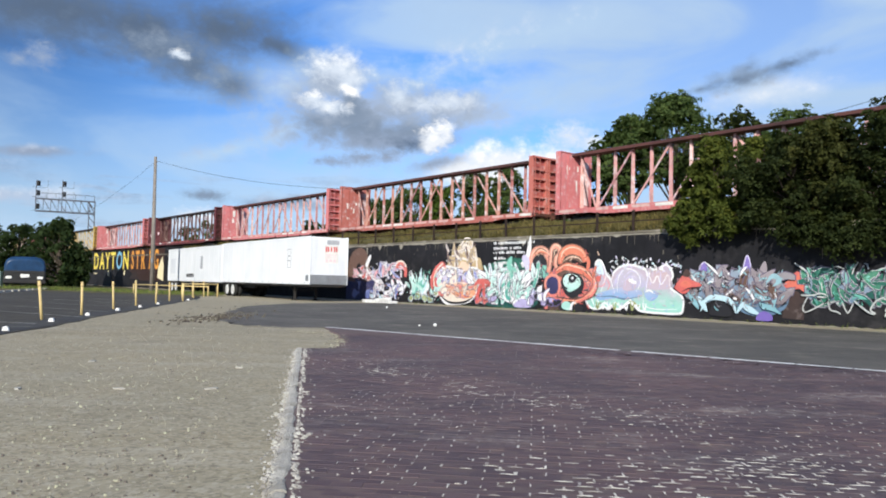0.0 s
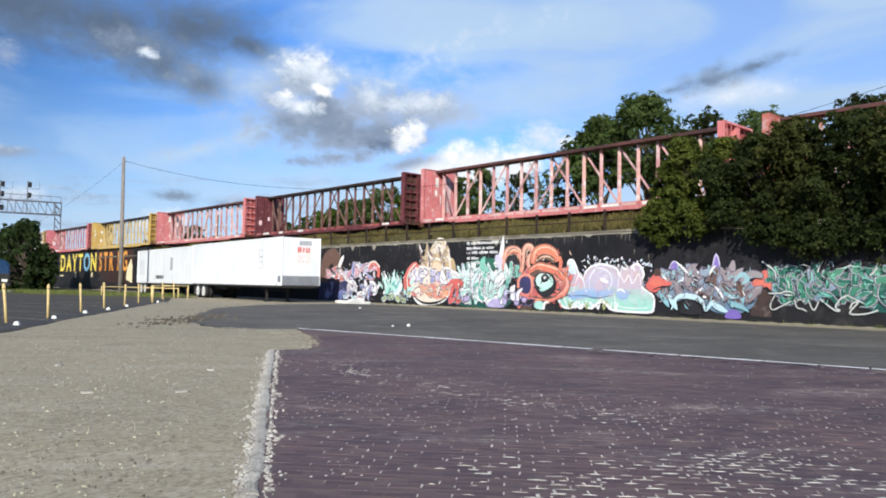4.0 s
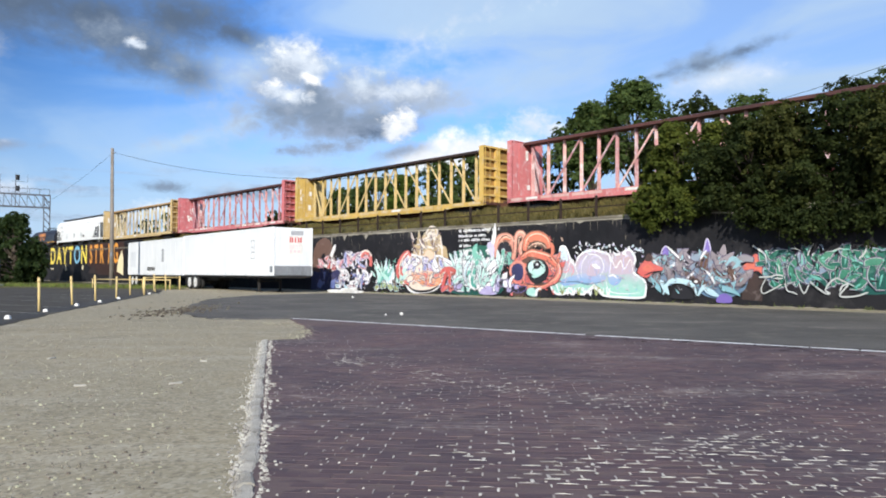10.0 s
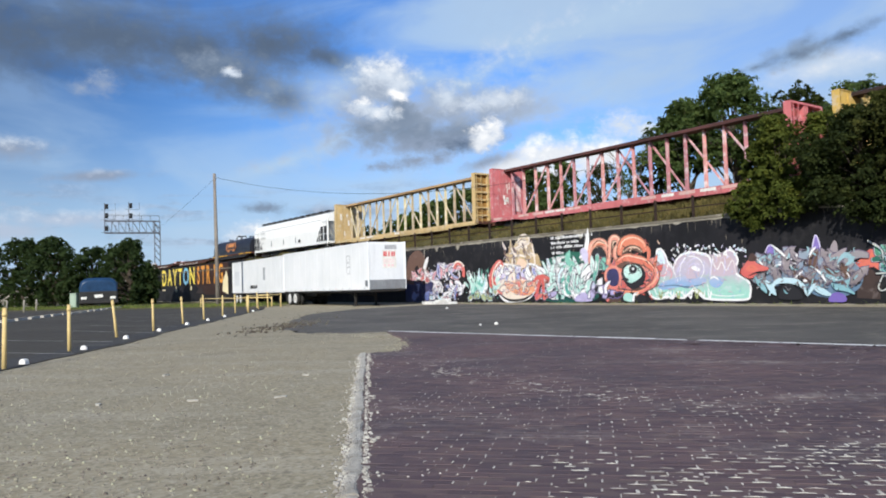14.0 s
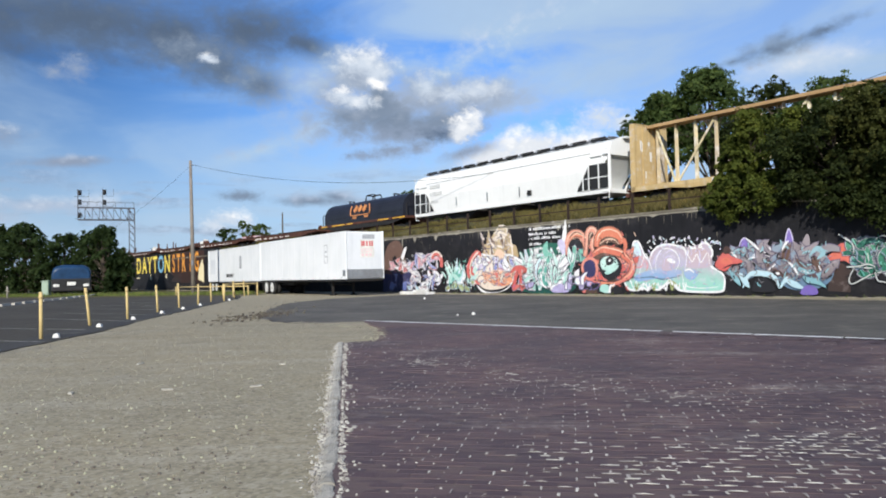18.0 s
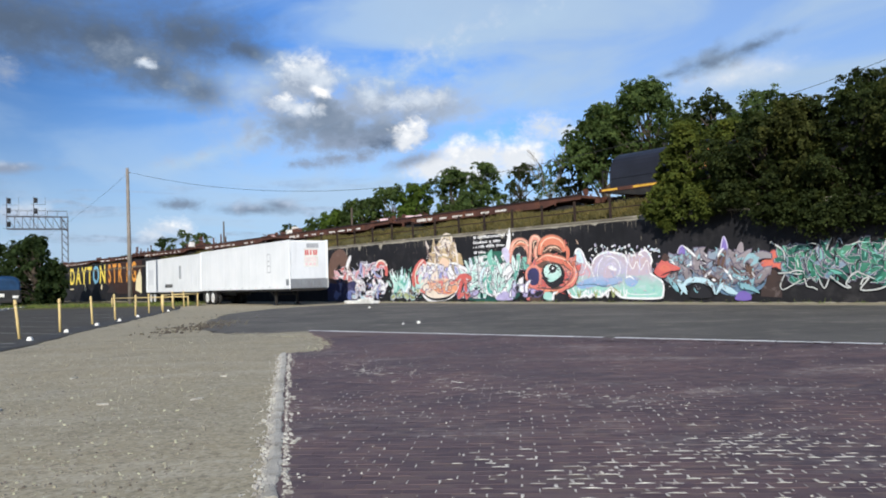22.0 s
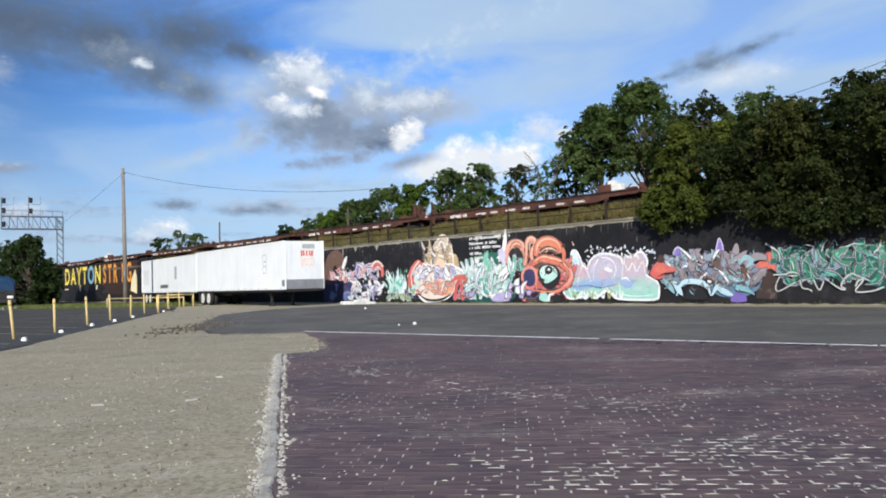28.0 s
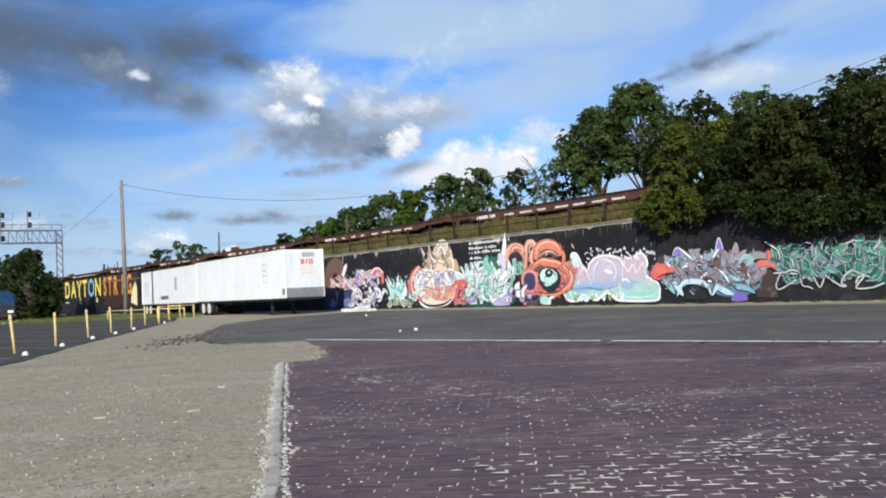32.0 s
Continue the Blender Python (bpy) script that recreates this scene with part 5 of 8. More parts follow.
def flat_car(seed, load):
    """A rusty flat car with a deep-bellied side sill; end gear, sometimes scrap and racks at its ends."""
    rnd = random.Random(seed)
    root = thing("flat_car", Matrix(), "rusty brown flat car with faded stencils and end stands", "railway car", "cars of the passing train")
    half, w = 8.35, 1.38
    bm = B()
    box(bm, -half, half, -w, w, 1.0, 1.14)
    part("deck", bm, M["rust"], root)
    for y in (-w, w):
        bm = B()
        prism(bm, [(-half, 1.16), (half, 1.16), (half, 0.92), (half - 1.6, 0.9), (half - 2.6, 0.68), (-half + 2.6, 0.68), (-half + 1.6, 0.9), (-half, 0.92)], "y", y - 0.04, y + 0.04)
        sill = part("side_sill", bm, M["rust"], root)
        bm = B()
        box(bm, -half, half, y - 0.1, y + 0.1, 1.12, 1.2)
        part("deck_rail", bm, M["chord"], root)
    bm = B()
    box(bm, -half + 1, half - 1, -0.3, 0.3, 0.7, 1.0)
    part("centre_sill", bm, M["rust"], root)
    for i in range(14):
        bm = B()
        x = -half + 0.9 + i * 1.27
        box(bm, x - 0.05, x + 0.05, -w - 0.07, -w - 0.04, 0.72 if 1 < i < 12 else 0.92, 1.12)
        part("stake_pocket", bm, M["rust"], root)
    runs = [(-6.0, -4.4)] + [(x, x + rnd.uniform(0.4, 1.0)) for x in (-3.6, -2.3, -1.0, 0.4, 1.7, 3.0, 4.3) if rnd.random() < 0.85]
    marks(root, M["decal_white"], runs[:1], -w - 0.045, 0.76, 0.22, seed, label="faded white stencilled writing on the sill")
    marks(root, M["decal_white"], runs[1:], -w - 0.045, 0.78, 0.13, seed + 50, label="faded white stencilled writing on the sill")
    for sgn in (-1, 1):
        coupler(root, sgn * half, sgn)
        running_gear(root, sgn * (half - 1.5))
        bm = B()
        bar(bm, (sgn * (half - 0.1), -0.8, 1.14), (sgn * (half - 0.1), -0.8, 1.4), 0.05)
        tube(bm, [(sgn * (half - 0.16), -0.8, 1.36), (sgn * (half - 0.06), -0.8, 1.36)], 0.2, 12)
        part("hand_brake", bm, M["rust"], root)
    for end, what in load:
        # low hitch gear and bent frames lying at the end
        for i in range(9):
            bm = B()
            x = end * (half - rnd.uniform(0.3, 2.6))
            y, h = rnd.uniform(-1.1, 0.6), rnd.uniform(0.1, 0.32)
            box(bm, x - rnd.uniform(0.1, 0.45), x + rnd.uniform(0.1, 0.45), y, y + rnd.uniform(0.2, 0.6), 1.14, 1.14 + h, 0.015)
            part("hitch_stand", bm, M["rust"] if i % 4 else M["decal_pink"], root)
        for i in range(6):
            bm = B()
            x = end * (half - 0.4 - i * 0.5)
            bar(bm, (x, rnd.uniform(-1.1, 0.8), 1.14), (x + rnd.uniform(-0.5, 0.5), rnd.uniform(-1.1, 0.8), 1.14 + rnd.uniform(0.2, 0.5)), 0.05)
            part("upright_brace", bm, M["rust"], root)
        if what == "stakes":
            for dx, y, tall in ((0.25, -1.1, 1.05), (0.75, -1.1, 1.05), (1.15, 0.9, 1.3), (1.7, -0.2, 0.9), (2.3, 0.9, 1.0)):
                bm = B()
                x = end * (half - dx)
                bar(bm, (x, y, 1.14), (x, y, 1.14 + tall), 0.14, 0.1)
                stake = part("stake", bm, M["rust"], root, "tall rusty end stake")
                bm = B()
                bar(bm, (x - end * 0.5, y, 1.16), (x, y, 1.14 + tall * 0.55), 0.07)
                part("stake_strut", bm, M["rust"], stake)
        if what == "bundle":
            for x, y, a, h, m_ in ((half - 2.4, -0.7, 0.45, 0.5, "rust"), (half - 1.5, -0.9, 0.3, 0.45, "decal_white"), (half - 1.1, 0.0, 0.25, 0.35, "decal_white"), (half - 2.0, -0.65, 0.2, 0.7, "decal_white")):
                bm = B()
                box(bm, end * x - a, end * x + a, y - 0.25, y + 0.25, 1.14, 1.14 + h, 0.03)
                part("bundle", bm, M[m_], root, "strapped bundle, partly wrapped in white")
    return root


def train():
    cars = []
    joints = [18.2, -6.0, -30.0, -53.9, -77.8, -101.8, -126.1, -150.1, -174.1, -197.8]
    looks = [("salmon", "faded red centre-beam lumber car, empty, moving on the track"), ("pink", "bright pink-red centre-beam lumber car, empty"),
             ("salmon", "faded salmon-red centre-beam lumber car, empty"), ("pink", "weathered pink centre-beam lumber car, empty"),
             ("maroon", "dark maroon centre-beam lumber car, empty"), ("pink", "bright pink centre-beam lumber car, empty"),
             ("yellow", "yellow centre-beam lumber car with empty deck"), ("crimson", "crimson-pink centre-beam lumber car, empty"),
             ("ochre", "dirty ochre-yellow centre-beam lumber car, empty")]
    for i, (a, b) in enumerate(zip(joints, joints[1:])):
        colour, label = looks[i]
        cars.append((centerbeam_car(colour, label, 40 + i, colour == "maroon"), (a + b) / 2))
    cars.append((hopper_car(), -208.05))
    cars.append((coil_car(), -226.1))
    s = -234.0
    low, stakes, bundle = "low", "stakes", "bundle"
    loads = [[(-1, low)], [(1, low), (-1, bundle)], [(1, low), (-1, stakes)], [(1, bundle), (-1, low)], [(1, stakes), (-1, low)], [(-1, low)], [(1, low)], [(-1, bundle)], [(1, low)], [(-1, low)], [(1, stakes)], [(1, low)]]
    for i, ld in enumerate(loads):
        cars.append((flat_car(80 + i, ld), s - 8.85))
        s -= 17.7
    for ob, x in cars:
        MOVING.append((ob, x))
        ob.matrix_basis = on_wall(x, TRACK, RAIL_Z)


train()

# ------------------------------------------------------------ trailers
TRAILER_TURN = 52.4
TRAILER = pose(-9.93, 45.56, 0, 0, 0, -TRAILER_TURN)     # x along to the nose end, y across to the far side


def wheel(root, x, y, side):
    bm = B()
    tube(bm, [(x, y - 0.13, 0.52), (x, y - 0.11, 0.52), (x, y + 0.11, 0.52), (x, y + 0.13, 0.52)], [0.44, 0.52, 0.52, 0.44], 24)
    tyre = part("tyre", bm, M["rubber"], root)
    bm = B()
    yo = y + side * 0.132
    tube(bm, [(x, yo, 0.52), (x, yo - side * 0.03, 0.52), (x, yo - side * 0.04, 0.52)], [0.37, 0.34, 0.12], 20)
    tube(bm, [(x, yo, 0.52), (x, yo + side * 0.06, 0.52)], 0.1, 10)
    part("rim", bm, M["hub_white"], tyre, "dusty white wheel rim")


def trailer(m, label, decor):
    """A 53-foot box trailer: corner at the near side of the nose is the origin, the body runs to -x."""
    root = thing("semi_trailer", m, label, "trailer", "parked semi-trailers")
    L, Wd, z0, z1 = 16.15, 2.6, 1.07, 4.11
    bm = B()
    box(bm, -L + 0.02, -0.02, 0.02, Wd - 0.02, z0 + 0.1, z1 - 0.03)
    part("body", bm, M["trailer_white"], root)
    for i in range(13):
        bm = B()
        x0 = -L + 0.08 + i * (L - 0.16) / 13
        box(bm, x0 + 0.012, x0 + (L - 0.16) / 13 - 0.012, -0.004, 0.03, z0 + 0.2, z1 - 0.16)
        part("side_panel", bm, M["trailer_white"], root)
    for y in (0.0, Wd):
        bm = B()
        box(bm, -L, 0, y - 0.022, y + 0.022, z0, z0 + 0.2)
        box(bm, -L, 0, y - 0.02, y + 0.02, z1 - 0.16, z1)
        part("rub_rail", bm, M["trailer_white"], root)
    for i in range(14):
        bm = B()
        box(bm, -L + 0.5 + i * 1.15, -L + 0.62 + i * 1.15, -0.034, -0.02, z0 + 0.06, z0 + 0.13)
        part("marker_light", bm, M["decal_pink"] if i % 3 == 0 else M["decal_grey"], root)
    for x in (-L, 0):
        for y in (0, Wd):
            bm = B()
            box(bm, x - 0.06, x + 0.06, y - 0.05 if y == 0 else y - 0.03, y + 0.03 if y == 0 else y + 0.05, z0, z1, 0.02)
            part("corner_post", bm, M["trailer_white"], root)
    bm = B()
    box(bm, -0.01, 0.025, 0.1, Wd - 0.1, z0 + 0.62, z1 - 0.1)
    part("nose_panel", bm, M["trailer_end"], root)
    bm = B()
    box(bm, -0.02, 0.06, 0.02, Wd - 0.02, z0 + 0.02, z0 + 0.62)
    guard = part("nose_guard", bm, M["trailer_grey"], root, "grey ribbed metal guard low on the nose")
    for i in range(9):
        y = 0.1 + i * 0.3
        bm = B()
        box(bm, 0.06, 0.085, y - 0.03, y + 0.03, z0 + 0.05, z0 + 0.6)
        part("rib", bm, M["trailer_grey"], guard)
    bm = B()
    box(bm, -0.5, -0.07, -0.03, 0.0, z0 + 0.22, z0 + 0.6)
    part("corner_guard", bm, M["trailer_grey"], root)
    bm = B()
    box(bm, -L, 0, 0.05, Wd - 0.05, z0 - 0.12, z0)
    for y in (0.75, 1.85):
        box(bm, -L, -L + 5.5, y - 0.06, y + 0.06, z0 - 0.4, z0 - 0.1)
    for i in range(20):
        x = -L + 0.5 + i * 0.78
        box(bm, x - 0.03, x + 0.03, 0.05, Wd - 0.05, z0 - 0.18, z0 - 0.02)
    part("chassis", bm, M["steel_dark"], root)
    bm = B()
    for y in (0.55, 2.05):
        bar(bm, (-3.3, y, 0.06), (-3.3, y, z0 - 0.1), 0.14)
        box(bm, -3.5, -3.1, y - 0.15, y + 0.15, 0.0, 0.07)
        bar(bm, (-3.3, y, 0.5), (-4.2, y, z0 - 0.1), 0.07)
    bar(bm, (-3.3, 0.55, 0.7), (-3.3, 2.05, 0.7), 0.07, side=(0, 0, 1))
    part("landing_gear", bm, M["steel_dark"], root)
    for x in (-L + 1.35, -L + 2.6):
        for y, sd in ((0.14, -1), (0.46, -1), (2.14, 1), (2.46, 1)):
            wheel(root, x, y, sd)
        bm = B()
        tube(bm, [(x, 0.2, 0.52), (x, 2.4, 0.52)], 0.075, 8)
        part("axle", bm, M["steel_dark"], root)
    bm = B()
    box(bm, -L + 0.35, -L + 0.37, 0.05, 0.65, 0.3, z0 - 0.1)
    box(bm, -L + 0.35, -L + 0.37, 1.95, 2.55, 0.3, z0 - 0.1)
    part("mud_flap", bm, M["rubber"], root)
    bm = B()
    bar(bm, (-L + 0.08, 0.3, 0.5), (-L + 0.08, 2.3, 0.5), 0.1, side=(0, 0, 1))
    for y in (0.7, 1.9):
        bar(bm, (-L + 0.08, y, 0.5), (-L + 0.08, y, z0), 0.08)
    part("rear_guard", bm, M["steel_dark"], root)

    def sign(cx, cz, w, h, mats_, face):
        def put(bm, a0, a1, b0, b1, lift):
            if face == "side":
                box(bm, a0, a1, -0.006 - lift, -0.004, b0, b1)
            else:
                box(bm, 0.025, 0.03 + lift, a0, a1, b0, b1)
        bm = B()
        put(bm, cx - w / 2, cx + w / 2, cz - h / 2, cz + h / 2, 0.002)
        plate = part("sign_plate", bm, M["decal_white"], root, "white plate with red writing bars")
        for r, (b0, b1, n) in enumerate(mats_):
            for i in range(n):
                bm = B()
                a0 = cx - w * 0.42 + i * w * 0.84 / n
                put(bm, a0, a0 + w * 0.84 / n * 0.6, cz - h / 2 + h * b0, cz - h / 2 + h * b1, 0.006)
                part("sign_bar", bm, M["decal_pink"], plate)
    if decor:
        sign(1.47, 3.0, 0.98, 1.14, [(0.42, 0.5, 4), (0.3, 0.37, 5), (0.08, 0.22, 3)], "nose")
        for y0, y1, z0, z1 in ((1.1, 1.1, 3.16, 3.48), (1.24, 1.24, 3.16, 3.48), (1.45, 1.45, 3.16, 3.48), (1.66, 1.66, 3.16, 3.48), (1.82, 1.82, 3.16, 3.48)):
            bm = B()
            bar(bm, (0.036, y0, z0), (0.036, y1, z1), 0.09, 0.012, (1, 0, 0))
            part("sign_bar", bm, M["decal_red"], root, "bold red bar of a sign")
        bm = B()
        for b0, b1, a0, a1 in ((3.32, 3.36, -3.4, -2.85), (2.14, 2.18, -3.4, -2.85), (2.14, 3.36, -3.4, -3.36), (2.14, 3.36, -2.89, -2.85), (2.55, 2.62, -3.3, -2.95), (2.85, 2.95, -3.25, -3.0)):
            box(bm, a0, a1, -0.01, -0.004, b0, b1)
        part("side_frame", bm, M["decal_grey"], root, "thin grey outline of a narrow sign")
        bm = B()
        box(bm, 0.025, 0.034, 1.15, 2.0, 3.62, 3.9)
        part("nose_plate", bm, M["decal_grey"], root, "grey plate high on the nose")
    else:
        bm = B()
        box(bm, -L + 3.2, -L + 3.42, -0.012, 0.0, z0 + 0.1, z1 - 0.05)
        part("door_bar", bm, M["decal_grey"], root, "dark vertical strip on the side")
        bm = B()
        box(bm, -6.1, -5.5, -0.01, -0.004, 2.2, 3.3)
        part("side_plate", bm, M["decal_grey"], root, "grey narrow plate on the side")
        marks(root, M["decal_black"], [(-L + 6.0, -L + 8.2)], -0.008, 1.45, 0.34, 9, "number_bars", "black bars of fleet numbers")
        bm = B()
        box(bm, -L + 0.7, -L + 2.4, -0.008, -0.004, 1.8, 3.2)
        part("faded_patch", bm, M["trailer_end"], root, "faded patch of removed lettering")
    return root


trailer(TRAILER, "white box semi-trailer with red signs, parked by the wall", True)
trailer(TRAILER @ pose(-16.35, 0.22, -0.05, 0, 0, -0.3), "second white box semi-trailer parked behind the first", False)

# ------------------------------------------------------------ yellow posts, pale blocks, pole and wire


def posts():
    rnd = random.Random(17)
    d = Vector((-0.212, 0.977))
    spots = [(-9.3, 12.2), (-10.5, 15.9), (-12.1, 20.6), (-12.5, 23.5), (-13.8, 28.3), (-14.7, 32.2), (-15.4, 35.9), (-16.5, 40.2), (-18.0, 47.8), (-18.5, 51.0)]
    for i, (x, y) in enumerate(spots):
        h = 1.08 + rnd.uniform(-0.03, 0.06)
        lean = Vector((rnd.uniform(-0.13, 0.02), rnd.uniform(-0.04, 0.04), 0))
        root = thing("marker_post", pose(x, y, 0), "slender yellow-painted post at the car park's edge", "post", "posts along the car park")
        bm = B()
        tube(bm, [(0, 0, -0.05), tuple(lean * 0.5 + Vector((0, 0, h * 0.5))), tuple(lean + Vector((0, 0, h)))], [0.042, 0.04, 0.038], 10)
        pole = part("shaft", bm, M["post_yellow"], root)
        bm = B()
        tube(bm, [tuple(lean * 0.86 + Vector((0, 0, h * 0.86))), tuple(lean * 0.93 + Vector((0, 0, h * 0.93)))], 0.048, 10)
        part("band", bm, M["post_yellow"], pole)
    blocks = [(-9.5, 13.0), (-10.3, 16.15), (-11.3, 19.7), (-12.15, 23.2), (-13.1, 27.2), (-13.8, 30.6), (-14.7, 34.5), (-16.07, 41.8)]
    for i, (x, y) in enumerate(blocks):
        bm = B()
        prism(bm, [(-0.075, 0.0), (0.075, 0.0), (0.062, 0.075), (0.034, 0.11), (-0.034, 0.11), (-0.062, 0.075)], "y", -0.065, 0.065)
        bmesh.ops.bevel(bm, geom=list(bm.edges), offset=0.015, segments=1, affect="EDGES")
        solid("edge_block", bm, M["paint_white"], pose(x, y, 0.005, 0, 0, 10 + rnd.uniform(-15, 15)), "small white-painted concrete block on the car park's edge", "block", "blocks along the car park")
    # low yellow barrier of pipes before the trailers
    root = thing("pipe_barrier", Matrix(), "low yellow pipe barrier beside the parked trailers", "barrier")
    P = [Vector((-15.9, 40.6)), Vector((-17.9, 45.6)), Vector((-19.0, 50.2)), Vector((-18.1, 52.6))]
    for a, b in zip(P, P[1:]):
        bm = B()
        tube(bm, [(a.x, a.y, 0.9), (b.x, b.y, 0.9)], 0.05, 8)
        part("pipe", bm, M["post_yellow"], root)
    for a in P:
        bm = B()
        tube(bm, [(a.x, a.y, -0.05), (a.x, a.y, 0.98)], 0.055, 8)
        part("upright", bm, M["post_yellow"], root)
    # thin line of pipe behind the car park
    root = thing("rear_barrier", Matrix(), "long low pipe rail along the far grass strip", "barrier")
    a, b = Vector((-19.0, 53.2)), Vector((-26.5, 57.5))
    for i in range(4):
        p = a.lerp(b, i / 3)
        bm = B()
        tube(bm, [(p.x, p.y, 0), (p.x, p.y, 0.75)], 0.045, 6)
        part("upright", bm, M["post_yellow"], root)
    bm = B()
    tube(bm, [(a.x, a.y, 0.7), (b.x, b.y, 0.7)], 0.04, 6)
    part("pipe", bm, M["post_yellow"], root)


posts()


def pole_and_wire():
    base, top = Vector((-27.9, 64.06, 0)), Vector((-28.05, 64.06, 12.0))
    root = thing("utility_pole", pose(*base), "weathered grey wooden utility pole with one wire", "pole")
    bm = B()
    d = top - base
    tube(bm, [(0, 0, -0.2), tuple(d * 0.5), tuple(d)], [0.19, 0.16, 0.125], 12)
    part("shaft", bm, M["pole_wood"], root)
    bm = B()
    tube(bm, [tuple(d * 0.965 + Vector((0.1, -0.1, 0))), tuple(d * 0.965 + Vector((0.32, -0.16, 0)))], 0.05, 8)
    part("insulator", bm, M["galv"], root)
    bm = B()
    box(bm, -0.06, 0.06, -0.24, -0.14, 2.6, 3.0)
    part("pole_tag", bm, M["galv"], root)

    def span(name, a, b, sag, label, r):
        bm = B()
        pts = []
        for i in range(41):
            k = i / 40
            p = a.lerp(b, k)
            pts.append((p.x, p.y, p.z - 4 * sag * k * (1 - k)))
        tube(bm, pts, r, 5)
        solid(name, bm, M["wire"], Matrix(), label, "wire")
    span("overhead_wire", Vector((-27.8, 63.95, 11.6)), Vector((26, 36, 13.0)), 4.3, "dark overhead wire sagging from the pole", 0.015)
    span("stay_wire", Vector((-28.0, 64.1, 11.6)), Vector((-62, 101, 6.0)), 1.0, "thin dark wire running away behind the pole", 0.01)


pole_and_wire()


def signal_gantry():
    """Cantilever signal bridge over the track: mast, truss beam, three heads on brackets."""
    mast, tip = Vector((-72.0, 137.3)), Vector((-80.2, 132.7))
    ax = tip - mast
    m = Matrix.Translation((mast.x, mast.y, 4.3)) @ Matrix.Rotation(math.atan2(ax.y, ax.x), 4, "Z")
    root = thing("signal_gantry", m, "grey steel cantilever signal gantry with black signal heads", "railway signal")
    L = ax.length
    zt, zb = 11.1, 8.8
    bm = B()
    for x in (-0.5, 0.5):
        for y in (-0.5, 0.5):
            bar(bm, (x, y, 0), (x, y, zt), 0.16)
    for i in range(8):
        z = 0.5 + i * 1.3
        bar(bm, (-0.5, -0.5, z), (0.5, -0.5, z + 1.2), 0.09)
        bar(bm, (-0.5, 0.5, z), (0.5, 0.5, z + 1.2), 0.09)
    part("mast", bm, M["gantry_steel"], root)
    bm = B()
    for y in (-0.5, 0.5):
        bar(bm, (-0.5, y, zt), (L, y, zt), 0.18)
        bar(bm, (-0.5, y, zb), (L, y, zb), 0.22)
        for i in range(9):
            x = -0.5 + (L + 0.5) * i / 8
            bar(bm, (x, y, zb), (x, y, zt), 0.08)
            if i < 8:
                bar(bm, (x, y, zb), (x + (L + 0.5) / 8, y, zt), 0.07)
    part("beam", bm, M["gantry_steel"], root)
    bm = B()
    box(bm, -0.4, L, -0.5, 0.5, zb + 0.05, zb + 0.1)
    for y in (-0.6, 0.6):
        bar(bm, (-0.4, y, zt + 1.1), (L, y, zt + 1.1), 0.05)
        for i in range(7):
            bar(bm, (-0.4 + (L + 0.4) * i / 6, y, zt), (-0.4 + (L + 0.4) * i / 6, y, zt + 1.1), 0.05)
    part("walkway", bm, M["gantry_steel"], root)
    for x, zs in ((L - 0.3, (9.7, 12.2, 14.0)), (L - 4.6, (12.2, 14.2))):
        bm = B()
        bar(bm, (x + 0.3, 0, zb), (x + 0.3, 0, zs[-1] + 0.6), 0.14)
        stem = part("bracket_stem", bm, M["gantry_steel"], root)
        for z in zs:
            bm = B()
            bar(bm, (x - 1.6, 0, z - 0.8), (x + 0.9, 0, z - 0.8), 0.06, side=(0, 0, 1))
            part("bracket_arm", bm, M["gantry_steel"], stem)
            bm = B()
            bar(bm, (x - 1.6, 0, z - 0.8), (x - 1.6, 0, z + 0.6), 0.05)
            part("guard_rail", bm, M["gantry_steel"], stem)
        for z in zs:
            bm = B()
            box(bm, x - 0.34, x + 0.34, -0.75, -0.6, z - 0.5, z + 0.5, 0.05)
            tube(bm, [(x, -0.75, z), (x, -1.0, z)], 0.2, 10)
            part("signal_head", bm, M["black_paint"], root)
    return root


signal_gantry()


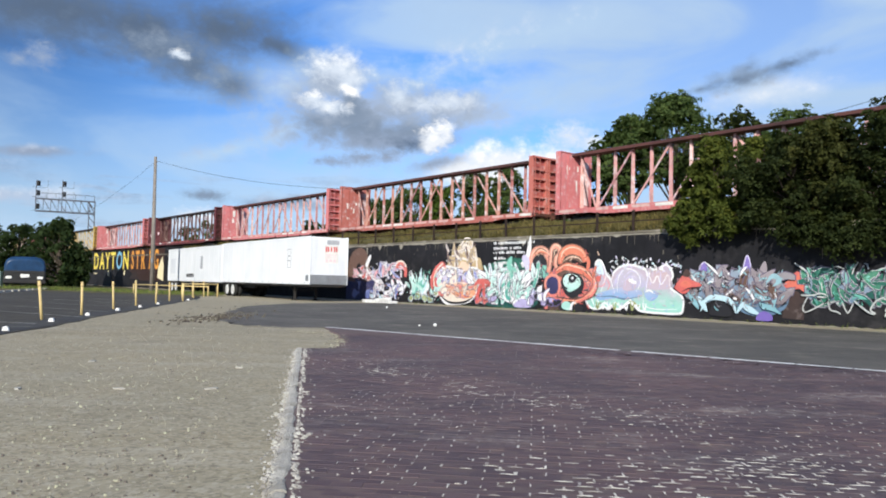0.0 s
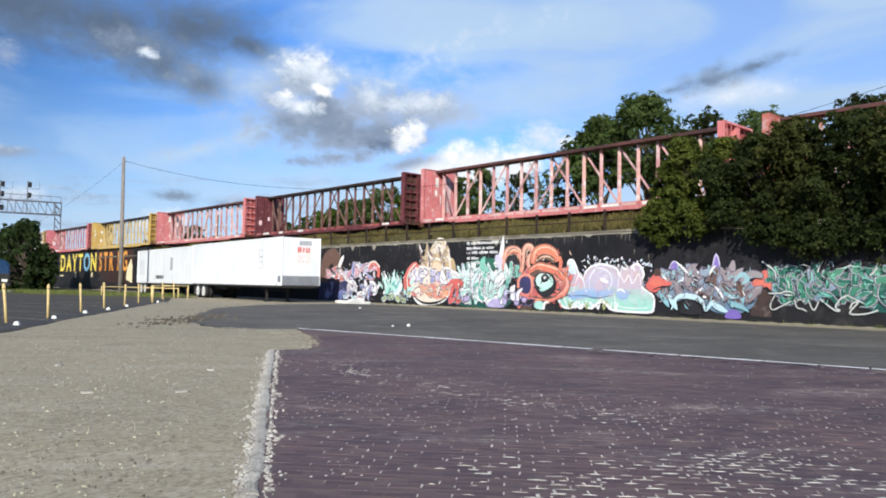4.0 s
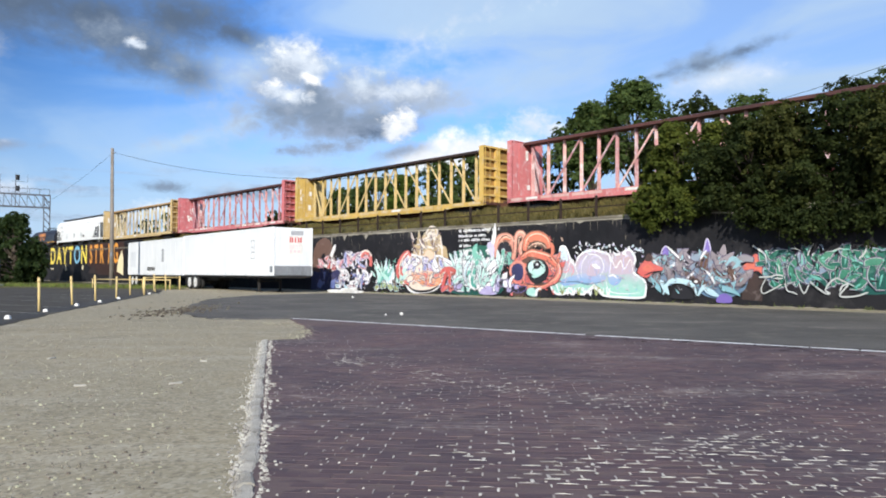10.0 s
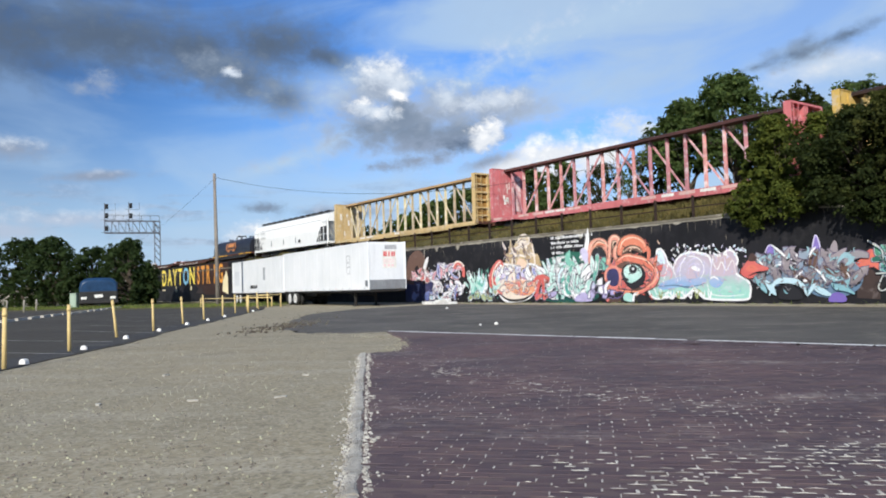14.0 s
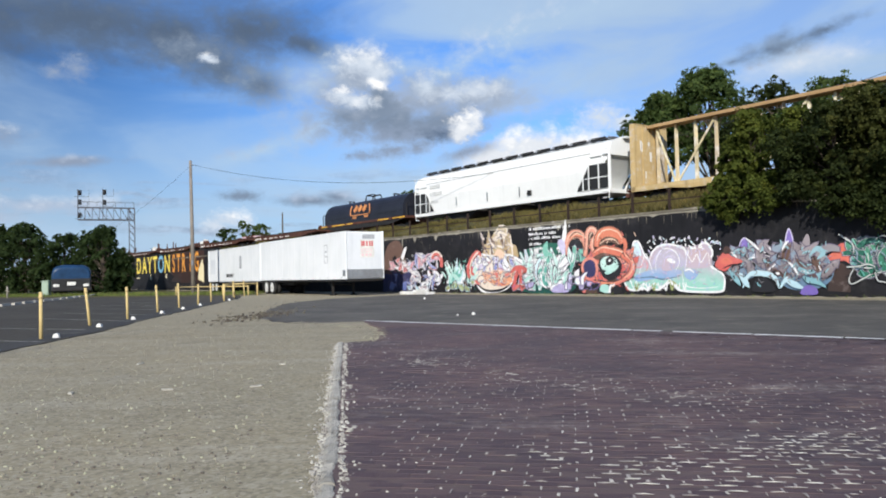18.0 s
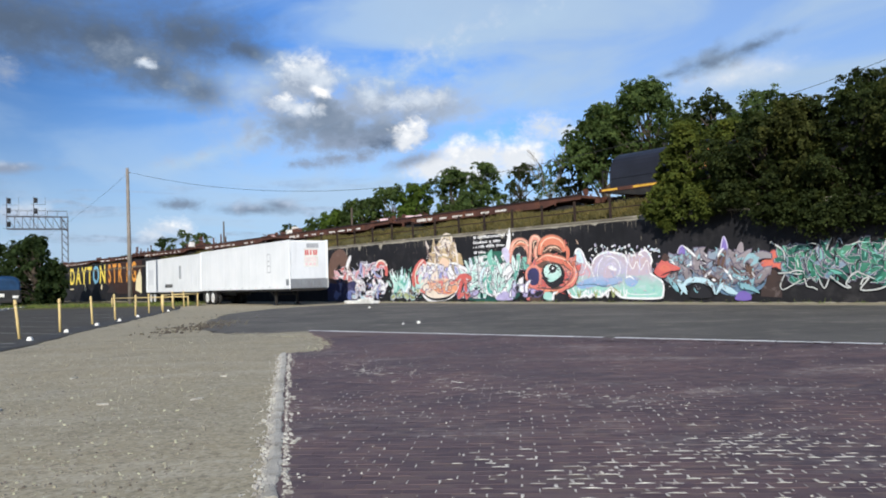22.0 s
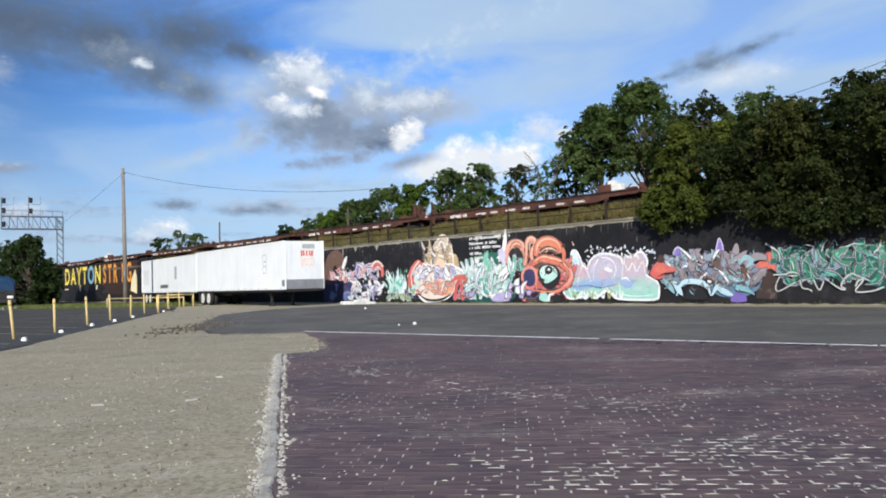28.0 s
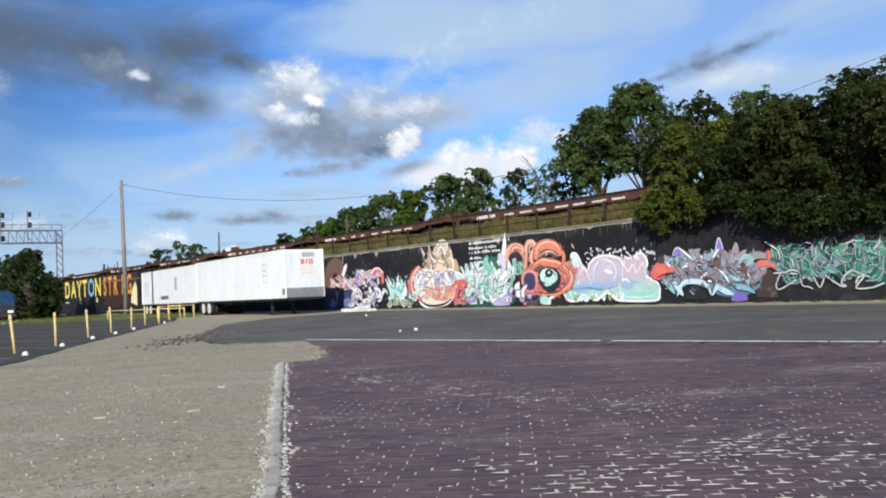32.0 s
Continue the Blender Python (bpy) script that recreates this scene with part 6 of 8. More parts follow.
def far_left():
    m = pose(-44.0, 71.6, 0, 0, 0, 31.6) @ Matrix.Diagonal((0.86, 0.6, 0.86, 1))
    root = thing("parked_van", m, "blue high-bodied van parked nose-on by the trees", "van")
    bm = B()
    rows = []
    for y, k, drop in ((-0.75, 0.9, 0.5), (-0.55, 0.97, 0.22), (-0.1, 1.0, 0.06), (2.5, 1.0, 0.0), (5.0, 0.99, 0.04), (5.9, 0.94, 0.3)):
        rows.append([bm.verts.new((2.1 * k * math.copysign(abs(math.cos(a)) ** 0.45, math.cos(a)), y, 1.9 + (1.7 - drop) * abs(math.sin(a)) ** 0.6)) for a in [math.pi * i / 14 for i in range(15)]])
    for p, q in zip(rows, rows[1:]):
        for i in range(14):
            bm.faces.new((p[i], p[i + 1], q[i + 1], q[i])).smooth = True
    for r in rows:
        if r is rows[0] or r is rows[-1]:
            bm.faces.new(r)
    part("body", bm, M["tarp_blue"], root)
    bm = B()
    prism(bm, [(-1.55, 2.12), (1.55, 2.12), (1.3, 2.85), (-1.3, 2.85)], "y", -0.79, -0.74)
    part("windscreen", bm, M["tarp_blue"], root, "dull blue covered windscreen")
    bm = B()
    box(bm, -2.1, 2.1, -0.9, 6.0, 0.42, 1.95, 0.16)
    part("lower_body", bm, M["black_paint"], root)
    for z in (1.05, 1.2, 1.62, 1.76):
        bm = B()
        box(bm, -1.1, 1.1, -0.95, -0.89, z - 0.03, z + 0.03)
        part("grille_bar", bm, M["steel_dark"], root)
    bm = B()
    box(bm, -2.15, 2.15, -1.05, -0.88, 0.5, 0.82, 0.05)
    part("bumper", bm, M["steel_dark"], root)
    for x in (-1.6, 1.55):
        bm = B()
        box(bm, x - 0.3, x + 0.3, -0.97, -0.88, 1.0, 1.3, 0.03)
        part("headlight", bm, M["paint_white"], root)
    bm = B()
    box(bm, -0.45, 0.45, -0.95, -0.9, 1.15, 1.55)
    part("number_plate", bm, M["paint_white"], root, "white plate with no legible characters")
    for x in (-1.75, 1.75):
        for y in (0.3, 4.6):
            bm = B()
            tube(bm, [(x - 0.16, y, 0.55), (x + 0.16, y, 0.55)], 0.55, 18)
            part("wheel", bm, M["rubber"], root)
    bm = B()
    box(bm, -0.45, 0.45, -0.35, 0.35, 0, 1.75, 0.06)
    box(bm, -0.5, 0.5, -0.4, 0.4, 1.7, 1.8, 0.03)
    solid("utility_cabinet", bm, M["cabinet_green"], pose(-45.9, 70.4, 0) @ Matrix.Diagonal((0.8, 0.8, 0.85, 1)), "pale green metal utility cabinet beside the van", "cabinet")
    for i, (x, y) in enumerate([(-46.6, 61.5), (-42.1, 57.6), (-44.6, 62.7), (-61.6, 118.0), (-61.1, 118.4)]):
        bm = B()
        tube(bm, [(0, 0, -0.1), (0.03, 0, 1.05)], 0.07, 8)
        solid("lot_stump_post", bm, M["concrete"], pose(x, y, 0), "short pale post at the car park's far side", "post", "far posts")
    root = thing("far_house", pose(-88, 104, 0, 0, 0, 35), "white gabled house behind the trees", "house")
    bm = B()
    prism(bm, [(-4, 0), (4, 0), (4, 4.6), (0, 7.6), (-4, 4.6)], "y", 0, 9)
    part("wall", bm, M["house"], root)
    bm = B()
    for sgn in (-1, 1):
        prism(bm, [(0, 7.62), (sgn * 4.4, 4.32), (sgn * 4.4, 4.52), (0, 7.85)], "y", -0.4, 9.4)
    part("roof", bm, M["roof"], root)
    bm = B()
    box(bm, -0.6, 0.6, -0.03, 0.0, 3.6, 5.2)
    part("window", bm, M["black_paint"], root)
    for s, top in ((-82.6, 9.1), (-55.9, 8.2)):
        bm = B()
        tube(bm, [(0, 0, -0.2), (0, 0, top - 4.4)], [0.11, 0.09], 8)
        solid("line_post", bm, M["bark"], on_wall(s, 9.0, 4.4), "short dark timber post beyond the track", "post", "posts beyond the track")
    # slab and balls on the drive
    bm = B()
    box(bm, -1.35, 0.1, -0.35, 0.3, 0.0, 0.2, 0.03)
    box(bm, 0.0, 1.35, -0.25, 0.35, 0.0, 0.17, 0.03)
    box(bm, -0.2, 0.9, -0.2, 0.25, 0.165, 0.3, 0.02)
    solid("concrete_barrier", bm, M["hub_white"], on_wall(-38.3, -2.5, 0.0, 4), "low pale concrete block lying near the wall", "block")
    for i, (x, y, r) in enumerate([(-0.99, 22.08, 0.06), (-1.45, 22.0, 0.035), (-4.1, 37.0, 0.06)]):
        bm = B()
        bmesh.ops.create_icosphere(bm, subdivisions=2, radius=r)
        for v in bm.verts:
            v.co *= 1 + 0.12 * noise.noise(v.co * 14 + Vector((i, 0, 0)))
            v.co.z = max(v.co.z * 0.85, -r * 0.75)
        solid("litter", bm, M["paint_white"], pose(x, y, 0.012 + r * 0.7), "small crumpled white litter on the asphalt", "litter", "litter on the drive")


far_left()

# ------------------------------------------------------------ painted wall


def paint(name, low, high=None, z0=0.0, z1=3.0, mottle=0.3, rough=0.55):
    """Spray paint: a colour that fades into another up the wall, clouded, with fine overspray grain."""
    mat = bpy.data.materials.new(name)
    mat.use_nodes = True
    k = Nodes(mat.node_tree)
    co = k.n("ShaderNodeTexCoord").outputs["Object"]
    z = k.n("ShaderNodeSeparateXYZ", {0: co}).outputs[2]
    cloudy = k.noise(co, 1.7, 4.0, 0.6, 0.4)
    v = k.m("ADD", z, k.m("MULTIPLY", k.m("SUBTRACT", cloudy, 0.5), (z1 - z0) * 0.8))
    col = k.mix(k.step(v, z0, z1), low, high or low)
    col = k.mix(k.m("MULTIPLY", k.step(k.noise(co, 3.1, 5.0, 0.65), 0.5, 0.72), mottle), col, tuple(c * 0.45 for c in low))
    col = k.mix(k.m("MULTIPLY", k.step(k.noise(co, 2.3, 3.0, 0.5, 1.0), 0.58, 0.72), mottle), col, tuple(min(0.85, c * 1.25 + 0.12) for c in (high or low)))
    bs = k.n("ShaderNodeBsdfPrincipled", {"Base Color": col, "Roughness": rough, "Specular IOR Level": 0.3})
    bn = k.n("ShaderNodeBump", {"Strength": 0.15, "Distance": 0.01, "Height": k.noise(co, 24.0, 4.0, 0.6)})
    k.t.links.new(bn.outputs[0], bs.inputs["Normal"])
    k.t.links.new(bs.outputs[0], k.n("ShaderNodeOutputMaterial").inputs[0])
    return mat


def smooth(pts, closed, step=4):
    """Catmull-Rom through the points."""
    n = len(pts)
    P_ = [Vector((p[0], p[1])) for p in pts]
    out = []
    for i in range(n if closed else n - 1):
        a, b, c, d = (P_[(i + j) % n] if closed else P_[max(0, min(n - 1, i + j))] for j in (-1, 0, 1, 2))
        for q in range(step):
            t = q / step
            out.append(0.5 * ((2 * b) + (c - a) * t + (2 * a - 5 * b + 4 * c - d) * t * t + (3 * b - a - 3 * c + d) * t ** 3))
    if not closed:
        out.append(P_[-1])
    return out


class Mural:
    """Paint laid in thin coats, each a part, on the wall."""

    def __init__(self, label, first=0.008):
        self.root = thing("graffiti_mural", WALL, label, "mural", "paintings on the wall")
        self.y = -first

    def coat(self):
        self.y -= 0.00028
        return self.y

    def blob(self, pts, mat, name="fill", parent=None, hard=False, grow=0.0):
        run = [Vector((p[0], p[1])) for p in pts] if hard else smooth(pts, True)
        if grow:
            c = sum(run, Vector((0, 0))) / len(run)
            run = [p + (p - c).normalized() * grow for p in run]
        bm = B()
        y = self.coat()
        bm.faces.new([bm.verts.new((p.x, y, max(0.03, p.y))) for p in run])
        bmesh.ops.triangulate(bm, faces=bm.faces[:])
        return part(name, bm, mat, parent or self.root)

    def stroke(self, pts, w, mat, name="stroke", closed=False, taper=(1.0, 1.0), parent=None, hard=False):
        run = [Vector((p[0], p[1])) for p in pts] if hard else smooth(pts, closed)
        n = len(run)
        bm = B()
        y = self.coat()
        L, R_ = [], []
        for i, p in enumerate(run):
            a, b = (run[(i - 1) % n], run[(i + 1) % n]) if closed else (run[max(0, i - 1)], run[min(n - 1, i + 1)])
            d = (b - a).normalized() if (b - a).length > 1e-6 else Vector((1, 0))
            s = Vector((-d.y, d.x))
            k = i / max(1, n - 1)
            ww = w / 2 * (1 if closed else (taper[0] + (1 - taper[0]) * min(1, k * 3)) * (taper[1] + (1 - taper[1]) * min(1, (1 - k) * 3)))
            L.append(bm.verts.new((p.x + s.x * ww, y, max(0.02, p.y + s.y * ww))))
            R_.append(bm.verts.new((p.x - s.x * ww, y, max(0.02, p.y - s.y * ww))))
        for i in range(n if closed else n - 1):
            j = (i + 1) % n
            bm.faces.new((L[i], L[j], R_[j], R_[i]))
        return part(name, bm, mat, parent or self.root)

    def outlined(self, pts, fill, line, w=0.07, hard=False, name="letter"):
        a = self.blob(pts, fill, name, hard=hard)
        self.stroke(list(pts) + ([pts[0]] if hard else []), w, line, "outline", closed=not hard, parent=a, hard=hard)
        return a

    def scribble(self, s0, s1, z0, z1, mats_, n, seed, w=(0.02, 0.05), size=(0.08, 0.3)):
        """Fine loose spray lines over a piece, one joined coat a colour."""
        rnd = random.Random(seed)
        for mat in mats_:
            bm = B()
            y = self.coat()
            for i in range(n):
                p = Vector((rnd.uniform(s0, s1), rnd.uniform(z0, z1)))
                a, r = rnd.uniform(0, 6.28), rnd.uniform(*size)
                run = smooth([p, p + Vector((math.cos(a), math.sin(a))) * r * 0.5 + Vector((rnd.gauss(0, r * 0.25), rnd.gauss(0, r * 0.25))), p + Vector((math.cos(a), math.sin(a))) * r], False, 3)
                ww = rnd.uniform(*w) / 2
                prev = None
                for j, q in enumerate(run):
                    d = (run[min(j + 1, len(run) - 1)] - run[max(j - 1, 0)]).normalized()
                    k = ww * (0.25 + math.sin(math.pi * j / (len(run) - 1)))
                    cur = (bm.verts.new((q.x - d.y * k, y, max(0.03, q.y + d.x * k))), bm.verts.new((q.x + d.y * k, y, max(0.03, q.y - d.x * k))))
                    if prev:
                        bm.faces.new((prev[0], cur[0], cur[1], prev[1]))
                    prev = cur
            tagged(part("spray_line", bm, mat, self.root), kind="stuff")

    def wild(self, s0, s1, z0, z1, fills, line, n, seed, width=(0.22, 0.5), lw=0.05, flow=0.0, arrows=0.4, shine=None, dark=0.25):
        """Interlocked letters of a wild style: bent bars with arrow heads, outlined, with glints."""
        rnd = random.Random(seed)
        edge = M["spray_edge"]
        for i in range(n):
            k = (i + 0.5) / n
            x = s0 + (s1 - s0) * (k * 0.92 + 0.04) + rnd.gauss(0, 0.05) * (s1 - s0)
            x = min(max(x, s0 + 0.1), s1 - 0.1)
            mid = (z0 + z1) / 2
            h = (z1 - z0) * rnd.uniform(0.25, 0.62)
            a = rnd.choice((1.2, 1.9, 0.5, 2.6, 1.57, 0.1)) + rnd.gauss(0, 0.25) + flow
            zc = mid + rnd.uniform(-0.5, 0.5) * (z1 - z0 - h * 0.7)
            d = Vector((math.cos(a), math.sin(a)))
            side = Vector((-d.y, d.x)) * rnd.choice((-1, 1))
            w = rnd.uniform(*width)
            p0, p1, p2 = Vector((x, zc)) - d * h * 0.6, Vector((x, zc)) + side * h * rnd.uniform(0.05, 0.3), Vector((x, zc)) + d * h * 0.6
            run = smooth([p0, p1, p2], False, 5)
            L, R_ = [], []
            for j, p in enumerate(run):
                t = j / (len(run) - 1)
                q = (run[min(j + 1, len(run) - 1)] - run[max(0, j - 1)]).normalized()
                s = Vector((-q.y, q.x))
                ww = w * (0.35 + 0.5 * math.sin(math.pi * (0.15 + 0.8 * t)))
                L.append(p + s * ww), R_.append(p - s * ww)
            if rnd.random() < arrows:
                q = (run[-1] - run[-2]).normalized()
                s = Vector((-q.y, q.x))
                tip = [run[-1] + s * w * 1.0 - q * w * 0.2, run[-1] + q * w * 1.7, run[-1] - s * w * 1.0 - q * w * 0.2]
            else:
                tip = [run[-1] + (run[-1] - run[-2]).normalized() * w * 0.8]
            pts = [p for p in L + tip + R_[::-1]]
            pts = [(min(max(p.x, s0 - 0.3), s1 + 0.3), min(max(p.y, z0), z1)) for p in pts]
            self.blob(pts, edge, "letter_edge", hard=True, grow=lw + 0.045)
            body = self.blob(pts, line, "letter_outline", hard=True, grow=lw)
            self.blob(pts, fills[rnd.randrange(len(fills))], "letter_fill", body, hard=True)
            if rnd.random() < dark:
                o = Vector((rnd.uniform(-0.3, 0.3), rnd.uniform(-0.3, 0.3))) * w
                self.stroke([tuple(run[1] + o), tuple(run[len(run) // 2] + o), tuple(run[-2] + o)], rnd.uniform(0.03, 0.06), edge, "dark_line", taper=(0.2, 0.2), parent=body)
            if shine and rnd.random() < 0.75:
                t = rnd.uniform(0.15, 0.5)
                a_, b_ = run[int(t * len(run))], run[min(len(run) - 1, int(t * len(run)) + rnd.randrange(2, 6))]
                o = Vector((rnd.uniform(-0.4, 0.4), rnd.uniform(-0.4, 0.4))) * w
                if (b_ - a_).length > 0.05:
                    self.stroke([tuple(a_ + o), tuple(b_ + o)], rnd.uniform(0.05, 0.12), shine[rnd.randrange(len(shine))], "glint", taper=(0.2, 0.2), parent=body)


def murals():
    M["spray_edge"] = paint("spray_edge", (0.1, 0.09, 0.13), (0.14, 0.12, 0.18), mottle=0.3)
    white = paint("spray_white", (0.74, 0.74, 0.76), (0.8, 0.8, 0.8))
    # darker copy of the white, holding the weaker light at the right-hand end
    dim = paint("spray_shaded_white", (0.48, 0.5, 0.49), (0.56, 0.58, 0.56))
    cream = paint("spray_cream", (0.72, 0.62, 0.52), (0.76, 0.68, 0.6))
    red = paint("spray_red", (0.56, 0.11, 0.1), (0.62, 0.16, 0.14), mottle=0.25)
    pinkred = paint("spray_pink_red", (0.6, 0.16, 0.19), (0.72, 0.38, 0.42), 0.2, 2.4)
    orange = paint("spray_orange", (0.64, 0.16, 0.12), (0.68, 0.23, 0.14), 1.0, 3.4, 0.3)
    salmon = paint("spray_salmon", (0.62, 0.17, 0.15), (0.72, 0.32, 0.24), 0.3, 2.6, 0.25)
    black = paint("spray_black", (0.02, 0.02, 0.024), (0.03, 0.03, 0.035), mottle=0.1)
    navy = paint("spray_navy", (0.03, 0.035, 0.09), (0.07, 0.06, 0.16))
    blue = paint("spray_blue", (0.14, 0.18, 0.42), (0.34, 0.38, 0.66), 0.3, 2.2)
    lilac = paint("spray_lilac", (0.4, 0.36, 0.58), (0.6, 0.56, 0.74), 0.3, 2.4)
    purple = paint("spray_purple", (0.17, 0.12, 0.4), (0.24, 0.18, 0.5))
    mint = paint("spray_mint", (0.34, 0.6, 0.54), (0.62, 0.8, 0.75), 0.4, 2.4)
    teal = paint("spray_teal", (0.1, 0.36, 0.31), (0.22, 0.52, 0.42), 0.3, 2.4)
    paleblue = paint("spray_pale_blue", (0.42, 0.6, 0.68), (0.62, 0.76, 0.82), 0.3, 2.2)
    green = paint("spray_green", (0.02, 0.15, 0.1), (0.09, 0.27, 0.18), 0.5, 2.2)
    deepgreen = paint("spray_deep_green", (0.014, 0.08, 0.07), (0.035, 0.15, 0.11), 0.5, 2.2)
    olive = paint("spray_olive", (0.3, 0.33, 0.14), (0.42, 0.5, 0.36), 0.3, 1.6)
    steel = paint("spray_steel", (0.12, 0.2, 0.3), (0.28, 0.34, 0.42), 0.5, 2.2)
    taupe = paint("spray_taupe", (0.2, 0.17, 0.18), (0.32, 0.28, 0.3), 0.4, 2.2)
    brown = paint("spray_brown", (0.09, 0.055, 0.045), (0.15, 0.09, 0.07), 0.3, 2.2)
    umber = paint("spray_umber", (0.05, 0.035, 0.032), (0.08, 0.05, 0.045), 0.3, 2.2)
    tan = paint("spray_tan", (0.48, 0.34, 0.18), (0.56, 0.45, 0.28), 1.8, 4.0)
    peach = paint("spray_peach", (0.72, 0.3, 0.16), (0.78, 0.56, 0.42), 0.5, 1.8)
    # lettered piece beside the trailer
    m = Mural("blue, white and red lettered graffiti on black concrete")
    # hard-edged navy block paints in the trailer's shadow cast low on the wall
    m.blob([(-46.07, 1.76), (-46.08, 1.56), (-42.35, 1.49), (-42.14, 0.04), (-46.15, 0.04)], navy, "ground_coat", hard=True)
    m.stroke([(-45.49, 1.34), (-45.28, 2.77), (-44.39, 3.22), (-43.83, 2.72), (-43.60, 1.31)], 1.1, brown, "arch")
    m.wild(-45.2, -42.9, 1.45, 2.45, [pinkred, white, red], white, 12, 3, (0.08, 0.16), 0.035)
    # letters in navy tones, as they lie inside that painted shadow
    m.wild(-45.4, -42.9, 0.15, 1.35, [navy, blue, navy], navy, 8, 4, (0.2, 0.4), 0.04, shine=[blue])
    m.wild(-43.2, -39.2, 1.3, 2.75, [white, pinkred, blue, white, lilac, pinkred], white, 28, 5, (0.07, 0.14), 0.035, shine=[pinkred, navy], dark=0.5)
    m.wild(-42.9, -39.0, 0.2, 1.5, [white, white, paleblue, white, blue], white, 26, 6, (0.07, 0.15), 0.035, shine=[blue, navy], dark=0.6)
    m.stroke([(-39.82, 2.27), (-39.74, 2.57), (-39.30, 2.63), (-38.94, 2.39), (-38.83, 2.01), (-38.90, 1.72)], 0.3, red, "hook")
    m.stroke([(-40.00, 2.43), (-39.67, 2.72), (-39.17, 2.70), (-38.75, 2.38)], 0.12, cream, "hook_edge")
    m.stroke([(-43.49, 2.39), (-43.19, 2.85), (-42.90, 3.24)], 0.35, white, "spike", taper=(1, 0.1))
    m.scribble(-45.2, -42.9, 1.4, 2.4, [white, pinkred], 14, 61)
    m.scribble(-43.2, -39.0, 0.2, 2.6, [white, blue, navy, pinkred], 26, 62)
    # mint spikes
    m = Mural("pale mint spiky graffiti letters")
    rnd = random.Random(12)
    for i in range(46):
        a = math.pi * (0.12 + 0.76 * rnd.random())
        c = Vector((-37.1 + rnd.uniform(-1.3, 1.3), 0.45 + rnd.uniform(0, 0.5)))
        r = rnd.uniform(0.9, 1.75)
        e = c + Vector((math.cos(a) * r * 0.95, math.sin(a) * r))
        e.y = min(e.y, 2.5)
        m.stroke([tuple(c), tuple(c.lerp(e, 0.5) + Vector((0.1, 0))), tuple(e)], rnd.uniform(0.12, 0.28), (mint, paleblue, white, mint, teal, black)[i % 6], "spike", taper=(0.7, 0.05))
    m.wild(-38.8, -35.4, 0.15, 0.8, [olive, brown, mint, olive], paleblue, 8, 8, (0.14, 0.26), 0.03)
    m.scribble(-38.7, -35.5, 0.2, 2.1, [white, teal, black, mint], 26, 63)
    # tan hut
    m = Mural("tan stacked shapes with pale lines, graffiti")
    m.blob([(-34.63, 2.03), (-34.44, 2.90), (-34.16, 3.16), (-34.13, 3.92), (-33.89, 3.39), (-33.61, 3.72), (-33.35, 3.77), (-33.23, 4.04), (-32.87, 4.08), (-32.42, 3.95), (-32.39, 3.64), (-32.10, 3.43), (-32.12, 2.96), (-31.68, 2.77), (-31.72, 1.88)], tan, "ground_coat")
    for run in ([(-34.04, 2.15), (-33.97, 2.63), (-33.59, 2.86), (-32.98, 2.80), (-32.68, 2.55), (-32.60, 2.17)], [(-34.17, 2.99), (-33.59, 3.03), (-33.21, 3.35), (-32.65, 3.29), (-32.37, 2.97), (-31.93, 2.75)], [(-33.46, 3.64), (-33.18, 4.00), (-32.77, 4.04), (-32.48, 3.85), (-32.49, 3.52), (-32.95, 3.44), (-33.41, 3.57)], [(-33.77, 2.35), (-33.80, 2.87), (-33.89, 3.39)], [(-32.00, 2.29), (-32.07, 2.89), (-32.20, 3.43)], [(-34.35, 2.37), (-34.22, 3.06)]):
        m.stroke(run, 0.13, cream, "pale_line")
    m.blob([(-33.45, 2.61), (-33.04, 2.63), (-32.74, 2.38), (-32.80, 2.11), (-33.62, 2.14)], peach, "panel")
    m.wild(-34.9, -32.0, 2.4, 3.8, [tan, cream, tan, brown], tan, 14, 14, (0.06, 0.12), 0.02)
    m.scribble(-34.8, -32.1, 2.2, 3.8, [cream, brown, white], 16, 64)
    # rounded two-row piece
    m = Mural("purple and peach lettered graffiti with a white cloud edge")
    m.outlined([(-35.55, 0.93), (-35.69, 1.64), (-35.39, 2.13), (-34.83, 2.39), (-33.78, 2.25), (-32.49, 2.30), (-31.71, 2.08), (-31.44, 1.67), (-31.75, 1.28), (-32.06, 0.76), (-32.68, 0.29), (-33.86, 0.12), (-34.93, 0.19)], cream, white, 0.14)
    m.wild(-35.6, -31.7, 1.35, 2.2, [lilac, blue, lilac, white], white, 20, 15, (0.1, 0.18), 0.04, dark=0.5)
    m.blob([(-34.52, 0.99), (-33.81, 1.39), (-32.78, 1.37), (-32.05, 1.09), (-32.32, 0.56), (-33.59, 0.50)], peach, "glow")
    m.wild(-35.3, -32.0, 0.55, 1.3, [peach, cream, salmon, peach], cream, 16, 16, (0.1, 0.18), 0.03, dark=0.4)
    m.stroke([(-35.29, 0.58), (-34.39, 0.19), (-33.09, 0.23), (-32.22, 0.56)], 0.13, black, "under_edge", taper=(0.3, 0.3))
    for run, w in (([(-36.05, 0.94), (-36.14, 1.51), (-35.84, 2.07), (-35.44, 2.41), (-35.10, 2.54), (-34.84, 2.32)], 0.34), ([(-35.63, 1.71), (-35.81, 1.36), (-35.54, 1.11)], 0.22)):
        m.stroke(run, w, red, "curl", taper=(0.6, 0.4))
    m.stroke([(-35.88, 1.08), (-35.91, 1.72), (-35.55, 2.27), (-35.10, 2.57)], 0.1, cream, "curl_edge")
